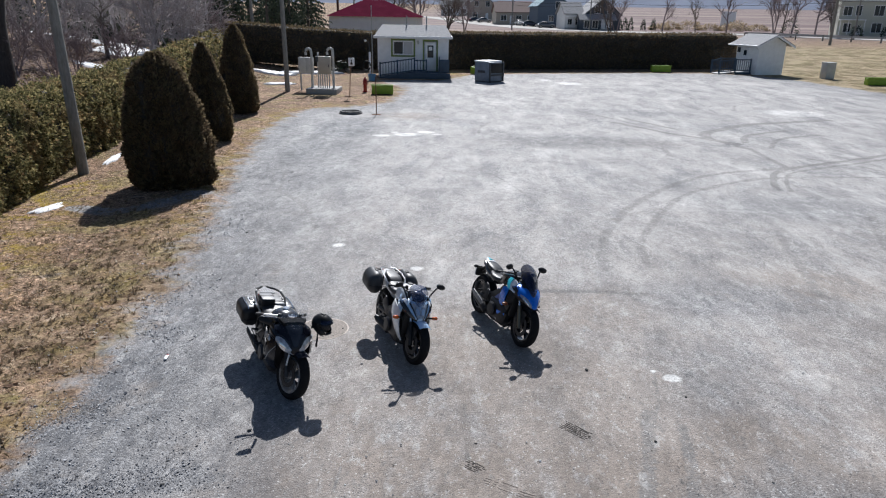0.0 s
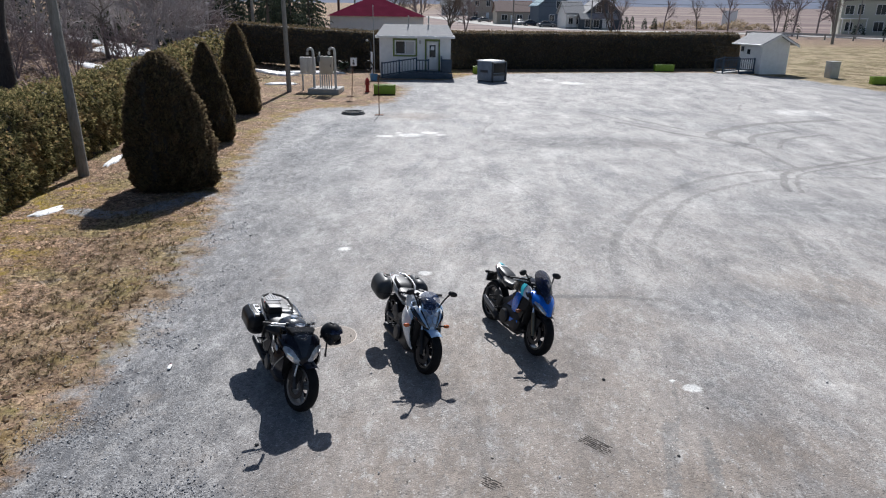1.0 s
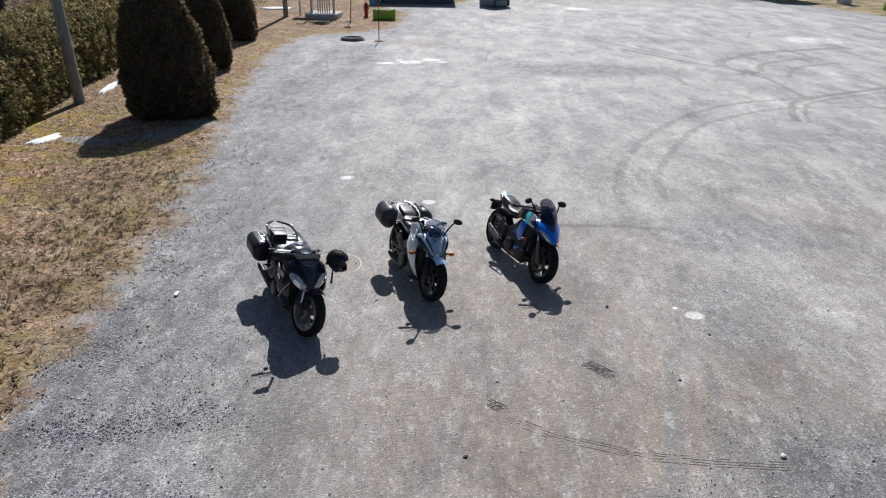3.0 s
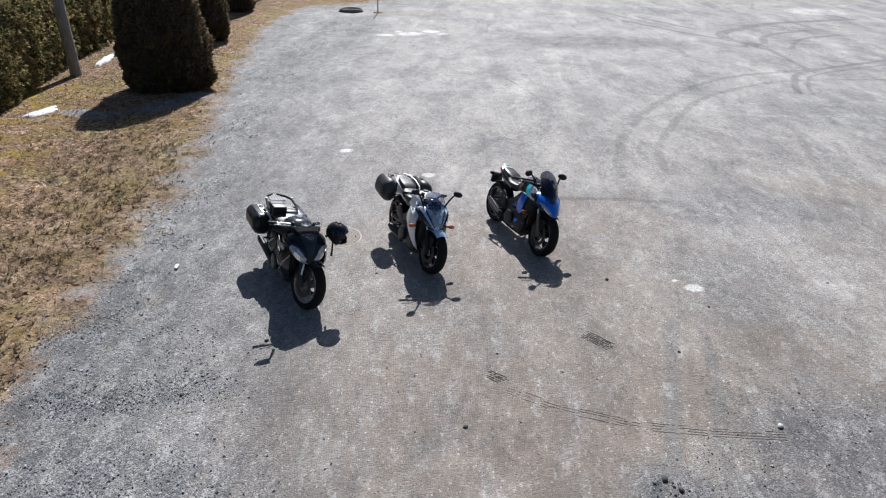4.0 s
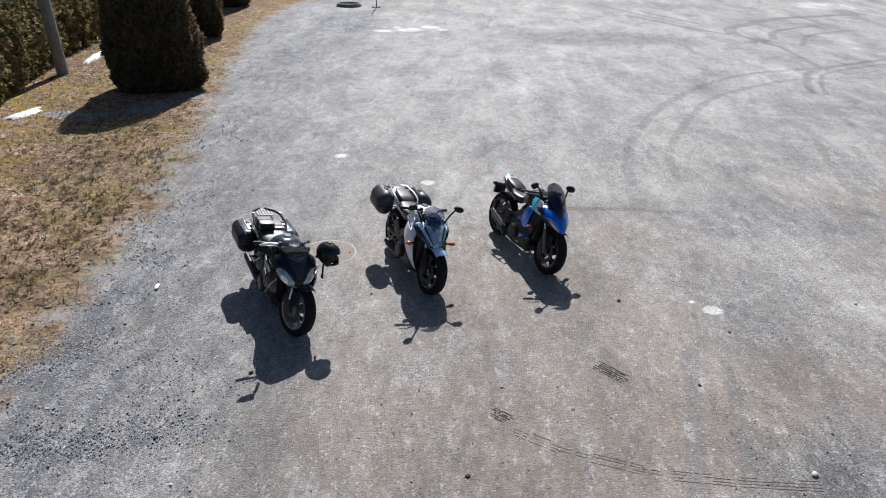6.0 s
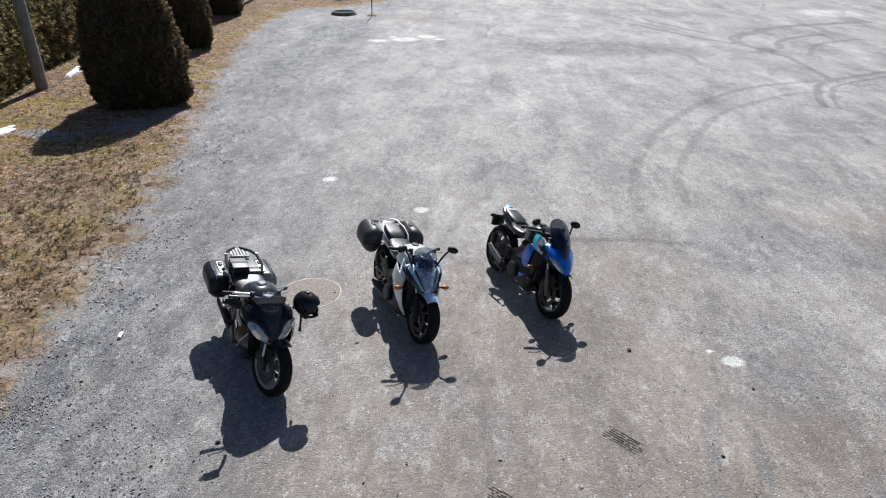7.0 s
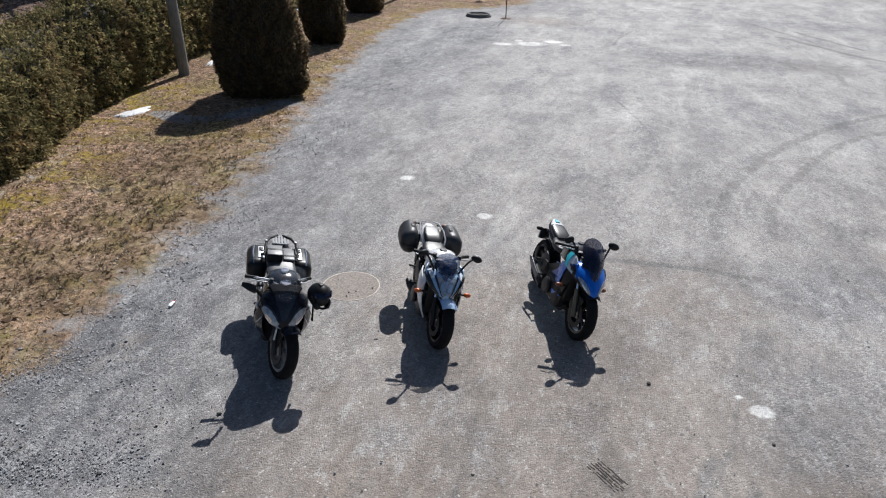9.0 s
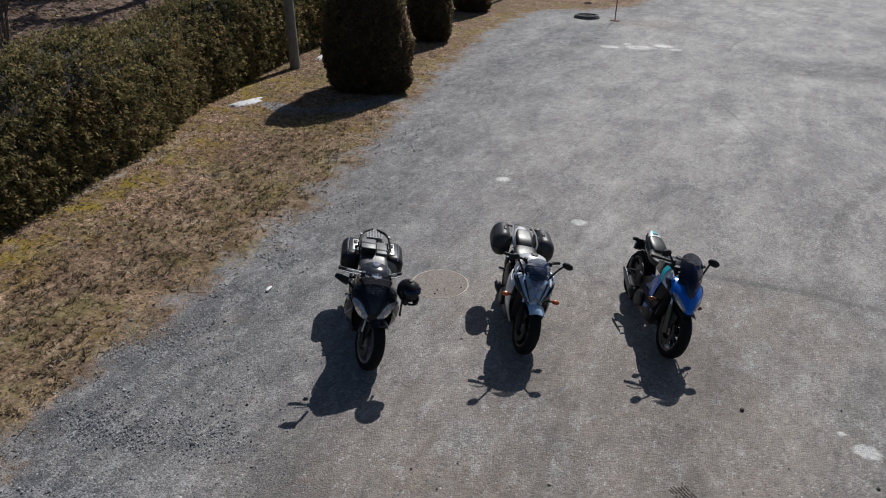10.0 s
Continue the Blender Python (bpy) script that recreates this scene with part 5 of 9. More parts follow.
for i, (x, y, rx, ry, a, h) in enumerate([(-9.92, 15.9, 0.46, 0.2, 1.35, 0.04), (-11.2, 21.95, 0.95, 0.16, 1.75, 0.07), (-13.4, 34.5, 2.2, 0.3, 1.4, 0.08), (-14.0, 52.2, 1.7, 0.8, 0.2, 0.2), (-11.5, 54.0, 2.4, 0.7, 0.1, 0.2), (-12.0, 46.5, 1.0, 0.5, 0.1, 0.12),
                                         (-22.9, 50.6, 3.0, 2.6, 0.3, 0.2), (-27.5, 55.5, 4.5, 2.0, -0.5, 0.2), (-21.9, 41.8, 1.3, 0.6, -0.3, 0.12), (-33.5, 60, 7.0, 3.2, -0.6, 0.25), (-42, 66, 8.0, 3.2, -0.6, 0.3), (-26, 118, 6.0, 2.5, 0.1, 0.4), (-37, 108, 9, 3, 0.2, 0.3)]):
    snow_patch(x, y, rx, ry, a, 10 + i * 1.7, h)


# ---- poles, wires and signs on the verge ----
def build_pole(x, y, tall, r, lean, label):
    z = gz(x, y)
    root = thing("utility_pole", pose(x, y, z), label, "utility pole", "utility poles")
    part("shaft", tube([(lean[0] * h, lean[1] * h, h) for h in span3(-0.3, tall, 7)], r, 14, radius_end=r * 0.7), POLE_WOOD, root)
    return root


build_pole(-11.04, 19.8, 9.0, 0.155, (-0.030, 0.0), "round weathered grey-green wooden pole beside the hedge")
build_pole(-10.5, 42.7, 9.0, 0.15, (-0.012, 0.0), "round weathered grey wooden pole on the verge")
build_pole(-17.6, 60.6, 9.0, 0.14, (-0.004, 0.0), "grey wooden pole behind the corner of the hedges")
build_pole(56.0, 110.4, 9.5, 0.22, (0.002, 0.0), "grey wooden utility pole on the far grass")
build_pole(10.7, 154.0, 10.0, 0.17, (0, 0), "far grey wooden utility pole by the road")
build_pole(27.5, 156.0, 10.0, 0.15, (0, 0), "far grey wooden utility pole by the road")
build_pole(70.5, 131.0, 8.5, 0.14, (0, 0), "far thin grey pole by the highway")


def wire(a, b, sag, r=0.02):
    pts = [Vector(a).lerp(Vector(b), t) - Vector((0, 0, sag * 4 * t * (1 - t))) for t in span3(0, 1, 17)]
    return solid("overhead_cable", tube(pts, r, 5), WIRE, "black overhead cable hanging between poles", "cable", group="overhead cables")


wire((-17.5, 118, 9.0), (10.7, 154, 7.9), 0.6, 0.03)
wire((10.7, 154, 7.9), (27.5, 156, 8.0), 0.3, 0.03)
wire((27.5, 156, 8.0), (71, 131, 8.4), 0.8, 0.03)
wire((10.7, 154, 7.2), (27.5, 156, 7.3), 0.3, 0.03)
build_pole(-17.5, 118, 8.5, 0.16, (0, 0), "far grey wooden utility pole beside a red-roofed building")


def build_mast():
    root = thing("thin_mast", pose(-6.35, 51.4, gz(-6.35, 51.4)), "thin grey steel mast beside the hut", "mast")
    part("rod", tube([(0, 0, 0), (-0.02, 0, 2.4), (-0.05, 0, 5.0)], 0.035, 8, radius_end=0.025), GALVANISED, root)
    part("foot_plate", block((-0.16, 0.16, -0.16, 0.16, 0.0, 0.035)), RUST, root)
    part("tip_lamp", block((-0.09, 0.0, -0.03, 0.03, 4.9, 4.98), bevel=0.008), PALE_METAL, root)


def build_stake():
    root = thing("stake", pose(-4.0, 33.65, 0.0), "rusty steel stake with a small foot plate on the gravel", "stake")
    part("rod", tube([(0, 0, 0), (0.0, 0, 0.9), (-0.02, 0, 1.8)], 0.022, 8), RUST, root)
    part("foot_plate", block((-0.2, 0.2, -0.16, 0.16, -0.01, 0.035)), RUST, root)


def build_sign_post():
    root = thing("sign_post", pose(-6.4, 40.75, gz(-6.4, 40.75)), "small white sign with a black symbol on a rusty post", "sign")
    part("post", tube([(0, 0, -0.1), (0.06, 0, 1.2), (0.12, 0, 2.15)], 0.025, 8), RUST, root)
    board = part("board", block((-0.02, 0.34, -0.035, -0.02, 1.72, 2.18), bevel=0.005), WHITE_PAINT, root)
    part("symbol", block((0.10, 0.22, -0.040, -0.034, 1.80, 1.90), (0.12, 0.20, -0.040, -0.034, 1.91, 1.97), (0.13, 0.19, -0.040, -0.034, 1.99, 2.07), bevel=0.0), SIGN_BLACK, board, "black mark")
    part("foot", block((-0.28, 0.12, -0.12, 0.12, 0.0, 0.04)), RUST, root)


def build_hydrant():
    root = thing("fire_hydrant", pose(-5.8, 43.1, gz(-5.8, 43.1)), "dark red cast-iron fire hydrant on dry grass", "hydrant")
    part("barrel", lathe([(0.001, 0.0), (0.17, 0.0), (0.17, 0.06), (0.115, 0.08), (0.105, 0.55), (0.14, 0.58), (0.14, 0.64), (0.001, 0.64)], "Z", 20, closed=False), HYDRANT_RED, root)
    part("bonnet", lathe([(0.135, 0.64), (0.12, 0.74), (0.07, 0.82), (0.03, 0.84), (0.03, 0.9), (0.001, 0.9)], "Z", 20, closed=False), HYDRANT_RED, root)
    for s in (-1, 1):
        part("nozzle_cap", lathe([(0.001, 0), (0.06, 0), (0.06, 0.12), (0.03, 0.16), (0.001, 0.16)], "Y", 12, at=(0, 0, 0.48), closed=False), HYDRANT_RED, root).rotation_euler = (0, 0, s * math.pi / 2)
    part("front_cap", lathe([(0.001, -0.1), (0.075, -0.1), (0.075, -0.2), (0.001, -0.22)], "Y", 12, at=(0, 0, 0.45), closed=False), HYDRANT_RED, root)


DARK_RING = worn("damp_dark_concrete", (0.10, 0.098, 0.095), 0.85, vary=0.3, scale=7, bump=0.5)


def build_manhole():
    root = thing("manhole_riser", pose(-5.3, 34.0, 0.0), "low dark concrete manhole ring with an iron lid", "manhole")
    part("ring", lathe([(0.43, -0.02), (0.57, -0.02), (0.57, 0.06), (0.52, 0.075), (0.52, 0.13), (0.43, 0.13)], "Z", 40), RING_GREY, root)
    lid = part("lid", lathe([(0.001, 0.05), (0.42, 0.05), (0.42, 0.085), (0.36, 0.09), (0.001, 0.09)], "Z", 36, closed=False), DARK_RING, root)
    for k in range(5):
        y = -0.24 + k * 0.12
        part("lid_rib", block((-math.sqrt(0.13 - y * y), math.sqrt(0.13 - y * y), y - 0.02, y + 0.02, 0.091, 0.105), bevel=0.004), DARK_RING, lid)


def build_buried_lid():
    root = thing("buried_lid", pose(-1.975, 9.65, -0.0095), "round dusty concrete lid set flush in the gravel", "manhole")
    part("rim", lathe([(0.367, -0.02), (0.390, -0.02), (0.387, 0.004), (0.370, 0.004)], "Z", 48), OLD_CONCRETE, root)
    rim_rng = np.random.default_rng(9)
    for k in range(6):
        a, d, s = rim_rng.uniform(0, 6.28), 0.33 * math.sqrt(rim_rng.uniform(0, 1)), rim_rng.uniform(0.007, 0.013)
        part("pebble", ball(s, s * 0.8, s * 0.6, (d * math.cos(a), d * math.sin(a), 0.012), u=8, v=5), DARK_RING, root)
    part("cover", lathe([(0.001, -0.02), (0.365, -0.02), (0.365, 0.004), (0.001, 0.006)], "Z", 48, closed=False), DUSTY_LID, root, "sandy cover with small dark pebbles")


RING_GREY = worn("weathered_dark_concrete", (0.16, 0.155, 0.15), 0.85, vary=0.3, scale=6, bump=0.5)
DUSTY_LID = worn("dusty_lid", (0.37, 0.325, 0.285), 0.95, vary=0.55, scale=40, grain=80, bump=1.0)


def build_planter(x, y, length, turn, label):
    root = thing("planter_box", pose(x, y, gz(x, y), 0, 0, turn), label, "planter", "lime planters")
    h, w, L = 0.52, 0.5, length / 2
    part("front_board", block((-L, L, -w / 2, -w / 2 + 0.04, 0.03, h)), LIME_PAINT, root)
    part("back_board", block((-L, L, w / 2 - 0.04, w / 2, 0.03, h)), LIME_PAINT, root)
    for s in (-1, 1):
        part("end_board", block((s * L - 0.04 * (s > 0), s * L + 0.04 * (s < 0), -w / 2 + 0.042, w / 2 - 0.042, 0.03, h)), LIME_PAINT, root)
    part("rim", block((-L - 0.03, L + 0.03, -w / 2 - 0.03, -w / 2 + 0.06, h + 0.002, h + 0.035), (-L - 0.03, L + 0.03, w / 2 - 0.06, w / 2 + 0.03, h + 0.002, h + 0.035)), LIME_PAINT, root)
    part("soil", block((-L + 0.05, L - 0.05, -w / 2 + 0.05, w / 2 - 0.05, 0.04, h - 0.08), bevel=0.02), SOIL, root, "bare dark soil")
    for s in (-1, 1):
        part("foot", block((s * (L - 0.15) - 0.06, s * (L - 0.15) + 0.06, -w / 2 + 0.06, w / 2 - 0.06, -0.02, 0.028)), LIME_PAINT, root)


build_mast()
build_stake()
build_sign_post()
build_hydrant()
build_manhole()
build_buried_lid()
for x, y, L, a, lab in [(-4.65, 42.2, 1.28, 8, "low lime-green wooden planter near the hydrant"), (1.2, 56.0, 1.0, 70, "lime-green wooden planter behind the dumpster"), (16.9, 60.3, 1.6, 5, "low lime-green wooden planter at the hedge's foot"), (31.0, 52.4, 2.6, 0, "long lime-green wooden planter on far grass")]:
    build_planter(x, y, L, a, lab)


def build_pump_station():
    """Two goosenecks, two cabinets and conduits on a concrete pad."""
    z = gz(-8.2, 42.5)
    solid("concrete_pad", block((-0.92, 0.92, -1.0, 1.0, -0.1, 0.3), bevel=0.03), CONCRETE, "raised pale concrete pad carrying vent pipes", "pad", pose(-8.2, 42.5, z))
    for x, y, h in ((-8.85, 42.2, 2.3), (-7.55, 42.1, 2.35)):
        pts = [(0, 0, 0), (0, 0, h - 0.25)] + [(-0.17 + 0.17 * math.cos(a), 0, h - 0.25 + 0.2 * math.sin(a)) for a in span3(0.2, math.pi, 8)] + [(-0.34, 0, h - 0.42)]
        g = thing("vent_pipe", pose(x, y, z + 0.3), "pale gooseneck vent pipe on the concrete pad", "pipe", "gooseneck vents")
        part("pipe", tube(pts, 0.075, 14), PALE_METAL, g)
        part("flange", lathe([(0.001, 0), (0.14, 0), (0.14, 0.03), (0.001, 0.03)], "Z", 18, closed=False), GALVANISED, g)
    c = thing("electric_cabinet", pose(-8.05, 41.9, z + 0.3), "beige steel control cabinet on conduit legs", "cabinet")
    part("body", block((-0.32, 0.40, -0.16, 0.16, 0.85, 1.85), bevel=0.015), BEIGE_METAL, c)
    part("door", block((-0.28, 0.36, -0.185, -0.162, 0.9, 1.8), bevel=0.008), BEIGE_METAL, c)
    part("handle", block((0.27, 0.31, -0.21, -0.186, 1.25, 1.4), bevel=0.006), DARK_STEEL, c)
    for k in range(5):
        part("conduit", tube([(-0.24 + 0.13 * k, 0, 0), (-0.24 + 0.13 * k, 0, 0.86)], 0.035, 10), GALVANISED, c)
    c = thing("electric_cabinet", pose(-9.45, 43.4, z), "grey steel meter cabinet on two posts", "cabinet")
    part("body", block((-0.45, 0.45, -0.15, 0.15, 1.05, 2.0), bevel=0.015), PALE_METAL, c)
    part("door", block((-0.4, -0.01, -0.175, -0.152, 1.1, 1.95), (0.01, 0.4, -0.175, -0.152, 1.1, 1.95), bevel=0.006), PALE_METAL, c)
    for s in (-0.35, 0.35):
        part("post", block((s - 0.05, s + 0.05, -0.05, 0.05, -0.1, 1.05)), PALE_METAL, c)
    c = thing("conduit_stand", pose(-8.55, 42.6, z + 0.3), "dark steel conduit riser with a small box", "conduit")
    part("riser", tube([(0, 0, 0), (0, 0, 2.05)], 0.05, 10), GALVANISED, c)
    part("box", block((-0.13, 0.13, -0.1, 0.1, 1.5, 1.8)), DARK_STEEL, c)
    # service post with hose and tub beside the hut
    s = thing("service_post", pose(-6.42, 50.4, gz(-6.42, 50.4)), "white service post with a black hose and lamp", "post")
    part("post", block((-0.07, 0.07, -0.06, 0.06, -0.1, 1.9)), WHITE_PAINT, s)
    part("lamp_arm", tube([(0, 0, 1.9), (-0.05, 0, 2.5), (-0.25, -0.1, 2.65)], 0.035, 8), DARK_STEEL, s)
    part("lamp", ball(0.1, 0.08, 0.07, (-0.28, -0.12, 2.66)), PALE_METAL, s)
    part("hose", tube([(0.25 * math.cos(a) - 0.2, -0.2, 0.95 + 0.32 * math.sin(a)) for a in span3(0, 6.0, 16)], 0.045, 8), SATIN_BLACK, s)
    solid("plastic_tub", lathe([(0.001, 0.0), (0.22, 0.0), (0.28, 0.42), (0.3, 0.42), (0.3, 0.46), (0.26, 0.46), (0.2, 0.05), (0.001, 0.05)], "Z", 20, closed=False), BLUE_PLASTIC, "light blue plastic tub beside the hut ramp", "tub", pose(-6.2, 49.6, gz(-6.2, 49.6)))


build_pump_station()


def build_bicycle():
    root = thing("bicycle", pose(-9.1, 54.4, gz(-9.1, 54.4), 0, 0, 8), "dark green bicycle standing before the clipped hedge", "bicycle")
    for x in (-0.52, 0.52):
        w = part("wheel", lathe([(0.30, -0.02), (0.34, -0.02), (0.34, 0.02), (0.30, 0.02)], "Y", 28, at=(x, 0, 0.34)), TYRE, root)
        sp = bmesh.new()
        for k in range(6):
            a = math.pi * k / 6
            tube([(x - 0.3 * math.cos(a), 0, 0.34 - 0.3 * math.sin(a)), (x + 0.3 * math.cos(a), 0, 0.34 + 0.3 * math.sin(a))], 0.006, 4, sp)
        part("spokes", sp, GALVANISED, w)
    fr = bmesh.new()
    for a, b in (((-0.52, 0, 0.34), (-0.1, 0, 0.3)), ((-0.1, 0, 0.3), (-0.2, 0, 0.85)), ((-0.52, 0, 0.34), (-0.18, 0, 0.78)), ((-0.18, 0, 0.78), (0.36, 0, 0.82)), ((-0.1, 0, 0.3), (0.36, 0, 0.75)), ((0.34, 0, 0.95), (0.52, 0, 0.34))):
        tube([a, b], 0.02, 8, fr)
    part("frame", fr, worn("dark_green_paint", (0.02, 0.07, 0.03), 0.4), root)
    part("saddle", loft([(-0.34, 0, 0.9, 0.08, 0.03, 0.03), (-0.2, 0, 0.9, 0.07, 0.03, 0.03), (-0.06, 0, 0.9, 0.02, 0.02, 0.02)], 10), SEAT_VINYL, root)
    part("handlebar", tube([(0.28, -0.28, 1.02), (0.36, -0.1, 1.02), (0.36, 0.1, 1.02), (0.28, 0.28, 1.02)], 0.016, 8), CHROME, root)


build_bicycle()


def build_dumpster():
    root = thing("dumpster", pose(2.05, 50.5, gz(2.05, 50.5), 0, 0, 43), "slate blue steel dumpster with a pale lid", "dumpster")
    part("body", block((-0.68, 0.68, -0.70, 0.76, 0.06, 1.36), bevel=0.03), SLATE_STEEL, root)
    part("lid", block((-0.72, 0.72, -0.55, 0.80, 1.365, 1.44), bevel=0.025), WHITE_PAINT, root, "white lid")
    # black slab put in for the shade inside the open front
    part("dark_opening", block((-0.56, 0.56, -0.765, -0.705, 0.62, 1.28), bevel=0.02), SATIN_BLACK, root)
    for k in (-0.66, 0.66):
        part("front_post", block((k - 0.06, k + 0.06, -0.80, -0.704, 0.03, 1.36), bevel=0.015), DARK_STEEL, root)
    part("front_bar", block((-0.58, 0.58, -0.79, -0.704, 0.42, 0.56), bevel=0.015), DARK_STEEL, root)
    for k in (-0.72, 0.70):
        part("lift_pocket", block((k - 0.02, k + 0.04, -0.30, 0.40, 0.62, 0.80), bevel=0.012), DARK_STEEL, root)
    for x in (-0.55, 0.55):
        part("runner", block((x - 0.06, x + 0.06, -0.70, 0.76, -0.03, 0.058)), DARK_STEEL, root)


build_dumpster()
tb = thing("utility_box", pose(29.1, 56.9, gz(29.1, 56.9), 0, 0, 8), "pale grey utility box on the dry grass", "utility box")
part("body", block((-0.36, 0.36, -0.4, 0.4, -0.05, 1.2), bevel=0.02), PALE_METAL, tb)
part("lid", block((-0.39, 0.39, -0.43, 0.43, 1.202, 1.27), bevel=0.02), PALE_METAL, tb)


# ---- hut ----
def boards(parent, name, x0, x1, y, z0, z1, pitch, material, holes=(), axis="x"):
    """Lapped boards on one wall face, cut round its openings; each board is a piece."""
    z = z0
    while z < z1 - 0.02:
        top = min(z + pitch, z1)
        cuts = [x0, x1]
        runs = [(x0, x1)]
        for hx0, hx1, hz0, hz1 in holes:
            if hz0 < top - 0.01 and hz1 > z + 0.01:
                runs = [r for a, b in runs for r in (((a, min(b, hx0)), (max(a, hx1), b)) if a < hx1 and b > hx0 else ((a, b),)) if r[1] - r[0] > 0.02]
        for a, b in runs:
            if axis == "x":
                v = [(a, y, z), (b, y, z), (b, y - 0.022, z), (a, y - 0.022, z), (a, y, top), (b, y, top), (b, y - 0.006, top), (a, y - 0.006, top)]
            else:
                s = -1 if axis == "-y" else 1
                v = [(y, a, z), (y, b, z), (y + s * 0.022, b, z), (y + s * 0.022, a, z), (y, a, top), (y, b, top), (y + s * 0.006, b, top), (y + s * 0.006, a, top)]
            f = [(0, 1, 2, 3), (4, 7, 6, 5), (3, 2, 6, 7), (0, 4, 5, 1), (1, 5, 6, 2), (0, 3, 7, 4)]
            part(name, raw(name, v, f), material, parent)
        z = top


def railing(root, pts, h, gap=0.14):
    """Posts, two rails and balusters along a line of points at deck level."""
    for a, b in zip(pts, pts[1:]):
        a, b = Vector(a), Vector(b)
        d = b - a
        for zz in (0.12, h):
            t = d.normalized()
            bm = tube([a + Vector((0, 0, zz)), b + Vector((0, 0, zz))], 0.04, 4)
            part("rail", bm, RAIL_BLUE, root, smooth=False)
        n = max(2, int(d.length / gap))
        for k in range(1, n):
            p = a + d * (k / n)
            part("baluster", block((p.x - 0.018, p.x + 0.018, p.y - 0.018, p.y + 0.018, p.z + 0.1, p.z + h), bevel=0.0), RAIL_BLUE, root)
    for p in pts:
        part("post", block((p[0] - 0.05, p[0] + 0.05, p[1] - 0.05, p[1] + 0.05, p[2] - 0.1, p[2] + h + 0.08), bevel=0.006), RAIL_BLUE, root)


def hip_roof(parent, x0, x1, y0, y1, z, up, ends, material, thick=0.12):
    yc = (y0 + y1) / 2
    bm = bmesh.new()
    lo = [bm.verts.new(v) for v in ((x0, y0, z), (x1, y0, z), (x1, y1, z), (x0, y1, z))]
    r = [bm.verts.new((x0 + ends, yc, z + up)), bm.verts.new((x1 - ends, yc, z + up))]
    for f in ((lo[0], lo[1], r[1], r[0]), (lo[2], lo[3], r[0], r[1]), (lo[1], lo[2], r[1]), (lo[3], lo[0], r[0])):
        bm.faces.new(f)
    bm.faces.new(lo[::-1])
    return part("roof", bm, material, parent, smooth=False)


def build_hut():
    ox, oy, oz = -3.5, 52.6, gz(-3.5, 52.6)
    root = thing("hut", pose(ox, oy, oz, 0, 0, 2.0), "small white clapboard hut with lime-green trim and grey roof", "hut")
    W, D, F, E = 2.55, 4.0, 0.45, 2.86
    holes = [(-1.53, 0.07, 1.55, 2.62), (0.75, 1.78, 0.46, 2.6)]
    wall = bmesh.new()
    for bx in ((-W, -1.53, 0, 0.12, F, E), (-1.53, 0.07, 0, 0.12, F, 1.55), (-1.53, 0.07, 0, 0.12, 2.62, E), (0.07, 0.75, 0, 0.12, F, E), (0.75, 1.78, 0, 0.12, 2.6, E), (1.78, W, 0, 0.12, F, E),
               (-W, -W + 0.12, 0.122, D, F, E), (W - 0.12, W, 0.122, D, F, E), (-W + 0.122, W - 0.122, D - 0.12, D, F, E), (-W, W, 0, D, 0.0, F - 0.004)):
        bmesh.ops.create_cube(wall, size=1, matrix=Matrix.Translation(((bx[0] + bx[1]) / 2, (bx[2] + bx[3]) / 2, (bx[4] + bx[5]) / 2)) @ Matrix.Diagonal((bx[1] - bx[0], bx[3] - bx[2], bx[5] - bx[4], 1)))
    w = part("wall", wall, WHITE_PAINT, root, smooth=False)
    boards(w, "board", -W, W, -0.002, F, E, 0.17, WHITE_PAINT, holes)
    boards(w, "board", 0, D, -W - 0.002, F, E, 0.17, WHITE_PAINT, (), "-y")
    for sx in (-W, W):
        part("corner_trim", block((sx - 0.06, sx + 0.06, -0.045, 0.03, F, E), bevel=0.008), WHITE_PAINT, w)
    roof = hip_roof(root, -W - 0.3, W + 0.3, -0.4, D + 0.4, E + 0.02, 0.80, 0.45, GREY_SHINGLE)
    part("fascia", block((-W - 0.32, W + 0.32, -0.44, -0.402, E - 0.12, E + 0.05), (-W - 0.34, -W - 0.302, -0.4, D + 0.4, E - 0.12, E + 0.05), (W + 0.302, W + 0.34, -0.4, D + 0.4, E - 0.12, E + 0.05)), WHITE_PAINT, roof, "white fascia boards")
    for x in (-0.55, 0.95):
        part("vent_stack", tube([(x, 2.0, E + 0.85), (x, 2.0, E + 1.45)], 0.05, 10), PALE_METAL, roof)
    # window
    win = part("window", block((-1.620, -1.500, -0.06, 0.02, 1.45, 2.73), (0.040, 0.160, -0.06, 0.02, 1.45, 2.73), (-1.498, 0.038, -0.06, 0.02, 2.6, 2.73), (-1.498, 0.038, -0.06, 0.02, 1.45, 1.56)), HUT_TRIM, root, "white sliding window with a lime-green surround")
    part("window_frame", block((-1.490, -1.400, -0.03, 0.06, 1.57, 2.59), (-0.060, 0.030, -0.03, 0.06, 1.57, 2.59), (-1.398, -0.062, -0.03, 0.06, 2.5, 2.59), (-1.398, -0.062, -0.03, 0.06, 1.57, 1.66), (-0.760, -0.700, -0.025, 0.05, 1.662, 2.498)), WHITE_PAINT, win)
    part("pane", block((-1.396, -0.762, 0.01, 0.03, 1.664, 2.496), bevel=0), WINDOW_GLASS, win)
    part("pane", block((-0.698, -0.064, 0.01, 0.03, 1.664, 2.496), bevel=0), CURTAIN, win, "pane with a pale blind behind")
    # door
    dr = part("door", block((0.84, 1.70, 0.0, 0.05, 0.48, 2.52), bevel=0.01), WHITE_PAINT, root, "white door with a small window")
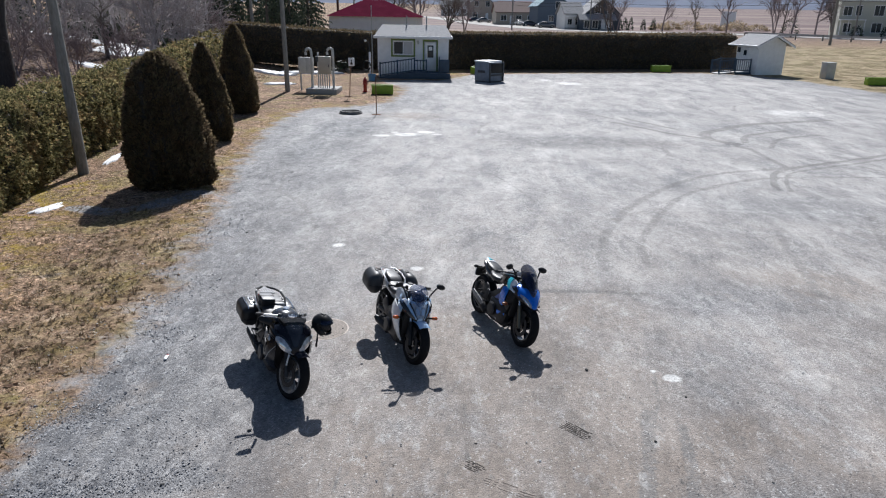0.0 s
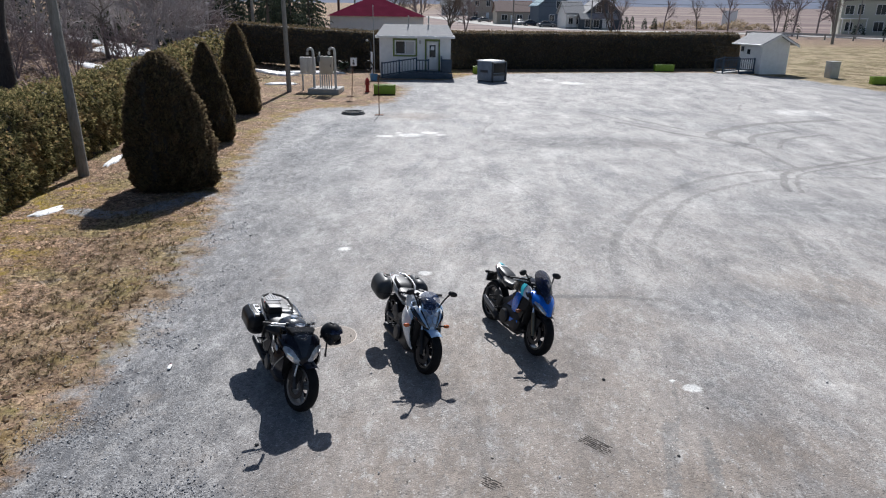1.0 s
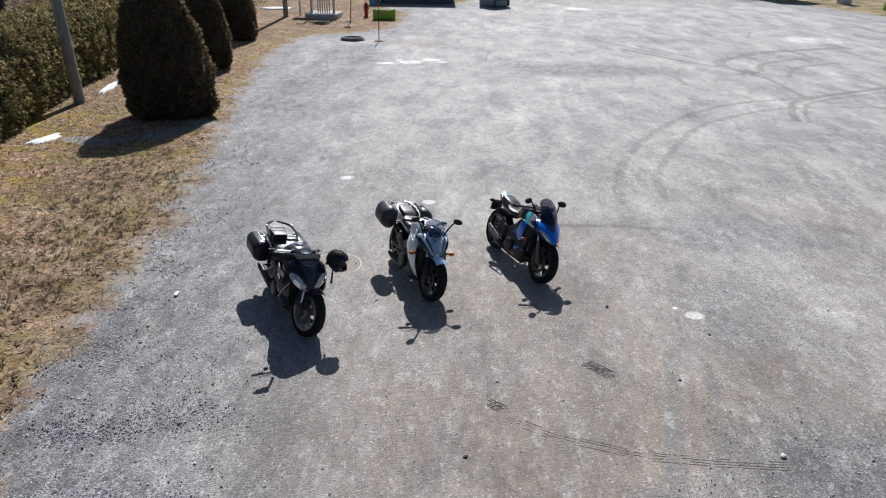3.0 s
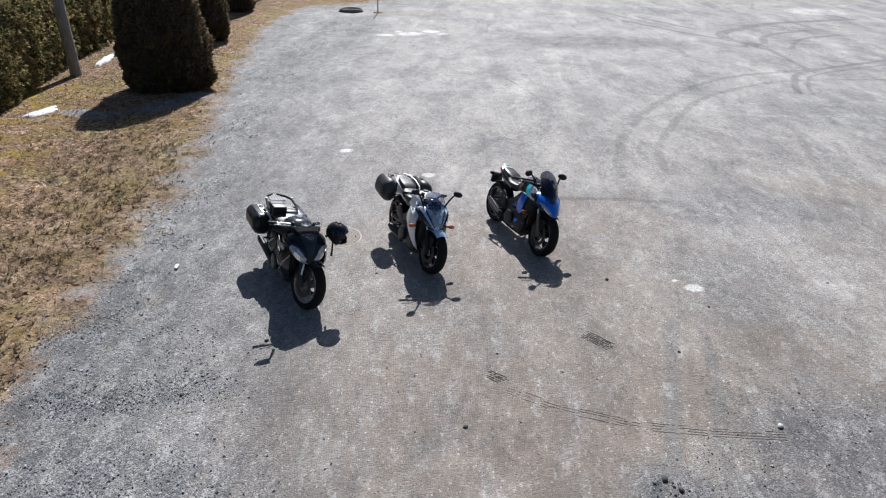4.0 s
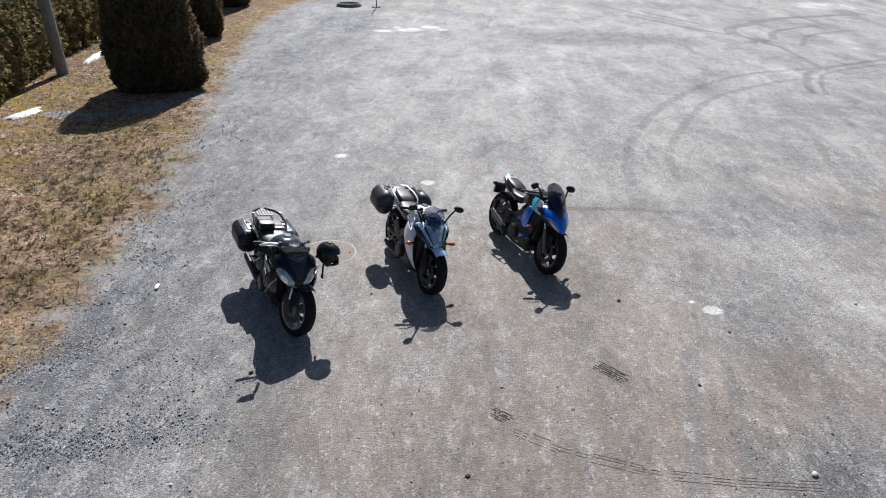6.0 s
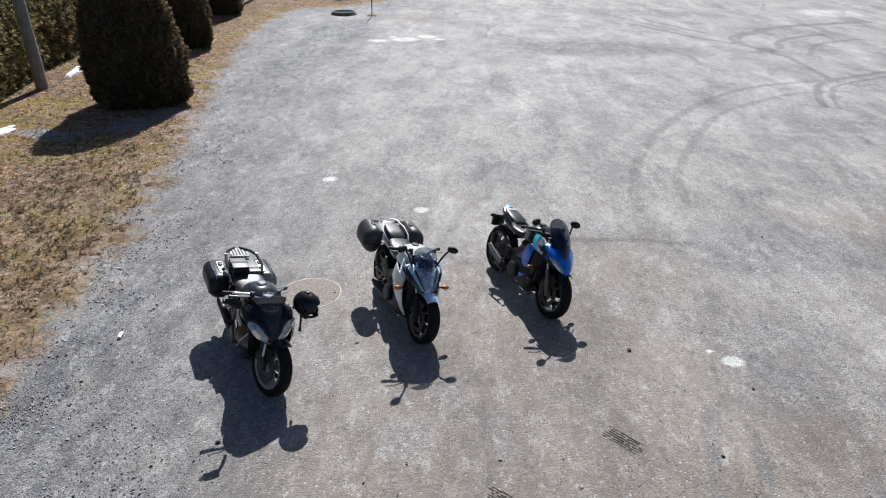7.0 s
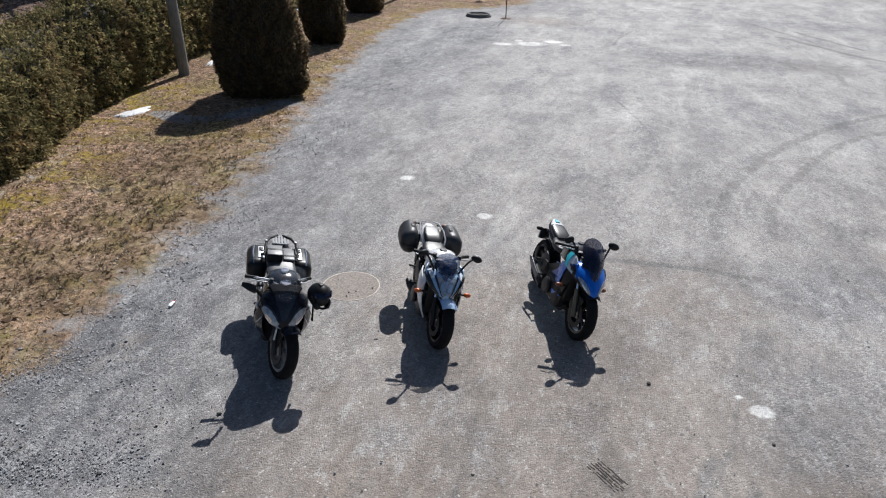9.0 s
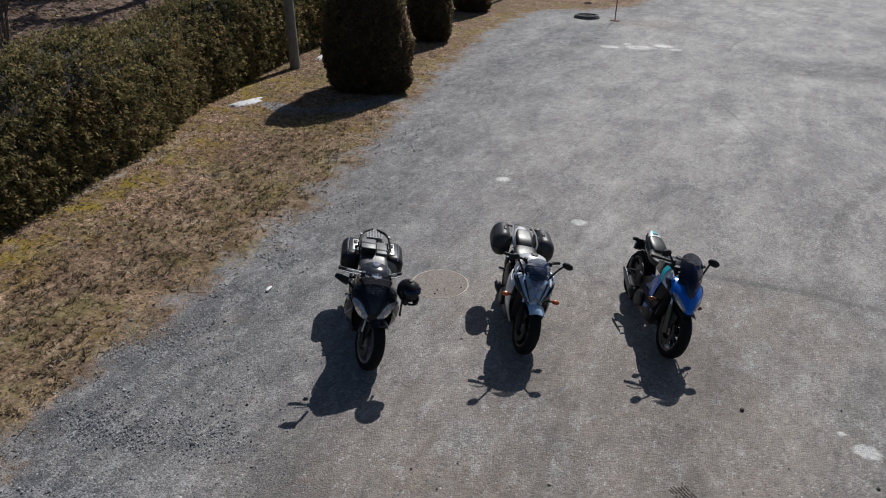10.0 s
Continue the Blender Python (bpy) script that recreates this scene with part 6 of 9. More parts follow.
    part("door_window", block((1.06, 1.50, -0.012, 0.002, 1.42, 2.28), bevel=0.004), WINDOW_GLASS, dr)
    part("notice", block((1.15, 1.40, -0.022, -0.013, 1.92, 2.18), bevel=0.0), WHITE_PAINT, dr, "small white notice on the glass")
    part("door_panel", block((1.0, 1.54, -0.012, 0.002, 0.65, 1.2), bevel=0.01), WHITE_PAINT, dr)
    part("handle", ball(0.03, 0.035, 0.03, (0.92, -0.03, 1.45)), GALVANISED, dr)
    part("door_trim", block((0.71, 0.82, -0.06, 0.02, 0.46, 2.68), (1.72, 1.83, -0.06, 0.02, 0.46, 2.68), (0.822, 1.718, -0.06, 0.02, 2.56, 2.68)), HUT_TRIM, dr, "lime-green door surround")
    part("wall_lamp", block((0.3, 0.44, -0.1, -0.03, 2.35, 2.6), bevel=0.02), PALE_METAL, root)
    # deck and ramp
    dk = thing("deck_ramp", pose(ox, oy, oz, 0, 0, 2.0), "slate-blue wooden deck and ramp with railing at the hut door", "deck")
    for k in range(9):
        part("plank", block((0.1, 2.7, -1.25 + k * 0.135, -1.12 + k * 0.135, F - 0.05, F - 0.01), bevel=0.0), RAIL_BLUE, dk)
    part("skirt", block((0.1, 2.7, -1.28, -1.255, 0.0, F - 0.06), (2.702, 2.73, -1.28, -0.05, 0.0, F - 0.06), bevel=0.004), RAIL_BLUE, dk)
    ramp = bmesh.new()
    v = [ramp.verts.new(p) for p in ((-2.4, -1.25, 0.06), (0.098, -1.25, F - 0.01), (0.098, -0.05, F - 0.01), (-2.4, -0.05, 0.06), (-2.4, -1.25, -0.1), (0.098, -1.25, -0.1), (0.098, -0.05, -0.1), (-2.4, -0.05, -0.1))]
    for f in ((0, 1, 2, 3), (4, 7, 6, 5), (0, 4, 5, 1), (1, 5, 6, 2), (2, 6, 7, 3), (3, 7, 4, 0)):
        ramp.faces.new([v[i] for i in f])
    part("ramp", ramp, RAIL_BLUE, dk, smooth=False)
    railing(dk, [(-2.35, -1.2, 0.08), (-1.1, -1.2, 0.27), (0.14, -1.2, F)], 0.95, 0.2)
    railing(dk, [(0.14, -1.2, F), (1.0, -1.2, F)], 0.82, 0.2)
    part("side_screen", block((1.9, 1.98, -1.22, -0.07, F, F + 1.05), (1.9, 2.66, -1.22, -1.16, F, F + 0.9), bevel=0.01), RAIL_BLUE, dk, "closed slate-blue side panel")
    part("step", block((0.95, 1.9, -1.55, -1.285, 0.0, 0.2), bevel=0.008), RAIL_BLUE, dk)


build_hut()


def build_shed():
    ox, oy, oz = 25.48, 59.18, gz(25.48, 59.18)
    root = thing("shed", pose(ox, oy, oz, 0, 0, 13), "small white garden shed with a grey gable roof", "shed")
    W, D, E, T = 1.2, 3.0, 2.5, 3.1
    wall = bmesh.new()
    out = [(-W, 0.0), (W, 0.0), (W, E), (0, T), (-W, E)]
    plate(out, 0.0, 0.1, 0, wall)
    plate(out, D - 0.1, D, 0, wall)
    w = part("wall", wall, WHITE_PAINT, root, smooth=False)
    part("side_wall", block((-W, -W + 0.1, 0.102, D - 0.102, 0, E), bevel=0), WHITE_PAINT, root)
    part("side_wall", block((W - 0.1, W, 0.102, D - 0.102, 0, E), bevel=0), WHITE_PAINT, root)
    boards(w, "board", -W, W, -0.002, 0.05, E, 0.2, WHITE_PAINT)
    boards(w, "board", 0.0, D, -W - 0.002, 0.05, E, 0.2, WHITE_PAINT, [(1.3, 2.2, 0.2, 2.15)], "-y")
    rf = bmesh.new()
    o = 0.5
    k = (T - E) / W
    for s in (-1, 1):
        e = (s * (W + o), E - o * k + 0.02)
        q = [(e[0], -o, e[1]), (0, -o, T + 0.02), (0, D + o, T + 0.02), (e[0], D + o, e[1])]
        a = [rf.verts.new(v) for v in q]
        b = [rf.verts.new((v[0], v[1], v[2] + 0.09)) for v in q]
        rf.faces.new(a)
        rf.faces.new(b[::-1])
        for i in range(4):
            rf.faces.new((a[i], b[i], b[(i + 1) % 4], a[(i + 1) % 4]))
    r = part("roof", rf, GREY_SHINGLE, root, smooth=False)
    for s in (-1, 1):
        bm = plate([(s * (W + o + 0.02), E - o * k - 0.12), (s * (W + o + 0.02), E - o * k + 0.03), (0, T + 0.05), (0, T - 0.1)], -o - 0.04, -o - 0.004, 0)
        part("barge_board", bm, WHITE_PAINT, r, smooth=False)
    part("gutter", tube([(-W - o - 0.05, -o, E - 0.2), (-W - o - 0.05, D + o, E - 0.2)], 0.055, 8), WHITE_PAINT, r)
    part("downpipe", tube([(-W - o, -0.2, E - 0.22), (-W - 0.06, -0.05, E - 0.5), (-W - 0.06, -0.05, 0.1)], 0.04, 8), WHITE_PAINT, r)
    dr = part("door", block((-W - 0.05, -W - 0.028, 1.34, 2.16, 0.22, 2.1), bevel=0.006), WHITE_PAINT, root, "white plank door")
    part("door_window", block((-W - 0.06, -W - 0.051, 1.55, 1.95, 1.5, 1.9), bevel=0.0), WINDOW_GLASS, dr)
    part("wall_meter", block((-W - 0.14, -W - 0.03, 2.45, 2.75, 1.7, 2.1), bevel=0.02), DARK_STEEL, root)
    dk = thing("shed_ramp", pose(ox, oy, oz, 0, 0, 13), "dark blue wooden ramp and railing beside the shed", "deck")
    part("floor", block((-2.7, -W - 0.08, 0.6, 2.9, 0.05, 0.2), bevel=0.01), PALE_METAL, dk)
    slope = block((-1.35, 0.0, -0.5, 0.5, -0.04, 0.04), bevel=0.008)
    slope.transform(pose(-2.72, 1.5, 0.14, 0, -5, 0))
    part("ramp", slope, PALE_METAL, dk, "pale sloping ramp boards")
    part("joist", block((-2.7, -W - 0.08, 0.55, 0.596, -0.02, 0.18), (-2.7, -W - 0.08, 2.904, 2.95, -0.02, 0.18), bevel=0.0), RAIL_BLUE, dk)
    railing(dk, [(-4.0, 0.9, 0.06), (-2.7, 0.65, 0.2), (-W - 0.15, 0.65, 0.2)], 0.98, 0.18)
    railing(dk, [(-4.0, 2.1, 0.06), (-2.7, 2.85, 0.2), (-W - 0.15, 2.85, 0.2)], 0.98, 0.18)


build_shed()


# ---- the street, houses and distance beyond the hedge ----
def ribbon(name, line, wide, material, label, lift=0.03, category="road"):
    pts = [Vector((x, y, 0)) for x, y in line]
    dense = []
    for a, b in zip(pts, pts[1:]):
        n = max(1, int((b - a).length / 6))
        dense += [a.lerp(b, i / n) for i in range(n)]
    dense.append(pts[-1])
    bm = bmesh.new()
    rows = []
    for i, p in enumerate(dense):
        d = (dense[min(i + 1, len(dense) - 1)] - dense[max(i - 1, 0)]).normalized()
        u = Vector((d.y, -d.x, 0)) * wide / 2
        rows.append([bm.verts.new((q.x, q.y, gz(q.x, q.y) + lift + e)) for q, e in ((p - u, -0.3), (p - u * 0.98, 0), (p, 0.03), (p + u * 0.98, 0), (p + u, -0.3))])
    for a, b in zip(rows, rows[1:]):
        for k in range(4):
            bm.faces.new((a[k], a[k + 1], b[k + 1], b[k]))
    return solid(name, bm, material, label, category, kind="structure")


ribbon("road", [(-45, 350), (-8, 262), (3, 212), (9, 186), (15, 170), (23, 159), (36, 151), (60, 148)], 9.0, ASPHALT, "pale dusty street curving past houses", 0.06)
ribbon("highway", [(60, 146), (78, 132), (110, 112), (220, 60)], 9.0, ASPHALT, "pale two-lane road behind a guardrail", 0.08)


def build_guardrail():
    root = thing("guardrail", Matrix.Identity(4), "long grey steel guardrail on short posts beside the road", "guardrail")
    line = [Vector((52.0 + i * 3.4, 133.5 - i * 2.75, 0)) for i in range(14)]
    for p in line:
        p.z = gz(p.x, p.y)
    for a, b in zip(line, line[1:]):
        d = (b - a).normalized()
        u = Vector((d.y, -d.x, 0)) * 0.06
        bm = bmesh.new()
        q = [bm.verts.new(v) for v in (a + u + Vector((0, 0, 0.62)), b + u + Vector((0, 0, 0.62)), b + u + Vector((0, 0, 1.0)), a + u + Vector((0, 0, 1.0)),
                                       a - u + Vector((0, 0, 0.62)), b - u + Vector((0, 0, 0.62)), b - u + Vector((0, 0, 1.0)), a - u + Vector((0, 0, 1.0)))]
        for f in ((0, 1, 2, 3), (4, 7, 6, 5), (0, 4, 5, 1), (2, 6, 7, 3), (0, 3, 7, 4), (1, 5, 6, 2)):
            bm.faces.new([q[i] for i in f])
        part("rail_section", bm, GALVANISED, root, smooth=False)
    for p in line:
        part("post", block((p.x - 0.1, p.x + 0.1, p.y - 0.1, p.y + 0.1, p.z - 0.3, p.z + 0.95), bevel=0.01), POLE_WOOD, root)


build_guardrail()


def gable_roof(parent, x0, x1, y0, y1, z, up, material, over=0.4, along="x"):
    """A pitched roof with its ridge along x or y."""
    bm = bmesh.new()
    x0, x1, y0, y1 = x0 - over, x1 + over, y0 - over, y1 + over
    xc, yc = (x0 + x1) / 2, (y0 + y1) / 2
    for lift in (0.0, 0.16):
        if along == "x":
            q = [(x0, y0, z), (x1, y0, z), (x1, y1, z), (x0, y1, z), (x0, yc, z + up), (x1, yc, z + up)]
            fs = ((0, 1, 5, 4), (2, 3, 4, 5))
        else:
            q = [(x0, y0, z), (x0, y1, z), (x1, y1, z), (x1, y0, z), (xc, y0, z + up), (xc, y1, z + up)]
            fs = ((0, 1, 5, 4), (2, 3, 4, 5))
        v = [bm.verts.new((a, b, c + lift)) for a, b, c in q]
        for f in fs:
            bm.faces.new([v[i] for i in f])
    bm.verts.ensure_lookup_table()
    for i, j in ((0, 1), (2, 3), (0, 4), (4, 3), (1, 5), (5, 2)):
        bm.faces.new((bm.verts[i], bm.verts[j], bm.verts[j + 6], bm.verts[i + 6]))
    return part("roof", bm, material, parent, smooth=False)


def house_window(parent, x, z, w, h, y, name="window"):
    win = part(name, block((x - w / 2 - 0.1, x + w / 2 + 0.1, y - 0.07, y - 0.004, z - 0.1, z + h + 0.1), bevel=0.0), WHITE_PAINT, parent)
    part("pane", block((x - w / 2, x - 0.03, y - 0.09, y - 0.074, z, z + h), (x + 0.03, x + w / 2, y - 0.09, y - 0.074, z, z + h), bevel=0.0), WINDOW_GLASS, win)


def build_house(x, y, turn, w, d, h, up, along, wall_mat, roof_mat, label, windows, door=None, porch=None):
    root = thing("house", pose(x, y, gz(x, y), 0, 0, turn), label, "house", "houses along the street")
    bm = bmesh.new()
    if along == "y":
        plate([(-w / 2, -0.5), (w / 2, -0.5), (w / 2, h), (0, h + up * 0.97), (-w / 2, h)], -d / 2, d / 2, 0, bm)
    else:
        plate([(-w / 2, -0.5), (w / 2, -0.5), (w / 2, h), (-w / 2, h)], -d / 2, d / 2, 0, bm)
        for s in (-1, 1):
            a = [bm.verts.new(v) for v in ((s * w / 2, -d / 2, h), (s * w / 2, d / 2, h), (s * w / 2, 0, h + up * 0.97))]
            bm.faces.new(a)
    part("wall", bm, wall_mat, root, smooth=False)
    gable_roof(root, -w / 2, w / 2, -d / 2, d / 2, h - 0.05, up, roof_mat, 0.4, along)
    for wx, wz, ww, wh in windows:
        house_window(root, wx, wz, ww, wh, -d / 2)
    if door is not None:
        part("door", block((door - 0.45, door + 0.45, -d / 2 - 0.06, -d / 2 - 0.004, 0.2, 2.25), bevel=0.0), WHITE_PAINT, root)
    if porch:
        px0, px1, pd, pz = porch
        pr = part("porch_roof", block((px0, px1, -d / 2 - pd, -d / 2 - 0.004, pz, pz + 0.18), bevel=0.02), WHITE_PAINT, root)
        part("porch_floor", block((px0, px1, -d / 2 - pd, -d / 2 - 0.004, -0.3, 0.35), bevel=0.02), CONCRETE, root)
        for k in span3(px0 + 0.15, px1 - 0.15, 4):
            part("porch_post", block((k - 0.07, k + 0.07, -d / 2 - pd + 0.05, -d / 2 - pd + 0.19, 0.355, pz - 0.004), bevel=0.0), WHITE_PAINT, pr)
    return root


# red-roofed building just beyond the hedge
rb = thing("red_roofed_building", pose(-11.6, 96.0, gz(-11.6, 96.0), 0, 0, 10), "white single-storey building with a dark red metal roof", "building")
bm = block((-5.9, 5.9, -4.5, 4.5, -0.5, 3.4), bevel=0)
part("wall", bm, WHITE_SIDING, rb, smooth=False)
rr = hip_roof(rb, -6.3, 6.3, -4.9, 4.9, 3.38, 2.1, 5.0, RED_ROOF)
part("chimney", block((-4.9, -4.6, -1.0, -0.7, 3.3, 6.3), bevel=0.01), RUST, rr)
part("window", block((-5.98, -5.91, -1.2, -0.4, 0.9, 2.4), bevel=0.0), WINDOW_GLASS, rb)
part("door", block((-5.96, -5.91, -3.2, -2.2, 0.0, 2.1), bevel=0.0), DARK_STEEL, rb)

build_house(30.6, 165.5, 6, 8.2, 9.0, 3.0, 3.6, "y", DARK_SIDING, GREY_SHINGLE, "dark blue-grey gabled house with white window trim", [(-1.2, 3.5, 1.1, 1.5), (1.6, 3.5, 1.1, 1.5)])
build_house(29.6, 160.4, 6, 7.6, 3.0, 2.1, 1.2, "x", DARK_SIDING, GREY_SHINGLE, "low dark blue-grey house wing with white windows", [(-2.4, 0.5, 1.2, 1.5), (-0.6, 0.5, 1.2, 1.5), (2.6, 0.7, 0.8, 1.3)], 1.2, (0.5, 2.2, 1.3, 2.1))
build_house(24.6, 166.5, 6, 4.0, 8.0, 3.2, 2.6, "x", PALE_SIDING, GREY_SHINGLE, "pale house wing with a white porch and grey roof", [(-0.9, 1.0, 0.9, 1.2), (0.9, 1.0, 0.9, 1.2)], 0.0, (-1.9, 1.9, 1.4, 2.6))
build_house(22.0, 184.0, 8, 8.0, 9.0, 4.6, 3.6, "y", BLUE_SIDING, BLUE_SHINGLE, "slate-blue gabled house with a light blue metal roof", [(1.0, 4.2, 1.2, 1.6), (-0.6, 1.2, 1.2, 1.4)], 2.6)
build_house(14.2, 196.0, 4, 11.0, 9.0, 3.0, 2.6, "x", TAN_SIDING, BROWN_SHINGLE, "low beige bungalow with a brown shingled roof", [(-3.5, 1.0, 1.4, 1.3), (0.5, 1.0, 1.4, 1.3), (3.6, 1.0, 1.4, 1.3)], -1.4)
build_house(6.5, 240.0, 0, 9.5, 9.0, 4.4, 3.4, "y", TAN_SIDING, GREY_SHINGLE, "grey-beige two-storey gabled house", [(-1.8, 4.2, 1.2, 1.6), (1.8, 4.2, 1.2, 1.6), (-2.2, 1.0, 1.4, 1.4)], 1.6)
build_house(18.0, 252.0, 0, 11.0, 9.0, 3.2, 2.8, "x", PALE_SIDING, worn("rust_red_shingles", (0.17, 0.04, 0.04), 0.8), "pale bungalow with a rust-red roof", [(-3.0, 1.0, 1.4, 1.3), (2.4, 1.0, 1.4, 1.3)], 0.0)
build_house(79.6, 147.5, -18, 8.5, 9.0, 6.6, 2.6, "x", GREY_SIDING, GREY_SHINGLE, "two-storey grey-green house with white porches", [(2.5, 4.0, 1.6, 1.8), (2.5, 0.9, 1.6, 1.7), (-1.0, 4.0, 0.9, 1.8), (-2.9, 4.0, 1.4, 1.6), (-2.6, 0.9, 1.2, 1.6)], -0.6, (-4.2, 0.3, 1.6, 3.1))
build_house(90.4, 146.5, -18, 13.0, 10.0, 7.0, 3.4, "x", PALE_SIDING, GREY_SHINGLE, "large pale two-storey house with a grey roof", [(-5.0, 4.4, 0.9, 1.4), (-4.0, 1.8, 1.0, 2.0), (1.0, 1.2, 3.0, 2.0)])
build_house(-2.0, 320.0, 0, 14.0, 9.0, 4.0, 3.0, "x", PALE_SIDING, GREY_SHINGLE, "far pale house among bare trees", [(-3.0, 1.2, 1.4, 1.4), (3.0, 1.2, 1.4, 1.4)], 0.0)


def build_car(x, y, turn, paint, label):
    """A parked saloon: body with wheel arches, glasshouse, wheels, lamps."""
    root = thing("parked_car", pose(x, y, gz(x, y) + 0.04, 0, 0, turn), label, "car", "cars parked by the houses")
    part("body", loft([(-2.15, 0, 0.62, 0.62, 0.2, 0.25), (-2.0, 0, 0.6, 0.82, 0.33, 0.33), (-1.0, 0, 0.6, 0.88, 0.36, 0.36), (0.9, 0, 0.6, 0.88, 0.34, 0.36), (1.8, 0, 0.57, 0.82, 0.26, 0.32), (2.15, 0, 0.55, 0.62, 0.14, 0.2)], 20, 4.0), paint, root)
    part("glasshouse", loft([(-1.7, 0, 0.93, 0.66, 0.03, 0.05), (-1.05, 0, 0.95, 0.68, 0.42, 0.05), (0.1, 0, 0.95, 0.68, 0.46, 0.05), (1.0, 0, 0.93, 0.68, 0.04, 0.05)], 16, 4.0), WINDOW_GLASS, root, "dark windows")
    part("roof", loft([(-1.0, 0, 1.38, 0.6, 0.035, 0.02), (-0.4, 0, 1.42, 0.62, 0.035, 0.02), (0.15, 0, 1.40, 0.6, 0.03, 0.02)], 14, 3.5), paint, root)
    for wx in (-1.3, 1.3):
        for wy in (-0.8, 0.8):
            wh = part("wheel", lathe([(0.2, -0.1), (0.31, -0.1), (0.33, -0.06), (0.33, 0.06), (0.31, 0.1), (0.2, 0.1)], "Y", 20, at=(wx, wy, 0.33)), TYRE, root)
            part("rim", lathe([(0.001, -0.06), (0.2, -0.085), (0.2, 0.085), (0.001, 0.06)], "Y", 16, at=(wx, wy, 0.33), closed=False), ALLOY, wh)
    for wy in (-0.6, 0.6):
        part("headlamp", ball(0.06, 0.16, 0.08, (2.06, wy, 0.62), u=10, v=6), LAMP_LENS, root)
        part("tail_lamp", ball(0.05, 0.14, 0.08, (-2.08, wy, 0.68), u=10, v=6), RED_LENS, root)


CAR_WHITE, CAR_DARK, CAR_GREY = worn("white_car_paint", (0.7, 0.7, 0.7), 0.3, coat=0.5), worn("dark_blue_car_paint", (0.02, 0.03, 0.06), 0.3, coat=0.5), worn("grey_car_paint", (0.2, 0.21, 0.22), 0.3, 0.3, coat=0.5)
for x, y, a, p, lab in [(6.4, 208, 15, CAR_GREY, "grey car parked by a house"), (10.9, 200, 20, CAR_WHITE, "white car parked by a house"), (14.6, 186, 100, CAR_WHITE, "white car parked beside a beige bungalow"),
                        (19.7, 169.5, 5, CAR_GREY, "silver-grey car parked before the blue house"), (17.0, 180, 8, CAR_DARK, "dark blue car parked by the street"), (4.0, 216, 25, CAR_DARK, "dark car parked by the street")]:
    build_car(x, y, a, p, lab)

bb = thing("road_sign", pose(73.6, 202, gz(73.6, 202), 0, 0, -18), "broad white blank road sign board on two posts, seen from behind", "sign")
part("board", block((-1.9, 1.9, -0.05, 0.05, 0.3, 4.1), bevel=0.02), WHITE_PAINT, bb)
for s in (-1.7, 1.7):
    part("post", block((s - 0.12, s + 0.12, 0.06, 0.22, -0.3, 4.3), bevel=0.01), DARK_STEEL, bb)


# distant wooded ridge on the horizon
def build_ridge():
    bm = bmesh.new()
    lo, mid, hi = [], [], []
    for k in range(90):
        x = -1400 + k * 32
        z0 = gz(x, 2350)
        n = noise.noise(Vector((x * 0.0021, 1.7, 0))) * 0.6 + noise.noise(Vector((x * 0.009, 4.2, 0))) * 0.3
        lo.append(bm.verts.new((x, 2300, z0 - 6)))
        mid.append(bm.verts.new((x, 2420, z0 + 14 + 9 * n)))
        hi.append(bm.verts.new((x, 2560, z0 + 46 + 22 * n)))
    for a, b in ((lo, mid), (mid, hi)):
        for k in range(89):
            bm.faces.new((a[k], a[k + 1], b[k + 1], b[k]))
    # the blue haze of distance is put into the hills' colour
    m = Nodes("hazy_blue_hills")
    p = m.coord()
    m.colour(m.ramp(m.noise(p, 0.012, 6, 0.6), [(0.3, (0.10, 0.125, 0.19)), (0.7, (0.15, 0.18, 0.25))])).rough(1.0)
    solid("backdrop", bm, m.mat, "low hazy blue wooded hills on the horizon", "hills", kind="structure")


build_ridge()


# ---- small things on the gravel ----
DARK_PRINT = worn("turned_up_fines", (0.085, 0.072, 0.062), 0.95, vary=0.4, scale=9, bump=0.6)


def tread_print(x, y, turn, length, ribs, label):
    """A tyre's tread pressed into the soft fines: broken parallel ribs of turned-up soil."""
    bm = bmesh.new()
    rng = np.random.default_rng(int(abs(x) * 100))
    for k in range(ribs):
        s = (k - (ribs - 1) / 2) * 0.030
        reach = length * rng.uniform(0.75, 1.05)
        t = -reach / 2 + rng.normal(0, 0.02)
        while t < reach / 2:
            step = rng.uniform(0.02, 0.07)
            w = rng.uniform(0.008, 0.016) * (1.2 - abs(t) / length)
            q = pose(x, y, 0, 0, 0, turn) @ Vector((t + step / 2, s + rng.normal(0, 0.002), 0))
            bmesh.ops.create_cube(bm, size=1, matrix=pose(q.x, q.y, lot_z(q.x, q.y) + 0.001, 0, 0, turn + rng.normal(0, 3)) @ Matrix.Diagonal((step, w, 0.006, 1)))
            t += step + (rng.uniform(0.005, 0.04) if rng.uniform() < 0.5 else 0.0)
    return solid("tyre_print", bm, DARK_PRINT, label, "tyre print", smooth=False, kind="stuff")


tread_print(1.47, 7.08, -43, 0.36, 6, "dark ribbed tyre tread print in dusty gravel")
tread_print(0.27, 6.35, -33, 0.19, 5, "short dark tyre tread print in dusty gravel")


TRAIL = worn("pressed_fines", (0.17, 0.142, 0.125), 0.95, vary=0.3, scale=7, bump=0.4)


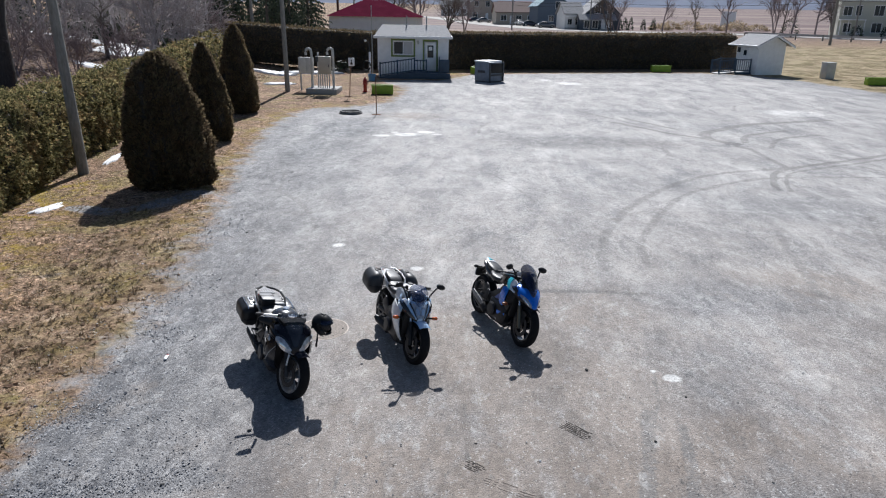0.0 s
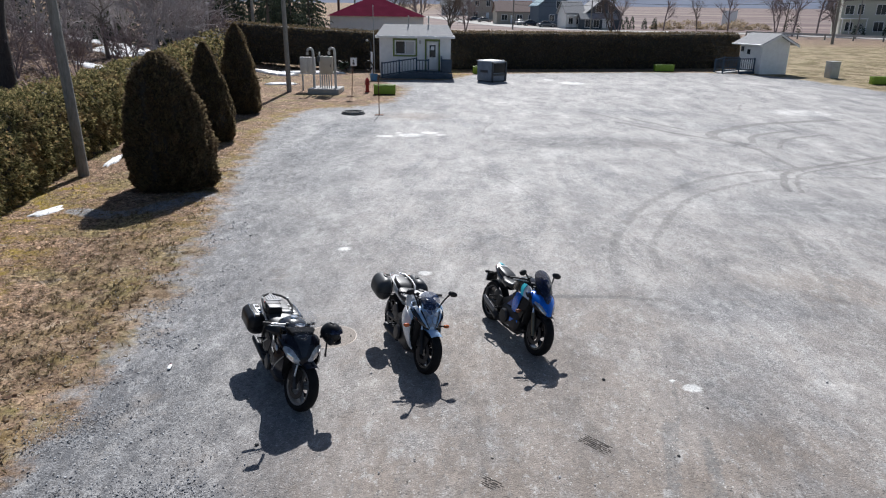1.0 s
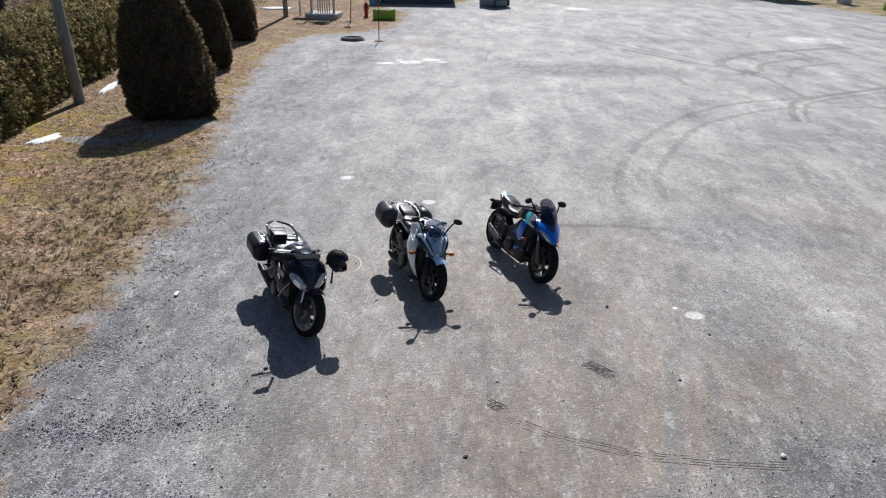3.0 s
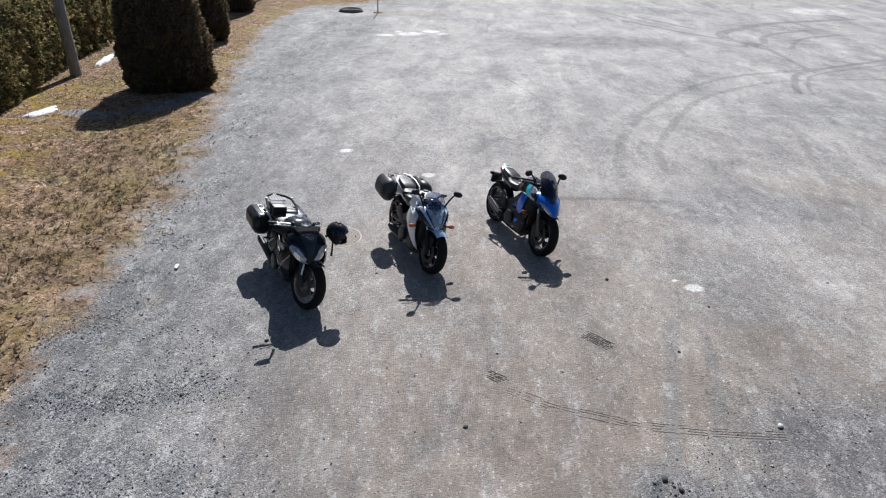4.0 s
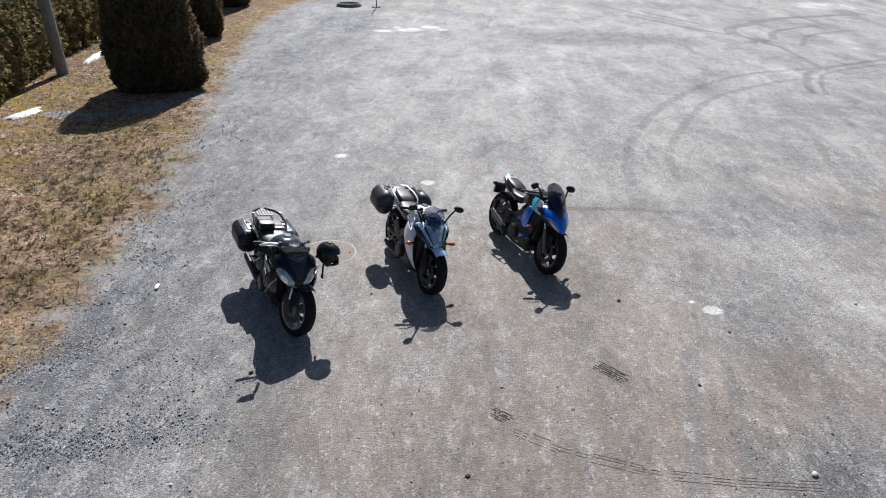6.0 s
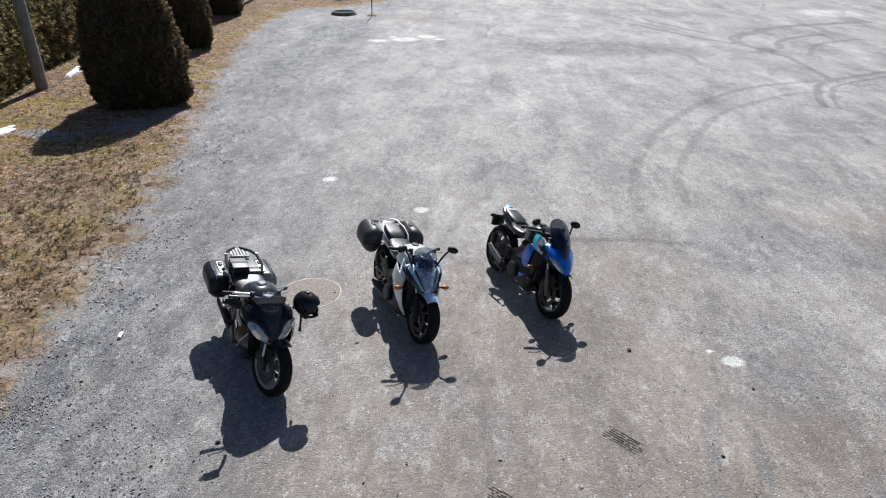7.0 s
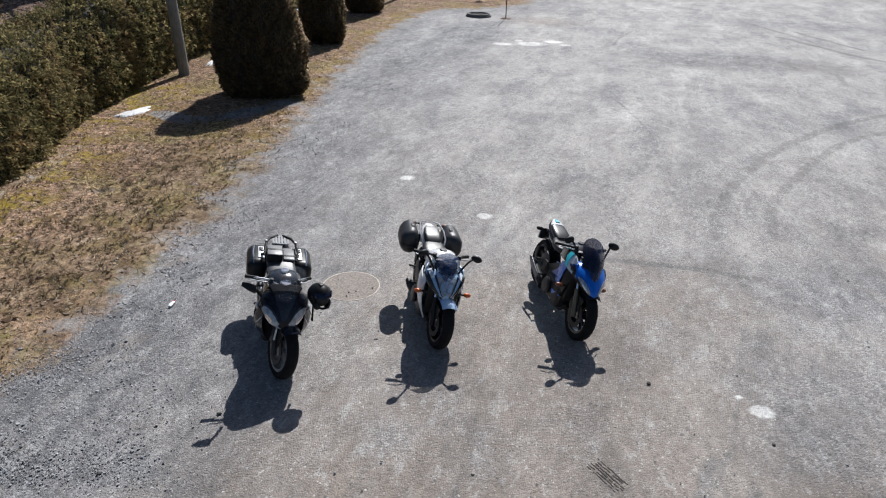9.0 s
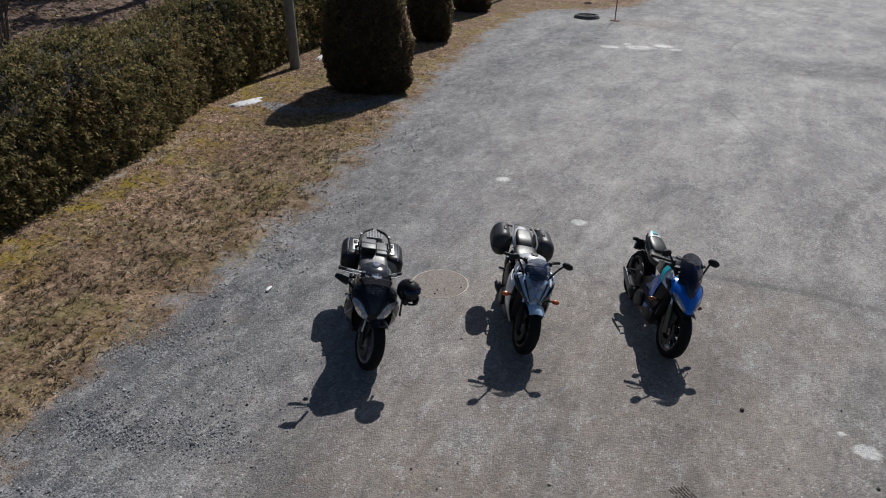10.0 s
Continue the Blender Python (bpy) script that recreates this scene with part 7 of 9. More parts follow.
def tread_trail(pts, label):
    bm = bmesh.new()
    rng = np.random.default_rng(77)
    P = [Vector((x, y, 0)) for x, y in pts]
    for a, b in zip(P, P[1:]):
        n = int((b - a).length / 0.035)
        d = (b - a).normalized()
        ang = math.degrees(math.atan2(d.y, d.x))
        for k in range(n):
            q = a.lerp(b, k / n)
            if rng.uniform() < 0.15:
                continue
            for s in (-0.055, -0.02, 0.02, 0.055):
                if noise.noise(Vector((q.x * 3, q.y * 3, s * 60))) < -0.12:
                    continue
                u = Vector((-d.y, d.x, 0)) * s
                bmesh.ops.create_cube(bm, size=1, matrix=pose(q.x + u.x, q.y + u.y, lot_z(q.x + u.x, q.y + u.y) + 0.001, 0, 0, ang + rng.normal(0, 6)) @ Matrix.Diagonal((0.04, 0.005, 0.004, 1)))
    return solid("tyre_trail", bm, TRAIL, label, "tyre print", kind="stuff", smooth=False)


tread_trail([(0.40, 6.14), (0.80, 5.92), (1.12, 5.80), (1.5, 5.69), (1.8, 5.63), (2.3, 5.58), (3.0, 5.56)], "faint curved motorcycle tread trail in gravel")


def pebble(x, y, r, material, label, seed):
    bm = ball(r, r * 0.75, r * 0.5, (0, 0, 0), u=10, v=6)
    for v in bm.verts:
        v.co *= 1 + 0.22 * noise.noise(v.co * (2.2 / r) + Vector((seed, 0, 0)))
    return solid("stone", bm, material, label, "stone", pose(x, y, r * 0.3 - 0.008, 0, 0, seed * 50), group="loose stones")


PALE_STONE = worn("pale_stone", (0.62, 0.61, 0.58), 0.8, vary=0.15, scale=30)
DARK_STONE = worn("dark_stone", (0.06, 0.058, 0.056), 0.8, vary=0.3, scale=30)
pebble(2.98, 5.69, 0.035, PALE_STONE, "small white stone on the gravel", 1)
pebble(1.85, 8.55, 0.03, DARK_STONE, "small dark stone on the gravel", 2)
pebble(-2.55, 5.35, 0.02, PALE_STONE, "pale stone in coarse gravel", 3)
for i, (x, y, r) in enumerate([(1.68, 4.95, 0.035), (1.79, 4.83, 0.03), (1.58, 4.90, 0.016), (-0.05, 5.55, 0.026), (3.0, 7.9, 0.022), (2.35, 6.9, 0.02), (-2.3, 6.9, 0.025), (-2.9, 5.9, 0.025)]):
    pebble(x, y, r, DARK_STONE, "dark clod on the gravel", 5 + i)
wr = thing("litter_wrapper", pose(-3.955, 8.58, 0.0, 0, 0, 100) @ Matrix.Diagonal((0.95, 0.62, 0.6, 1)), "small crumpled white and red wrapper on gravel", "litter")
part("paper", loft([(-0.07, 0, 0.018, 0.03, 0.016, 0.018), (-0.03, 0.004, 0.022, 0.04, 0.022, 0.02), (0.03, -0.004, 0.02, 0.036, 0.018, 0.02), (0.06, 0, 0.016, 0.03, 0.012, 0.014)], 9, 3.0), WHITE_PAINT, wr)
part("red_end", loft([(0.061, 0, 0.016, 0.031, 0.013, 0.014), (0.085, 0, 0.014, 0.026, 0.01, 0.012)], 9, 3.0), RED_LENS, wr)


# ---- motorcycles: x runs forward from the rear axle, y to the rider's left ----
def rounded(x0, x1, y0, y1, z0, z1, r, seg=4):
    bm = bmesh.new()
    bmesh.ops.create_cube(bm, size=1, matrix=Matrix.Translation(((x0 + x1) / 2, (y0 + y1) / 2, (z0 + z1) / 2)) @ Matrix.Diagonal((x1 - x0, y1 - y0, z1 - z0, 1)))
    bmesh.ops.bevel(bm, geom=bm.edges[:], offset=r, segments=seg, affect="EDGES", profile=0.5)
    return bm


def moved(bm, m):
    bm.transform(m)
    return bm


def add_wheel(root, name, x, r, wide, m, rim_mat, spokes, discs, seed=0):
    """A wheel: rim with spokes, tyre, brake discs."""
    k = r - 0.085
    rim = lathe([(k - 0.012, -wide * 0.36), (k + 0.012, -wide * 0.42), (k + 0.016, wide * 0.42), (k - 0.012, wide * 0.36)], "Y", 40, at=(x, 0, r))
    lathe([(0.001, -0.055), (0.05, -0.055), (0.05, 0.055), (0.001, 0.055)], "Y", 16, rim, (x, 0, r), closed=False)
    w = part(name, moved(rim, m), rim_mat, root)
    for s in range(spokes):
        a = 2 * math.pi * (s + 0.2) / spokes
        for off in (-0.09, 0.09):
            bar = tube([(x + 0.04 * math.cos(a + off * 3), 0, r + 0.04 * math.sin(a + off * 3)), (x + k * math.cos(a + off), 0, r + k * math.sin(a + off))], 0.014, 6, radius_end=0.012)
            part("spoke", moved(bar, m), rim_mat, w)
    prof = [(k + 0.002, -wide * 0.38), (k + 0.03, -wide * 0.48), (r - 0.035, -wide * 0.5), (r - 0.010, -wide * 0.36), (r, -wide * 0.12), (r, wide * 0.12), (r - 0.010, wide * 0.36), (r - 0.035, wide * 0.5), (k + 0.03, wide * 0.48), (k + 0.002, wide * 0.38)]
    part("tyre", moved(lathe(prof, "Y", 48, at=(x, 0, r)), m), TYRE, w, "black road tyre")
    for e in (-1, 1):
        part("rim_lip", moved(lathe([(k - 0.014, e * wide * 0.38), (k + 0.006, e * wide * 0.41), (k + 0.006, e * wide * 0.435), (k - 0.014, e * wide * 0.41)], "Y", 40, at=(x, 0, r)), m), RIM_EDGE if rim_mat is BLACK_PAINT else rim_mat, w)
    for y in discs:
        d = part("brake_disc", moved(lathe([(0.09, y - 0.003), (0.14, y - 0.003), (0.14, y + 0.003), (0.09, y + 0.003)], "Y", 32, at=(x, 0, r)), m), DISC_STEEL, w)
        part("caliper", moved(rounded(x - 0.15, x - 0.07, y - 0.035, y + 0.035, r + 0.02, r + 0.15, 0.015, 2), m), DARK_ALLOY, d)
    return w


def add_signal(root, x, y, z, s, lens=AMBER):
    st = part("turn_signal", tube([(x, y, z), (x, y + s * 0.07, z)], 0.011, 8), SATIN_BLACK, root)
    part("lens", ball(0.03, 0.045, 0.024, (x, y + s * 0.105, z), u=14, v=8), lens, st, "amber lens")


def add_mirror(root, base, head, s, size=(0.035, 0.075, 0.045), name="mirror"):
    st = part(name, tube(curve(base, ((base[0] + head[0]) / 2 - 0.01, (base[1] + head[1]) / 2, (base[2] + head[2]) / 2 + 0.035), head, 8), 0.011, 8), SATIN_BLACK, root)
    sh = ball(size[0], size[1], size[2], (head[0], head[1] + s * size[1] * 0.5, head[2]), turn=Euler((radians(8) * -s, 0, radians(18) * -s)))
    part("shell", sh, SATIN_BLACK, st)
    part("glass", ball(0.006, size[1] * 0.86, size[2] * 0.82, (head[0] - size[0] * 0.9, head[1] + s * size[1] * 0.55, head[2]), turn=Euler((radians(8) * -s, 0, radians(18) * -s)), u=14, v=8), MIRROR_GLASS, st, "mirror glass")


def add_chassis(root, WB, r, steer_deg, rim_mat, fork_mat, fender_mat, spokes, tyre_w=(0.125, 0.165), bar_z=0.90, bar_x=0.96, silencer=ALLOY, bar_mat=SATIN_BLACK, bar_w=0.31, rear=0.0):
    """What all three share: wheels, fork, engine, frame, swingarm, exhaust, bars, stand."""
    rake = Vector((-math.sin(radians(24)), 0, math.cos(radians(24))))
    pivot = Vector((WB - 0.09, 0, r))
    m = Matrix.Translation(pivot) @ Matrix.Rotation(radians(steer_deg), 4, rake) @ Matrix.Translation(-pivot)
    add_wheel(root, "front_wheel", WB, r, tyre_w[0], m, rim_mat, spokes, (-0.075, 0.075))
    add_wheel(root, "rear_wheel", rear, r + 0.005, tyre_w[1], Matrix.Identity(4), rim_mat, spokes, (-0.085,))
    for s in (-1, 1):
        foot = Vector((WB, s * 0.098, r))
        top = foot + rake * (bar_z - r - 0.05) / rake.z
        leg = part("fork_leg", moved(tube([foot - rake * 0.03, foot + rake * 0.27], 0.029, 12), m), fork_mat, root)
        part("stanchion", moved(tube([foot + rake * 0.27, top], 0.021, 12), m), CHROME, leg, "bright fork tube")
    # front mudguard hugging the tyre
    grid = []
    for a in span3(radians(150), radians(62), 15):
        row = []
        for u in span3(-1, 1, 9):
            rr = r + 0.03 - 0.035 * abs(u) ** 2.5
            row.append((WB + rr * math.cos(a), u * (0.078 + 0.012 * math.sin(a)), r + rr * math.sin(a)))
        grid.append(row)
    part("front_fender", moved(sheet(grid, 0.004), m), fender_mat, root)
    for s in (-1, 1):
        part("fender_stay", moved(plate([(WB - 0.05, r + 0.05), (WB + 0.03, r + 0.04), (WB + 0.08, r + 0.2), (WB - 0.1, r + 0.22)], s * 0.082, s * 0.088, 0), m), SATIN_BLACK, root)
    grid = [[(rear + 0.01 + (r + 0.025) * math.cos(a), u * 0.075, r + (r + 0.025) * math.sin(a)) for u in span3(-1, 1, 5)] for a in span3(radians(125), radians(55), 10)]
    part("rear_hugger", sheet(grid, 0.005), SATIN_BLACK, root)
    # bars
    for s in (-1, 1):
        hb = part("handlebar", moved(tube([(bar_x + 0.01, s * 0.10, bar_z - 0.01), (bar_x, s * 0.14, bar_z + 0.02), (bar_x - 0.05, s * (bar_w - 0.11), bar_z + 0.01), (bar_x - 0.12, s * bar_w, bar_z - 0.01)], 0.013, 10), m), bar_mat, root)
        part("grip", moved(tube([(bar_x - 0.075, s * (bar_w - 0.08), bar_z + 0.001), (bar_x - 0.135, s * (bar_w + 0.02), bar_z - 0.014)], 0.018, 10), m), SATIN_BLACK, hb)
        part("lever", moved(tube([(bar_x + 0.02, s * 0.16, bar_z + 0.005), (bar_x - 0.01, s * 0.26, bar_z + 0.0), (bar_x - 0.06, s * 0.33, bar_z - 0.01)], 0.006, 6), m), ALLOY, hb)
        part("reservoir", moved(lathe([(0.001, 0), (0.022, 0), (0.022, 0.04), (0.001, 0.045)], "Z", 14, at=(bar_x + 0.04, s * 0.15, bar_z + 0.02), closed=False), m), SATIN_BLACK, hb)
    part("top_yoke", moved(rounded(bar_x - 0.03, bar_x + 0.05, -0.12, 0.12, bar_z - 0.035, bar_z - 0.01, 0.01, 2), m), DARK_ALLOY, root)
    # engine and frame
    eng = part("engine", rounded(0.52, 0.98, -0.19, 0.19, 0.16, 0.44, 0.05, 3), DARK_ALLOY, root)
    for k in range(6):
        part("cooling_fin", block((0.78, 1.0, -0.17, 0.17, 0.42 + k * 0.024, 0.43 + k * 0.024), bevel=0.003), DARK_ALLOY, eng)
    for s in (-1, 1):
        part("engine_cover", lathe([(0.001, s * 0.19), (0.09, s * 0.19), (0.1, s * 0.215), (0.08, s * 0.235), (0.001, s * 0.238)], "Y", 24, at=(0.66, 0, 0.29), closed=False), DARK_ALLOY, eng)
    part("radiator", block((1.06, 1.1, -0.17, 0.17, 0.34, 0.62), bevel=0.012), SATIN_BLACK, root)
    for s in (-1, 1):
        part("frame_spar", plate([(1.02, 0.74), (1.07, 0.64), (0.6, 0.42), (0.44, 0.36), (0.44, 0.46), (0.62, 0.56)], s * 0.13, s * 0.165, 0.006), DARK_ALLOY, root)
        part("swingarm", tube([(rear, s * 0.105, r), (0.25, s * 0.1, r + 0.03), (0.48, s * 0.09, r + 0.08)], 0.03, 10), ALLOY if silencer is ALLOY else DARK_ALLOY, root)
        part("footpeg", tube([(0.48, s * 0.17, 0.33), (0.47, s * 0.27, 0.33)], 0.013, 8), DARK_ALLOY, root)
        part("rear_peg", tube([(0.24, s * 0.17, 0.42), (0.23, s * 0.25, 0.42)], 0.012, 8), DARK_ALLOY, root)
        part("peg_bracket", plate([(0.5, 0.44), (0.52, 0.32), (0.45, 0.32), (0.22, 0.41), (0.2, 0.46), (0.3, 0.56), (0.36, 0.54)], s * 0.15, s * 0.165, 0.004), DARK_ALLOY, root)
    part("axle", tube([(rear, -0.14, r + 0.005), (rear, 0.14, r + 0.005)], 0.018, 10), ALLOY, root)
    part("sidestand", tube([(0.55, 0.14, 0.2), (0.53, 0.26, 0.1), (0.52, 0.30, 0.062)], 0.014, 8), SATIN_BLACK, root)
    part("chain_guard", plate([(0.02, r + 0.09), (0.4, r + 0.12), (0.4, r + 0.08), (0.02, r + 0.05)], 0.12, 0.135, 0.003), SATIN_BLACK, root)
    return m


def add_exhaust(root, y, a, b, rad, mat, cap=DARK_ALLOY):
    ex = part("exhaust", tube([a, tuple((Vector(a) * 0.85 + Vector(b) * 0.15)), tuple((Vector(a) * 0.1 + Vector(b) * 0.9)), b], rad, 16, radius_end=rad * 0.85), mat, root)
    part("tip", tube([b, tuple(Vector(b) + (Vector(b) - Vector(a)).normalized() * 0.05)], rad * 0.6, 12), cap, ex)
    part("header_pipe", tube([(1.02, y * 0.4, 0.42), (1.06, y * 0.4, 0.25), (0.9, y * 0.4, 0.13), (0.6, y * 0.6, 0.13), a], 0.025, 10), DARK_ALLOY, ex)


def screen_sheet(x0, z0, x1, z1, w0, w1, bow, belly, power=2.0, nv=12, nu=13):
    grid = []
    for v in span3(0, 1, nv):
        row = []
        # the top edge is rounded: it narrows fast near the end
        w = (w0 + (w1 - w0) * v) * (1 - max(0, v - 0.72) ** 2 * 5.0)
        for u in span3(-1, 1, nu):
            row.append((x0 + (x1 - x0) * v + belly * math.sin(v * math.pi) - bow * abs(u) ** power, u * w, z0 + (z1 - z0) * v - 0.03 * u * u * v))
        grid.append(row)
    return sheet(grid, 0.004)


SIZE = Matrix.Diagonal((1.04, 1.04, 1.09, 1))


def dome_screen(x0, z0, x1, z1, wide, bow):
    """A tall shield-shaped screen: pointed foot, rounded top, bulging forward."""
    grid = []
    for v in span3(0.0, 1.0, 18):
        w = wide * (0.12 + 0.88 * min(1.0, v / 0.5) ** 0.75) * math.sqrt(max(0.015, 1 - (max(0.0, v - 0.55) / 0.452) ** 2.4))
        row = []
        for u in span3(-1, 1, 15):
            y = u * w
            row.append((x0 + (x1 - x0) * v + 0.07 * math.sin(v * math.pi) - bow * (y / wide) ** 2 - 0.5 * max(0, v - 0.8) ** 2, y, z0 + (z1 - z0) * v + 0.02 * math.sin(v * math.pi)))
        grid.append(row)
    return sheet(grid, 0.004)


def panel(rows, thick=0.006, n=4, side=1):
    """A curved body panel through a few rows of points (given for the left side)."""
    def along(line):
        out = []
        for i in range(len(line) - 1):
            p0, p1, p2, p3 = (Vector(line[min(max(i + k, 0), len(line) - 1)]) for k in (-1, 0, 1, 2))
            for t in (j / n for j in range(n)):
                out.append(0.5 * (2 * p1 + (p2 - p0) * t + (2 * p0 - 5 * p1 + 4 * p2 - p3) * t * t + (3 * p1 - p0 - 3 * p2 + p3) * t ** 3))
        return out + [Vector(line[-1])]
    fine = [along(r) for r in rows]
    cols = [along([r[k] for r in fine]) for k in range(len(fine[0]))]
    return sheet([[(p.x, p.y * side, p.z) for p in col] for col in cols], thick)


def tapered_case(x0, x1, y0, y1, z0, z1, r, side, top_in=0.0, front_in=0.0, foot_in=0.0):
    """A hard case with rounded edges, its outer face drawn in towards the top, the front and the foot."""
    bm = rounded(x0, x1, y0, y1, z0, z1, r, 6)
    for v in bm.verts:
        up = (v.co.z - z0) / (z1 - z0)
        ahead = (v.co.x - x0) / (x1 - x0)
        out = (v.co.y - y0) / (y1 - y0)
        v.co.y -= out * (top_in * up ** 2 + front_in * ahead ** 2 + foot_in * (1 - up) ** 2)
        v.co.y *= side
    return bm


def build_tourer():
    """Dark sport tourer with hard side cases and a box on the rear seat."""
    root = thing("motorcycle", pose(-2.67, 8.83, 0, -10.5, 0, -62) @ SIZE, "black sport touring motorcycle with hard side cases", "motorcycle", "parked motorcycles")
    m = add_chassis(root, 1.305, 0.285, 19, RIM_GREY, DARK_ALLOY, MIDNIGHT, 5, bar_z=0.835, bar_x=0.92, silencer=DARK_ALLOY, bar_mat=ALLOY, bar_w=0.34)
    nose = [(1.360, 0, 0.585, 0.03, 0.02, 0.03), (1.335, 0, 0.605, 0.10, 0.055, 0.06), (1.290, 0, 0.64, 0.165, 0.095, 0.10), (1.220, 0, 0.69, 0.212, 0.125, 0.15), (1.125, 0, 0.73, 0.242, 0.135, 0.20), (1.025, 0, 0.735, 0.25, 0.09, 0.21), (0.945, 0, 0.72, 0.225, 0.04, 0.18)]
    part("cowl", loft(nose, 28, 1.8), MIDNIGHT, root, "midnight front cowl")
    for s in (-1, 1):
        hl = part("headlight", skin(nose, 1.8, [(1.353, -64, 36), (1.330, -52, 43), (1.305, -42, 44), (1.280, -30, 40), (1.255, -19, 34), (1.235, -10, 27), (1.215, 0, 18)], 0.006, side=s), LAMP_LENS, root, "large almond headlight")
        part("lamp_brow", skin(nose, 1.8, [(1.345, 40, 46), (1.305, 46, 52), (1.255, 37, 43), (1.210, 20, 27)], 0.010, n=3, side=s), BLACK_PAINT, root)
        part("reflector_bowl", skin(nose, 1.8, [(1.327, -36, 20), (1.300, -26, 20), (1.275, -12, 16)], 0.009, n=5, side=s), CHROME, hl)
        part("side_fairing", panel([[(1.25, 0.205, 0.66), (1.12, 0.252, 0.68), (0.95, 0.24, 0.66)], [(1.24, 0.205, 0.52), (1.10, 0.28, 0.54), (0.92, 0.262, 0.55)], [(1.17, 0.185, 0.39), (1.04, 0.262, 0.40), (0.88, 0.25, 0.42)], [(1.08, 0.12, 0.26), (0.96, 0.18, 0.24), (0.80, 0.19, 0.27)]], 0.012, side=s), MIDNIGHT, root)
        part("vent_panel", panel([[(1.08, 0.286, 0.60), (0.96, 0.274, 0.61)], [(1.05, 0.284, 0.46), (0.94, 0.270, 0.48)]], 0.006, side=s), SATIN_BLACK, root)
        part("side_panel", panel([[(0.90, 0.21, 0.60), (0.74, 0.20, 0.60), (0.58, 0.17, 0.60)], [(0.87, 0.235, 0.48), (0.74, 0.215, 0.49), (0.60, 0.18, 0.52)], [(0.84, 0.225, 0.36), (0.74, 0.205, 0.38), (0.66, 0.18, 0.42)]], 0.010, side=s), GREY_PANEL, root, "grey lower side panel")
        part("fairing_edge", tube([(1.25, s * 0.214, 0.62), (1.15, s * 0.258, 0.50), (1.04, s * 0.255, 0.38), (0.92, s * 0.235, 0.32)], 0.006, 8), ALLOY, root, "bright edge strip")
        part("side_marker", ball(0.045, 0.016, 0.034, (1.09, s * 0.256, 0.655), u=14, v=8), LAMP_LENS, root, "clear oval side lens")
        part("tank_flank", panel([[(0.96, 0.16, 0.80), (0.82, 0.185, 0.82), (0.66, 0.15, 0.78)], [(0.95, 0.19, 0.70), (0.82, 0.205, 0.70), (0.66, 0.17, 0.68)]], 0.008, side=s), BLACK_PAINT, root)
    part("nose_panel", skin(nose, 1.8, [(1.345, 72, 108), (1.295, 68, 112), (1.235, 62, 118), (1.175, 60, 120)], 0.008), BLACK_PAINT, root, "gloss black centre panel")
    part("windscreen", dome_screen(1.245, 0.80, 0.975, 1.055, 0.20, 0.13), CLEAR_SCREEN, root, "clear tall windscreen")
    dash = part("dashboard", loft([(1.17, 0, 0.845, 0.13, 0.03, 0.03), (1.09, 0, 0.865, 0.17, 0.035, 0.03), (1.02, 0, 0.85, 0.16, 0.02, 0.03)], 16, 3), DULL_BLACK, root)
    part("dial", lathe([(0.001, 0.010), (0.044, 0.010), (0.047, 0.022), (0.053, 0.020), (0.055, 0.0), (0.001, 0.0)], "Z", 22, at=(1.05, 0, 0.886), closed=False), CHROME, dash)
    part("tank", loft([(0.96, 0, 0.76, 0.12, 0.07, 0.10), (0.89, 0, 0.77, 0.17, 0.11, 0.12), (0.74, 0, 0.77, 0.18, 0.125, 0.12), (0.60, 0, 0.73, 0.14, 0.10, 0.10), (0.52, 0, 0.70, 0.10, 0.05, 0.06)], 24, 2.3), BLACK_PAINT, root)
    part("fuel_cap", lathe([(0.001, 0.0), (0.045, 0.0), (0.040, 0.014), (0.001, 0.016)], "Z", 18, at=(0.78, 0, 0.893), closed=False), CHROME, root)
    part("rider_seat", loft([(0.60, 0, 0.70, 0.09, 0.035, 0.05), (0.50, 0, 0.69, 0.145, 0.035, 0.05), (0.36, 0, 0.675, 0.165, 0.04, 0.05), (0.25, 0, 0.685, 0.155, 0.05, 0.06)], 20, 3.4), SEAT_SHEEN, root)
    part("passenger_seat", loft([(0.27, 0, 0.685, 0.13, 0.033, 0.05), (0.14, 0, 0.687, 0.155, 0.033, 0.05), (-0.06, 0, 0.69, 0.15, 0.033, 0.05), (-0.14, 0, 0.69, 0.10, 0.025, 0.04)], 20, 3.4), SEAT_SHEEN, root)
    part("tail", loft([(0.35, 0, 0.62, 0.12, 0.06, 0.08), (0.05, 0, 0.645, 0.14, 0.06, 0.08), (-0.22, 0, 0.69, 0.11, 0.04, 0.06), (-0.30, 0, 0.70, 0.07, 0.02, 0.04)], 18, 2.6), MIDNIGHT, root)
    # luggage rack: a slotted plate inside a bent tube
    rack = bmesh.new()
    for k in range(6):
        y = -0.085 + k * 0.034
        bmesh.ops.create_cube(rack, size=1, matrix=Matrix.Translation((-0.25, y, 0.764)) @ Matrix.Diagonal((0.23 - 0.05 * abs(k - 2.5) / 2.5, 0.024, 0.014, 1)))
    for x in (-0.34, -0.16):
        bmesh.ops.create_cube(rack, size=1, matrix=Matrix.Translation((x, 0, 0.761)) @ Matrix.Diagonal((0.035, 0.19, 0.014, 1)))
    bmesh.ops.bevel(rack, geom=rack.edges[:], offset=0.003, segments=1, affect="EDGES")
    rk = part("rear_rack", rack, GREY_PANEL, root, "grey slotted luggage rack")
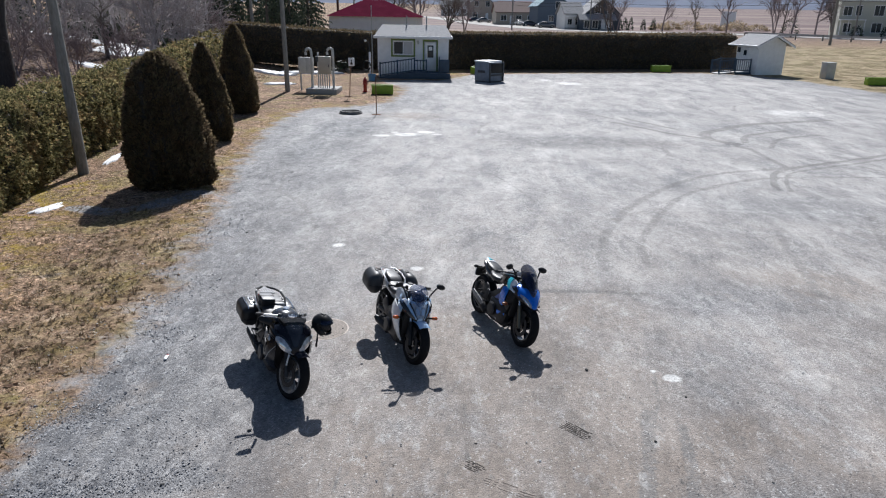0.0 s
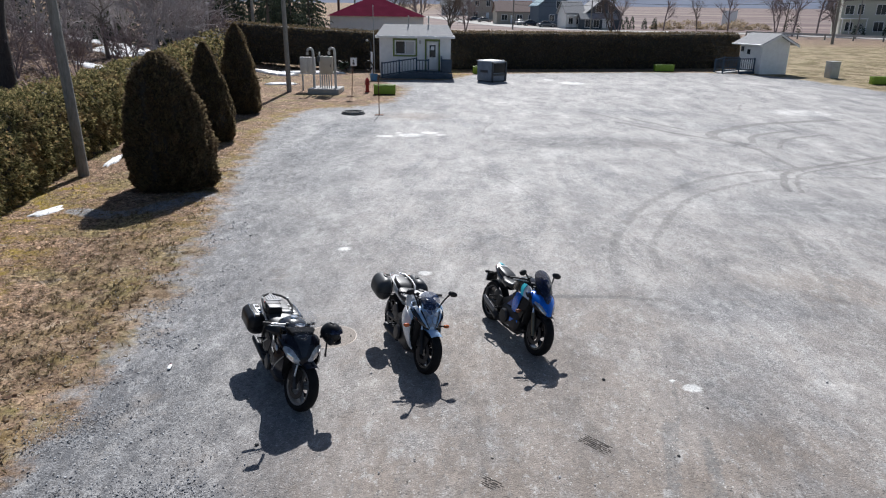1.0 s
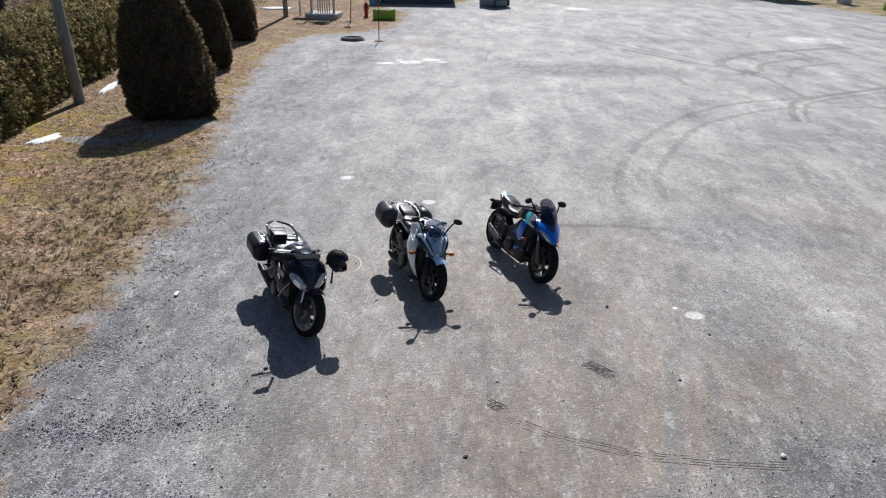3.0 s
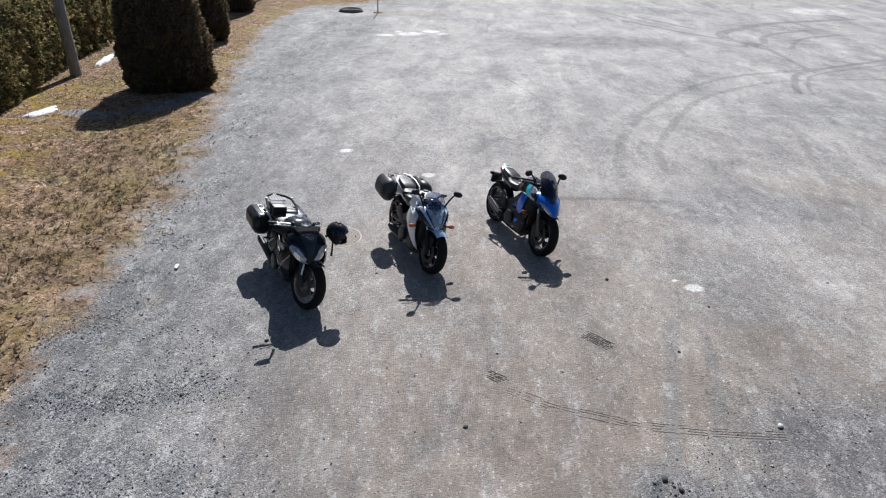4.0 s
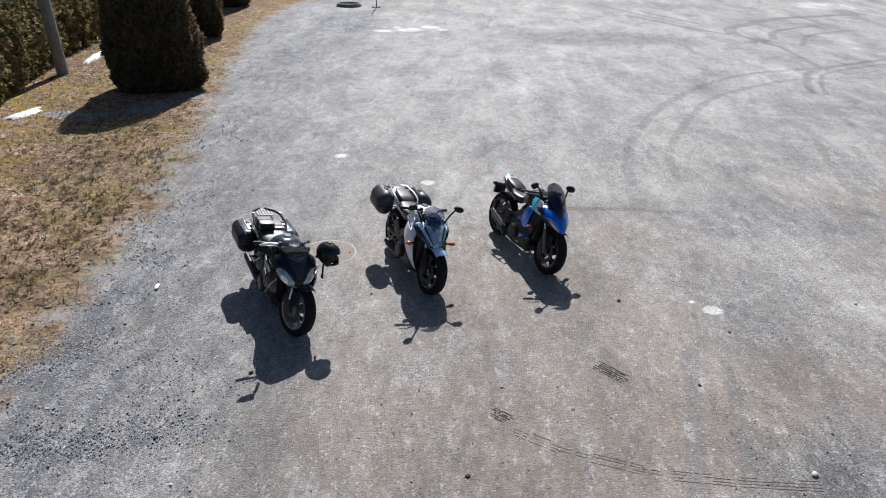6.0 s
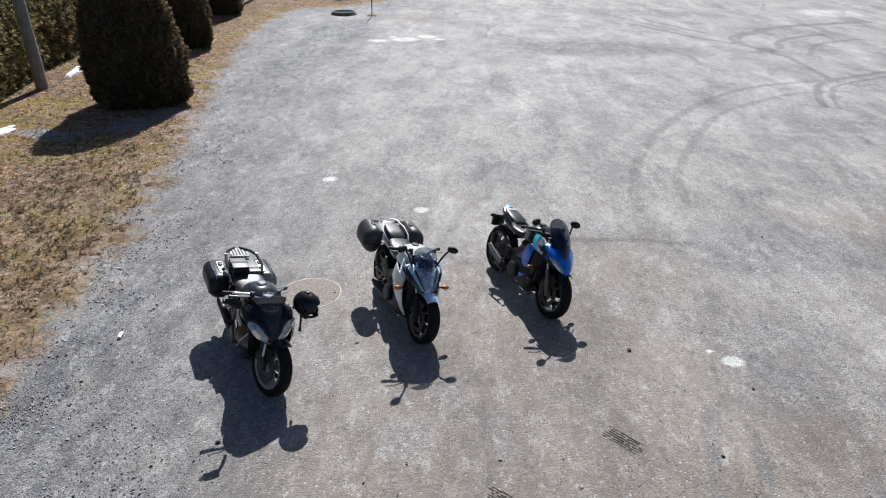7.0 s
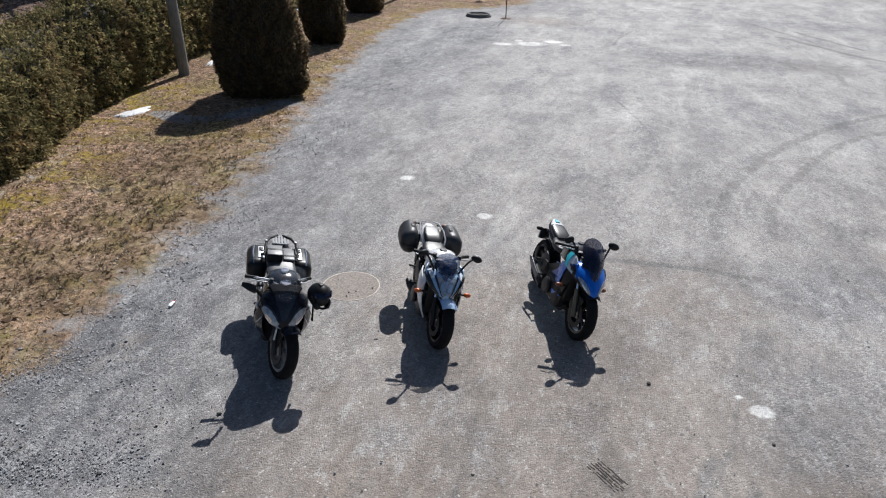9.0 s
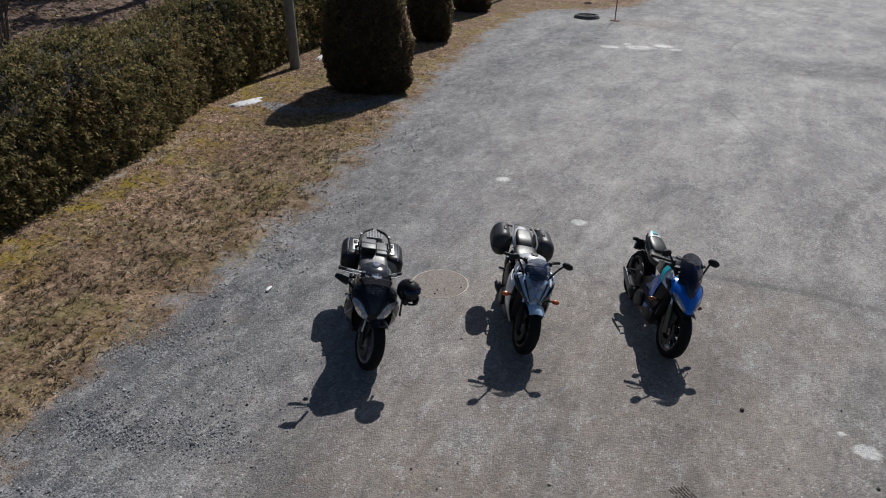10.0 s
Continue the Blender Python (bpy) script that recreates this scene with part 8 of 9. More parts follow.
    for s in (-1, 1):
        part("grab_rail", tube([(0.18, s * 0.165, 0.715), (0.06, s * 0.185, 0.76), (-0.12, s * 0.165, 0.790), (-0.26, s * 0.125, 0.780), (-0.365, s * 0.03, 0.770)], 0.015, 8), SATIN_BLACK, rk)
        part("rail_bolt", lathe([(0.001, 0.012), (0.014, 0.012), (0.016, 0.0), (0.001, 0.0)], "Z", 10, at=(-0.12, s * 0.165, 0.801), closed=False), ALLOY, rk)
    bag = part("seat_box", rounded(0.0, 0.245, -0.165, 0.01, 0.718, 0.802, 0.014, 3), CASE_BLACK, root, "boxy black case strapped on the rear seat")
    # the sunlit top of the black box, its light put into a grey colour
    part("lid", rounded(0.004, 0.241, -0.160, 0.006, 0.803, 0.816, 0.006, 2), LIT_VINYL, bag, "lid, greyed for the light on it")
    part("strap", block((0.10, 0.13, -0.169, 0.014, 0.714, 0.820), bevel=0.004), SATIN_BLACK, bag)
    part("strap", block((0.10, 0.128, 0.0145, 0.16, 0.741, 0.751), bevel=0.004), SATIN_BLACK, bag)
    # grey pad added in place of the sheen on the passenger seat
    part("sheen_pad", rounded(-0.09, 0.20, 0.022, 0.150, 0.718, 0.745, 0.011, 3), LIT_VINYL, bag, "flat grey pad drawn for the seat's sheen beside the box")
    for s in (-1, 1):
        cs = part("side_case", tapered_case(-0.36, 0.14, 0.145, 0.395, 0.40, 0.665, 0.09, s, top_in=0.045, foot_in=0.05), CASE_BLACK, root, "glossy black hard side case")
        part("lid_plate", rounded(-0.24, 0.04, s * 0.215 - 0.034, s * 0.215 + 0.034, 0.659, 0.676, 0.007, 2), BRIGHT_PLATE, cs, "silver top plate")
        part("lid_trim", tube([(-0.27, s * 0.297, 0.662), (-0.1, s * 0.305, 0.666), (0.06, s * 0.297, 0.658), (0.115, s * 0.290, 0.63)], 0.010, 8), CHROME, cs, "bright trim")
        part("latch", rounded(-0.19, -0.12, s * 0.215 - 0.022, s * 0.215 + 0.022, 0.674, 0.690, 0.005, 2), SATIN_BLACK, cs)
        part("latch", rounded(-0.06, 0.0, s * 0.205 - 0.016, s * 0.205 + 0.016, 0.674, 0.686, 0.004, 2), SATIN_BLACK, cs)
        part("lid_seam", tube([(0.152, s * 0.16, 0.50), (0.156, s * 0.28, 0.495), (0.12, s * 0.375, 0.49)], 0.005, 6), SATIN_BLACK, cs)
        part("reflector", rounded(-0.377, -0.363, s * 0.29 - 0.05, s * 0.29 + 0.05, 0.52, 0.57, 0.004, 2), RED_LENS, cs)
        part("case_bracket", tube([(0.14, s * 0.14, 0.60), (-0.05, s * 0.145, 0.62), (-0.28, s * 0.135, 0.66)], 0.012, 8), ALLOY, root)
        part("foot_hanger", panel([[(0.56, 0.175, 0.50), (0.40, 0.175, 0.56)], [(0.52, 0.195, 0.36), (0.34, 0.195, 0.42)]], 0.010, side=s), DARK_ALLOY, root, "dark alloy footrest hanger")
        part("heel_guard", tube([(0.50, s * 0.20, 0.52), (0.36, s * 0.215, 0.42), (0.22, s * 0.215, 0.40)], 0.009, 8), ALLOY, root)
        add_exhaust(root, s * 0.18, (0.45, s * 0.17, 0.19), (-0.15, s * 0.19, 0.25), 0.045, DARK_ALLOY)
        # broad mirrors on short arms from the cowl
        mr = part("mirror", tube(curve((1.13, s * 0.235, 0.79), (1.19, s * 0.27, 0.87), (1.20, s * 0.31, 0.895), 6), 0.016, 8), SATIN_BLACK, root)
        part("shell", panel([[(1.21, 0.285, 0.935), (1.19, 0.36, 0.95), (1.16, 0.425, 0.94)], [(1.245, 0.29, 0.895), (1.23, 0.36, 0.90), (1.18, 0.43, 0.91)], [(1.21, 0.295, 0.85), (1.19, 0.35, 0.86), (1.16, 0.41, 0.885)]], 0.02, side=s), SATIN_BLACK, mr)
        part("glass", panel([[(1.185, 0.30, 0.925), (1.15, 0.41, 0.93)], [(1.185, 0.305, 0.86), (1.15, 0.40, 0.89)]], 0.004, side=s), MIRROR_GLASS, mr, "mirror glass")
    part("number_plate", block((-0.36, -0.35, -0.09, 0.09, 0.46, 0.60), bevel=0.003), WHITE_PAINT, root, "plain plate")
    part("tail_lamp", rounded(-0.33, -0.28, -0.09, 0.09, 0.645, 0.69, 0.015, 2), RED_LENS, root)
    part("fork_reflector", moved(rounded(1.285, 1.305, -0.131, -0.117, 0.40, 0.53, 0.004, 2), m), WHITE_PAINT, root, "white strip on the fork leg")
    return root


def build_helmet():
    """Full-face helmet hung on a mirror: shell with the face opening, lining and strap."""
    root = thing("helmet", pose(-1.625, 7.955, 0.868, -6, 6, -30) @ Matrix.Diagonal((1.0, 1.0, 1.03, 1)), "black motorcycle helmet hanging on a mirror, chin strap loose", "helmet")
    bm = ball(0.145, 0.118, 0.128, u=32, v=22)
    for v in bm.verts:
        if v.co.z < -0.05:
            v.co.z = -0.05 - (abs(v.co.z) - 0.05) * 1.05
            v.co.x += 0.012
        if v.co.x > 0.06 and v.co.z < -0.03:
            v.co.x += 0.022
    bmesh.ops.delete(bm, geom=[v for v in bm.verts if v.co.z < -0.125 or (v.co.x > 0.045 and -0.075 < v.co.z < 0.03 and abs(v.co.y) < 0.10)], context="VERTS")
    bmesh.ops.solidify(bm, geom=bm.faces[:], thickness=0.02)
    part("shell", bm, HELMET_BLACK, root)
    grid = [[(0.150 * math.cos(a) * math.cos(e), 0.123 * math.sin(a) * math.cos(e), 0.131 * math.sin(e)) for a in span3(-1.15, 1.15, 13)] for e in span3(0.28, 0.66, 6)]
    part("visor", sheet(grid, 0.004), SMOKE_SCREEN, root, "smoked visor, raised")
    part("crown_vent", rounded(-0.03, 0.03, -0.02, 0.02, 0.122, 0.138, 0.007, 2), SATIN_BLACK, root)
    part("lining", ball(0.115, 0.09, 0.09, (0, 0, -0.02), u=16, v=10), SEAT_VINYL, root, "black padded lining")
    for s in (-1, 1):
        part("cheek_pad", ball(0.05, 0.03, 0.05, (0.05, s * 0.07, -0.07), u=12, v=8), SEAT_VINYL, root)
        part("visor_hinge", lathe([(0.001, s * 0.118), (0.022, s * 0.118), (0.020, s * 0.128), (0.001, s * 0.129)], "Y", 14, at=(0.03, 0, 0.02), closed=False), SATIN_BLACK, root)
    part("strap", tube([(0.0, -0.07, -0.08), (0.005, -0.075, -0.17), (0.0, -0.07, -0.25)], 0.011, 6), SATIN_BLACK, root)
    part("strap_tip", rounded(-0.014, 0.014, -0.078, -0.062, -0.285, -0.245, 0.004, 2), SATIN_BLACK, root)


def build_silver_bike():
    root = thing("motorcycle", pose(-1.07, 9.80, 0, -11.5, 0, -66.5) @ SIZE, "silver-blue and white motorcycle with two black saddlebags", "motorcycle", "parked motorcycles")
    m = add_chassis(root, 1.245, 0.275, 9, BLACK_PAINT, SATIN_BLACK, SILVER_PAINT, 5, bar_z=0.86, bar_x=0.87, silencer=DARK_ALLOY)
    nose = [(1.262, 0, 0.575, 0.02, 0.02, 0.03), (1.238, 0, 0.60, 0.07, 0.04, 0.05), (1.18, 0, 0.642, 0.135, 0.072, 0.09), (1.10, 0, 0.685, 0.195, 0.09, 0.14), (1.01, 0, 0.715, 0.23, 0.09, 0.18), (0.93, 0, 0.72, 0.225, 0.05, 0.17), (0.88, 0, 0.71, 0.2, 0.02, 0.15)]
    part("cowl", loft(nose, 28, 1.7), SILVER_PAINT, root, "silver-blue front cowl")
    for s in (-1, 1):
        hl = part("headlight", skin(nose, 1.7, [(1.255, 30, 90), (1.235, 42, 90), (1.205, 48, 90), (1.175, 50, 84), (1.145, 51, 72), (1.115, 52, 62)], 0.006, side=s), LAMP_LENS, root, "slanted half of the headlight")
        part("reflector_bowl", skin(nose, 1.7, [(1.236, 52, 84), (1.205, 56, 80), (1.18, 58, 74)], 0.009, n=5, side=s), CHROME, hl)
        part("lamp_edge", skin(nose, 1.7, [(1.258, 16, 29), (1.235, 32, 41), (1.19, 40, 48), (1.14, 43, 50), (1.09, 45, 52)], 0.010, side=s, n=4), BLACK_PAINT, root, "black lamp surround")
        part("black_insert", skin(nose, 1.7, [(1.235, -34, 10), (1.18, -26, 22), (1.12, -16, 28), (1.06, -4, 30), (1.00, 8, 30), (0.94, 18, 28)], 0.006, side=s), BLACK_PAINT, root, "glossy black insert")
        part("black_chin", skin(nose, 1.7, [(1.25, -88, 0), (1.20, -88, -30), (1.13, -88, -22), (1.05, -88, -10)], 0.006, side=s), SATIN_BLACK, root)
        part("white_flash", skin(nose, 1.7, [(1.10, 30, 37), (1.03, 32, 44), (0.96, 34, 48), (0.90, 36, 46)], 0.008, side=s, n=4), WHITE_FAIRING, root)
        part("side_fairing", panel([[(1.03, 0.212, 0.62), (0.90, 0.235, 0.67), (0.75, 0.205, 0.69)], [(1.07, 0.225, 0.50), (0.91, 0.252, 0.52), (0.73, 0.22, 0.56)], [(1.09, 0.205, 0.36), (0.94, 0.228, 0.38), (0.73, 0.20, 0.44)], [(1.12, 0.165, 0.25), (0.98, 0.175, 0.27), (0.74, 0.165, 0.36)]], 0.012, side=s), WHITE_FAIRING, root, "pearl white side fairing")
        part("fairing_scoop", panel([[(1.10, 0.12, 0.52), (1.02, 0.17, 0.50)], [(1.10, 0.12, 0.34), (1.05, 0.16, 0.33)]], 0.008, side=s), SATIN_BLACK, root)
        part("fairing_top", panel([[(1.06, 0.205, 0.72), (0.96, 0.215, 0.78), (0.86, 0.18, 0.79)], [(1.07, 0.22, 0.62), (0.96, 0.228, 0.66), (0.84, 0.195, 0.69)]], 0.010, side=s), SILVER_PAINT, root)
        part("tank_panel", panel([[(0.86, 0.15, 0.82), (0.72, 0.165, 0.82), (0.58, 0.12, 0.76)], [(0.87, 0.18, 0.70), (0.72, 0.185, 0.69), (0.56, 0.14, 0.67)]], 0.010, side=s), WHITE_FAIRING, root)
        add_signal(root, 1.085, s * 0.175, 0.555, s)
        add_mirror(root, (1.03, s * 0.14, 0.775), (1.04, s * 0.265, 0.968), s, (0.03, 0.062, 0.036))
        bg = part("saddlebag", tapered_case(-0.33, 0.13, 0.155, 0.405 if s < 0 else 0.425, 0.49, 0.795, 0.115, s, top_in=0.07, front_in=-0.01, foot_in=0.05), BAG_GREY, root, "rounded black saddlebag")
        part("lid_seam", tube([(0.132, s * 0.20, 0.62), (0.136, s * 0.28, 0.62), (0.10, s * 0.375, 0.62)], 0.005, 6), SATIN_BLACK, bg)
        part("buckle", rounded(-0.12, -0.04, s * 0.24 - 0.02, s * 0.24 + 0.02, 0.798, 0.808, 0.004, 2), SATIN_BLACK, bg)
        part("bag_rail", tube([(0.22, s * 0.125, 0.68), (0.12, s * 0.150, 0.745), (-0.05, s * 0.150, 0.775), (-0.24, s * 0.12, 0.785), (-0.29, s * 0.05, 0.78)], 0.010, 8), ALLOY, root, "bare alloy grab rail")
        part("bag_strut", tube([(0.02, s * 0.150, 0.76), (0.05, s * 0.16, 0.52), (0.22, s * 0.155, 0.44)], 0.012, 8), SATIN_BLACK, root)
        add_signal(root, -0.26, s * 0.10, 0.755, s, SMOKED_AMBER)
    part("inner_cowl", screen_sheet(1.11, 0.768, 0.99, 0.87, 0.13, 0.12, 0.08, 0.0), SATIN_BLACK, root, "black panel under the screen")
    part("windscreen", dome_screen(1.165, 0.722, 0.965, 0.955, 0.135, 0.09), TINT_SCREEN, root, "small lightly tinted windscreen")
    dash = part("dashboard", loft([(1.05, 0, 0.80, 0.09, 0.03, 0.03), (0.99, 0, 0.83, 0.11, 0.03, 0.03), (0.94, 0, 0.82, 0.10, 0.02, 0.03)], 16, 3), SATIN_BLACK, root)
    part("dial", lathe([(0.001, 0.008), (0.036, 0.008), (0.040, 0.02), (0.046, 0.018), (0.048, 0.0), (0.001, 0.0)], "Z", 22, at=(0.985, 0, 0.855), closed=False), CHROME, dash)
    part("tank", loft([(0.87, 0, 0.77, 0.12, 0.06, 0.08), (0.79, 0, 0.78, 0.16, 0.10, 0.10), (0.66, 0, 0.77, 0.17, 0.10, 0.10), (0.53, 0, 0.72, 0.12, 0.08, 0.08), (0.47, 0, 0.69, 0.09, 0.04, 0.05)], 24, 2.5), WHITE_FAIRING, root, "pearl white tank")
    part("fuel_cap", lathe([(0.001, 0.0), (0.042, 0.0), (0.038, 0.014), (0.001, 0.016)], "Z", 18, at=(0.70, 0, 0.872), closed=False), SATIN_BLACK, root)
    part("tank_pad", skin([(0.87, 0, 0.77, 0.12, 0.06, 0.08), (0.79, 0, 0.78, 0.16, 0.10, 0.10), (0.66, 0, 0.77, 0.17, 0.10, 0.10), (0.53, 0, 0.72, 0.12, 0.08, 0.08), (0.47, 0, 0.69, 0.09, 0.04, 0.05)], 2.5, [(0.63, 70, 110), (0.57, 66, 114), (0.51, 70, 110)], 0.006), SATIN_BLACK, root)
    part("rider_seat", loft([(0.54, 0, 0.68, 0.09, 0.04, 0.05), (0.42, 0, 0.665, 0.135, 0.04, 0.05), (0.30, 0, 0.675, 0.145, 0.045, 0.05), (0.22, 0, 0.695, 0.135, 0.05, 0.05)], 20, 3.2), SEAT_SHEEN, root)
    part("passenger_seat", loft([(0.17, 0, 0.70, 0.08, 0.03, 0.07), (0.13, 0, 0.728, 0.095, 0.034, 0.08), (0.03, 0, 0.748, 0.10, 0.028, 0.07), (-0.09, 0, 0.762, 0.095, 0.026, 0.05), (-0.15, 0, 0.768, 0.07, 0.02, 0.04)], 20, 5.0), SEAT_SHEEN, root)
    part("tail", loft([(0.35, 0, 0.62, 0.11, 0.05, 0.08), (0.05, 0, 0.66, 0.12, 0.05, 0.07), (-0.22, 0, 0.725, 0.10, 0.035, 0.05), (-0.30, 0, 0.735, 0.05, 0.02, 0.03)], 18, 2.6), WHITE_FAIRING, root)
    part("belly_pan", loft([(1.05, 0, 0.20, 0.10, 0.05, 0.05), (0.9, 0, 0.19, 0.18, 0.06, 0.07), (0.6, 0, 0.19, 0.17, 0.05, 0.06), (0.5, 0, 0.19, 0.12, 0.03, 0.04)], 16, 2.6), SATIN_BLACK, root)
    add_exhaust(root, -0.15, (0.52, -0.12, 0.15), (0.24, -0.20, 0.20), 0.055, DARK_ALLOY)
    part("number_plate", block((-0.30, -0.29, -0.09, 0.09, 0.50, 0.64), bevel=0.003), WHITE_PAINT, root, "plain plate")
    part("tail_lamp", rounded(-0.325, -0.28, -0.06, 0.06, 0.705, 0.745, 0.012, 2), RED_LENS, root)
    return root


def build_blue_bike():
    root = thing("motorcycle", pose(0.415, 10.43, 0, -13.5, 0, -65) @ SIZE, "vivid blue and black sport motorcycle with smoked screen", "motorcycle", "parked motorcycles")
    m = add_chassis(root, 1.285, 0.285, 3, BLACK_PAINT, FORK_GOLD, SATIN_BLACK, 5, bar_z=0.87, bar_x=0.90, tyre_w=(0.12, 0.17), silencer=DARK_ALLOY, rear=0.03)
    nose = [(1.415, 0, 0.575, 0.02, 0.015, 0.02), (1.375, 0, 0.605, 0.07, 0.035, 0.05), (1.30, 0, 0.655, 0.13, 0.065, 0.09), (1.20, 0, 0.705, 0.185, 0.09, 0.14), (1.09, 0, 0.74, 0.212, 0.08, 0.17), (0.99, 0, 0.75, 0.195, 0.04, 0.15)]
    tank = [(0.94, 0, 0.79, 0.11, 0.05, 0.08), (0.86, 0, 0.80, 0.155, 0.09, 0.10), (0.72, 0, 0.79, 0.17, 0.095, 0.10), (0.57, 0, 0.73, 0.12, 0.08, 0.08), (0.50, 0, 0.69, 0.08, 0.04, 0.05)]
    part("cowl", loft(nose, 28, 1.7), BLUE_PAINT, root, "vivid blue beaked cowl")
    for s in (-1, 1):
        hl = part("headlight", skin(nose, 1.7, [(1.395, -24, 34), (1.365, -20, 38), (1.325, -16, 36), (1.29, -10, 31), (1.26, -2, 24), (1.235, 6, 16)], 0.006, side=s), LAMP_LENS, root, "slanted clear headlight")
        part("reflector_bowl", skin(nose, 1.7, [(1.37, -8, 24), (1.335, -6, 22), (1.305, 0, 18)], 0.009, n=5, side=s), CHROME, hl)
        part("black_chin", skin(nose, 1.7, [(1.395, -84, -28), (1.32, -84, -22), (1.24, -84, -8), (1.17, -84, 20), (1.10, -84, 30), (1.02, -84, 34)], 0.006, side=s), SATIN_BLACK, root)
        part("side_fairing", panel([[(0.95, 0.185, 0.69), (0.87, 0.18, 0.69), (0.78, 0.17, 0.67)], [(0.94, 0.205, 0.57), (0.86, 0.20, 0.56), (0.75, 0.18, 0.56)], [(0.91, 0.20, 0.43), (0.85, 0.195, 0.42), (0.76, 0.18, 0.44)]], 0.010, side=s), BLUE_PAINT, root)
        part("black_vent", panel([[(1.15, 0.175, 0.66), (1.02, 0.208, 0.72)], [(1.10, 0.20, 0.50), (0.98, 0.212, 0.50)], [(1.04, 0.19, 0.40), (0.98, 0.20, 0.42)]], 0.008, side=s), SATIN_BLACK, root)
        part("lower_fairing", panel([[(1.03, 0.17, 0.34), (0.82, 0.195, 0.34), (0.66, 0.17, 0.30)], [(0.98, 0.15, 0.22), (0.82, 0.18, 0.20), (0.62, 0.15, 0.20)]], 0.010, side=s), SATIN_BLACK, root)
        part("blue_stripe", panel([[(0.99, 0.18, 0.335), (0.80, 0.203, 0.325)], [(0.95, 0.17, 0.28), (0.80, 0.195, 0.27)]], 0.006, side=s), BLUE_PAINT, root)
        # bright tube added for the highlight along the fairing's lower edge
        part("edge_highlight", tube([(0.97, s * 0.150, 0.205), (0.80, s * 0.185, 0.20), (0.60, s * 0.155, 0.20)], 0.009, 8), ALLOY, root, "alloy tube drawn for the lower edge's highlight")
        part("tank_panel", panel([[(0.96, 0.14, 0.84), (0.82, 0.165, 0.85), (0.66, 0.14, 0.80)], [(0.98, 0.18, 0.72), (0.82, 0.19, 0.70), (0.64, 0.16, 0.68)]], 0.010, side=s), BLACK_PAINT, root)
        part("tank_stripe", panel([[(1.06, 0.130, 0.82), (0.96, 0.145, 0.835)], [(1.11, 0.180, 0.765), (0.98, 0.197, 0.775)], [(1.15, 0.215, 0.69), (1.03, 0.230, 0.70)]], 0.008, side=s), WHITE_FAIRING, root, "white stripe")
        part("cyan_stripe", panel([[(0.955, 0.146, 0.836), (0.88, 0.152, 0.845)], [(0.975, 0.198, 0.776), (0.90, 0.203, 0.785)], [(1.025, 0.231, 0.70), (0.96, 0.230, 0.705)]], 0.008, side=s), CYAN_PAINT, root, "light cyan stripe")
        part("mid_frame", panel([[(0.80, 0.165, 0.62), (0.62, 0.155, 0.58)], [(0.76, 0.175, 0.46), (0.60, 0.165, 0.44)]], 0.010, side=s), BLUE_DEEP, root)
        add_signal(root, 1.08, s * 0.17, 0.51, s, SMOKED_AMBER)
        add_mirror(root, (1.08, s * 0.14, 0.82), (0.965, s * 0.245, 0.995), s, (0.03, 0.064, 0.040))
        add_signal(root, -0.15, s * 0.04, 0.655, s, SATIN_BLACK)
    part("inner_cowl", screen_sheet(1.24, 0.765, 1.03, 0.97, 0.115, 0.10, 0.07, 0.03), SATIN_BLACK, root, "black panel behind the screen")
    part("windscreen", dome_screen(1.315, 0.705, 0.985, 1.055, 0.135, 0.11), SMOKE_SCREEN, root, "smoked touring windscreen")
    dash = part("dashboard", loft([(1.12, 0, 0.80, 0.08, 0.03, 0.03), (1.06, 0, 0.83, 0.10, 0.03, 0.03), (0.99, 0, 0.82, 0.09, 0.02, 0.03)], 16, 3), SATIN_BLACK, root)
    part("display", rounded(1.0, 1.07, -0.06, 0.06, 0.848, 0.862, 0.005, 2), WINDOW_GLASS, dash)
    part("tank", loft(tank, 24, 2.5), BLACK_PAINT, root)
    part("fuel_cap", lathe([(0.001, 0.0), (0.04, 0.0), (0.036, 0.012), (0.001, 0.014)], "Z", 18, at=(0.74, 0, 0.884), closed=False), DARK_ALLOY, root)
    part("rider_seat", loft([(0.56, 0, 0.68, 0.08, 0.035, 0.05), (0.46, 0, 0.665, 0.13, 0.035, 0.05), (0.34, 0, 0.665, 0.14, 0.04, 0.05), (0.27, 0, 0.69, 0.13, 0.05, 0.06)], 20, 3.2), SEAT_SHEEN, root)
    part("passenger_seat", loft([(0.29, 0, 0.71, 0.085, 0.035, 0.06), (0.24, 0, 0.73, 0.105, 0.04, 0.06), (0.12, 0, 0.752, 0.105, 0.036, 0.05), (0.03, 0, 0.768, 0.09, 0.03, 0.04)], 20, 3), SEAT_SHEEN, root)
